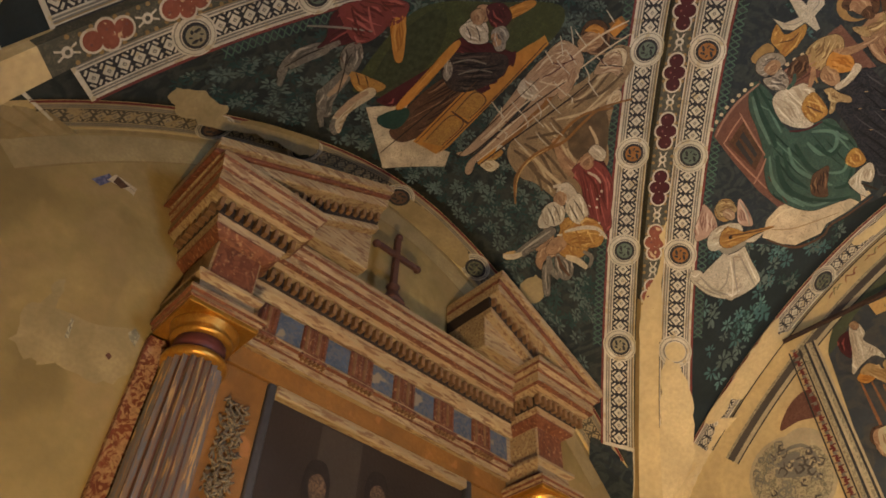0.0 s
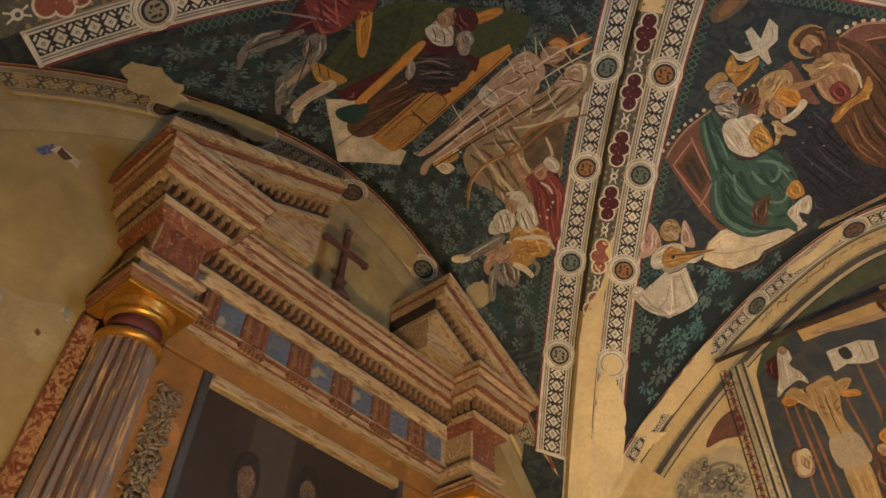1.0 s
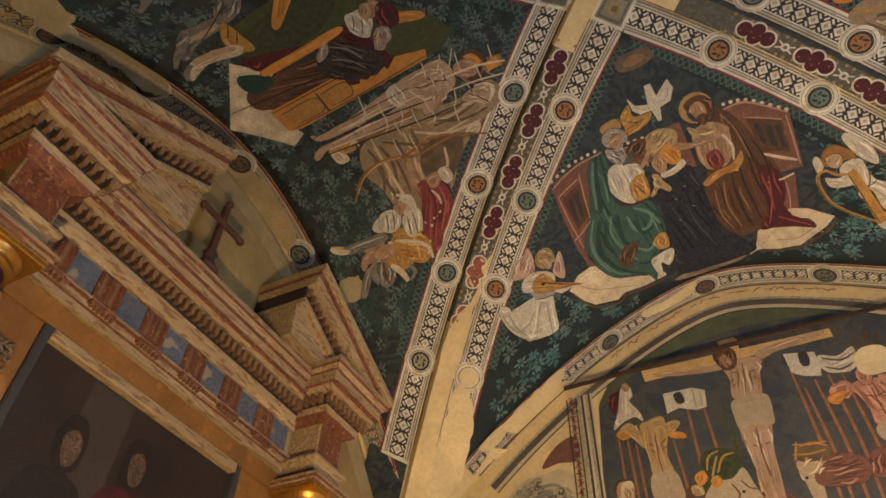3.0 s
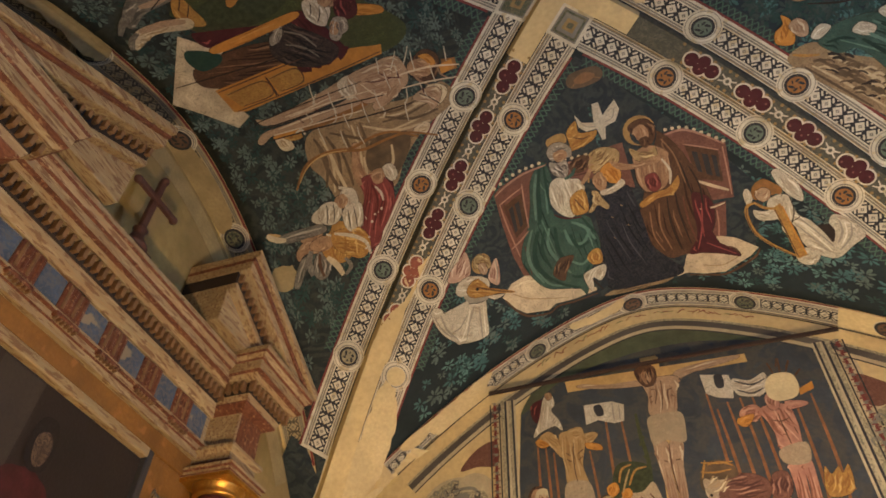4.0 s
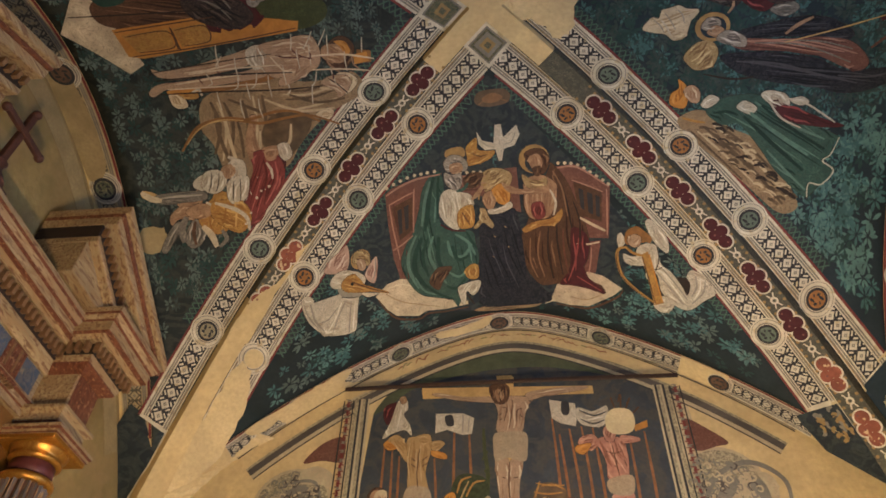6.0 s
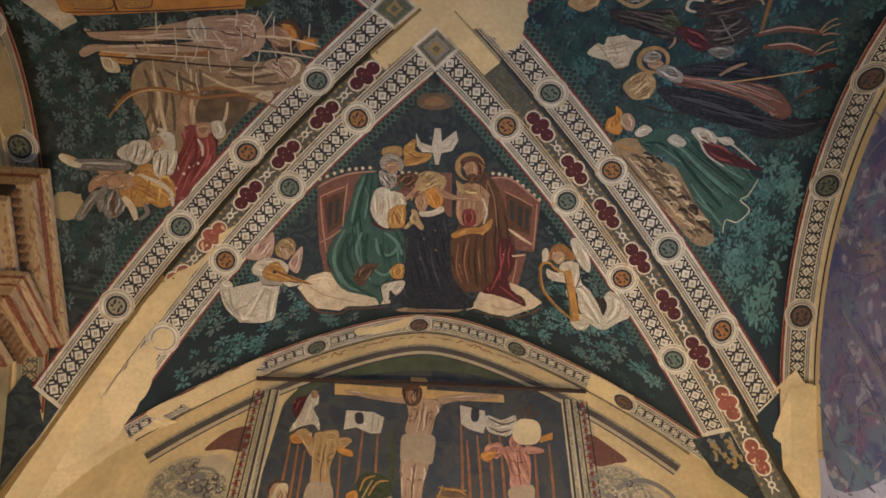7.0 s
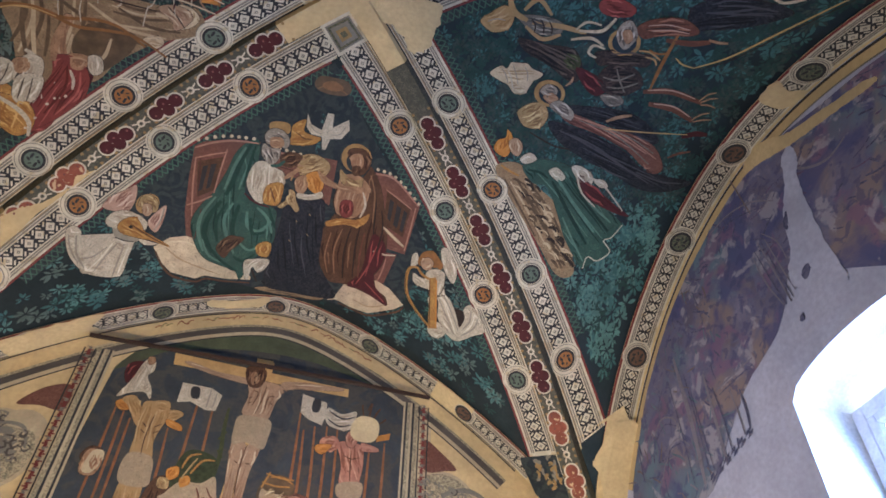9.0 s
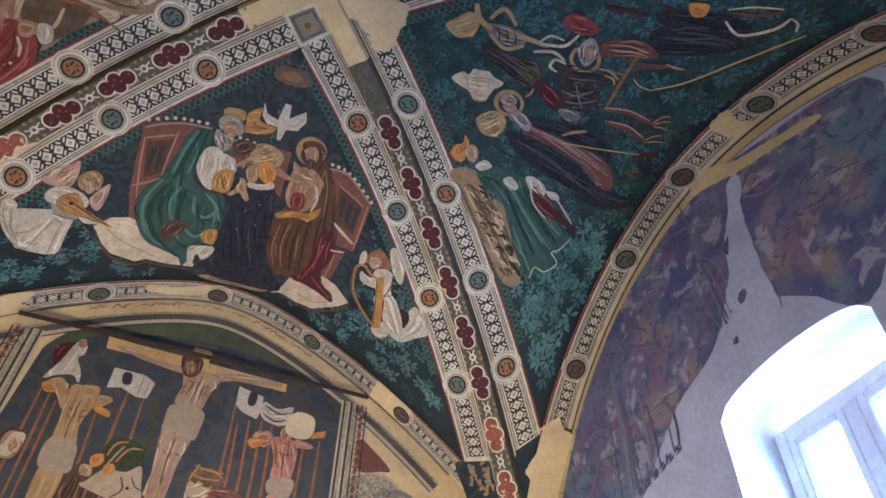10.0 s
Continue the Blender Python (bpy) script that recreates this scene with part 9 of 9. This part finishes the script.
p.stroke([(1.273, 3.609), (1.214, 3.708), (1.114, 3.696)], 0.008, FADEDBLUE, 3.3)
p.stroke([(1.330, 3.604), (1.268, 3.670), (1.178, 3.658)], 0.008, FADEDGREY, 3.1)
p.stroke([(1.235, 3.976), (1.196, 4.015), (1.159, 4.041)], 0.010, FADEDBLUE, 3.3)
p.blob([(0.043, 3.905), (-0.004, 3.927), (-0.011, 3.894), (0.029, 3.868)], FADEDBLUE, 4.0, 0.003, 15, 9)
p.blob([(0.016, 4.201), (-0.027, 4.237), (-0.004, 4.163), (0.015, 4.155)], FADEDBLUE, 4.0, 0.003, 16, 9)
p.blob([(0.139, 3.748), (0.119, 3.745), (0.123, 3.718), (0.143, 3.723)], FADEDBLUE, 4.0, 0.003, 17, 9)
p.blob([(0.029, 4.731), (-0.094, 4.691), (-0.216, 4.589), (-0.444, 4.482), (-0.644, 4.389), (-0.653, 4.342), (-0.435, 4.424), (-0.221, 4.504), (-0.027, 4.603), (0.092, 4.653)], BEIGE, 3.8, 0.003, 18, 9)
for i in range(12):
    for k in (0, 1):
        if (i + k) % 2:
            a, b = 0.989 + -0.0307 * i - 0.018 * k, 3.395 + 0.0057 * i + 0.022 * k
            p.poly([(a, b), (a + -0.0307, b + 0.0057), (a + -0.0307 - 0.018, b + 0.0057 + 0.022), (a - 0.018, b + 0.022)], FADEDBLUE, 3.5)
scatter_remains(p)
p.done("worn_mural", wall_east, "faded fresco remains with losses, blue-violet window glare tinted in")
p = Paint(on_west, 0.2)
p.poly([(-1.364, 3.758), (-1.321, 3.829), (-1.295, 3.811), (-1.326, 3.751)], FADEDBLUE, 3)
p.poly([(-1.316, 3.793), (-1.300, 3.841), (-1.209, 3.830), (-1.209, 3.790), (-1.231, 3.798)], PALE, 4)
p.poly([(-1.295, 3.798), (-1.291, 3.835), (-1.238, 3.819), (-1.259, 3.788)], BROWN, 5)
p.poly([(-1.023, 3.229), (-1.006, 3.259), (-0.981, 3.238), (-0.985, 3.192), (-1.008, 3.208)], GREYPAINT, 3)
p.poly([(-1.195, 3.112), (-1.204, 3.188), (-1.193, 3.183), (-1.183, 3.115)], GREYPAINT, 3)
p.blob([(-1.285, 3.084), (-1.299, 3.262), (-1.278, 3.301), (-1.251, 3.172)], STAIN, 3, 0.011, 473)
p.blob([(-1.324, 3.039), (-1.318, 3.178), (-1.161, 3.202), (-0.998, 3.248), (-0.937, 3.138), (-1.032, 3.023), (-1.175, 3.014), (-1.253, 2.994)], STAIN, 2, 0.011, 474)
p.poly([(-1.060, 3.114), (-1.055, 3.131), (-1.039, 3.121), (-1.044, 3.104)], RUST, 3)
p.done("bare_plaster", wall_west, "patched and scraped plaster with stains")


def painted_leaves(w, count, seed, big, pigments):
    """Rosettes of leaf strokes all over a web's dark ground."""
    rnd = random.Random(seed)
    p = Paint(on_vault, 0.5)
    made = 0
    while made < count:
        s, d = rnd.uniform(-1.75, 1.75), rnd.uniform(0.25, FACE[w] - 0.04)
        x, y = {"N": (s, d), "W": (-d, s), "E": (d, s)}[w]
        if abs(abs(y) - SLOPE * abs(x)) < 0.42 or cell_of(x, y) != w:
            continue
        made += 1
        size, turn, m = rnd.uniform(0.032, 0.055) * big, rnd.uniform(0, 6.28), rnd.choice(pigments if w != "E" or y > 0.5 else (LEAF_B, LEAF_DIM, LEAF_B, LEAF_A))
        fx0, fy0 = {"N": (1, 0.75), "W": (0.75, 1), "E": (0.75, 1)}[w]
        for k in range(rnd.randint(6, 8)):
            a = turn + k * 0.85 + rnd.uniform(-0.2, 0.2)
            ln = size * rnd.uniform(0.75, 1.15)
            ca, sa = math.cos(a), math.sin(a)
            pts = [(0.12, 0.0), (0.5, 0.16), (0.8, 0.13), (1.0, 0.0), (0.8, -0.13), (0.5, -0.16)]
            n0 = len(p.v)
            p.v += [on_vault(x + (q * ca - r * sa) * ln * fx0, y + (q * sa + r * ca) * ln * fy0, 0.0022) for q, r in pts]
            p.f.append(tuple(range(n0, n0 + 6)))
            p.k.append(p.slot(m))
    ob = p.done("painted_foliage", cells[w], "blue-green painted leaves")
    ob["kind"] = "stuff"


painted_leaves("N", 600, 3, 1.0, (LEAF_A, LEAF_B, LEAF_A, LEAF_C, LEAF_GREY))
painted_leaves("W", 850, 4, 0.95, (LEAF_GREY, LEAF_DIM, LEAF_GREY, LEAF_B))
painted_leaves("E", 1250, 5, 1.2, (LEAF_A, LEAF_A, LEAF_C, LEAF_C, LEAF_B))
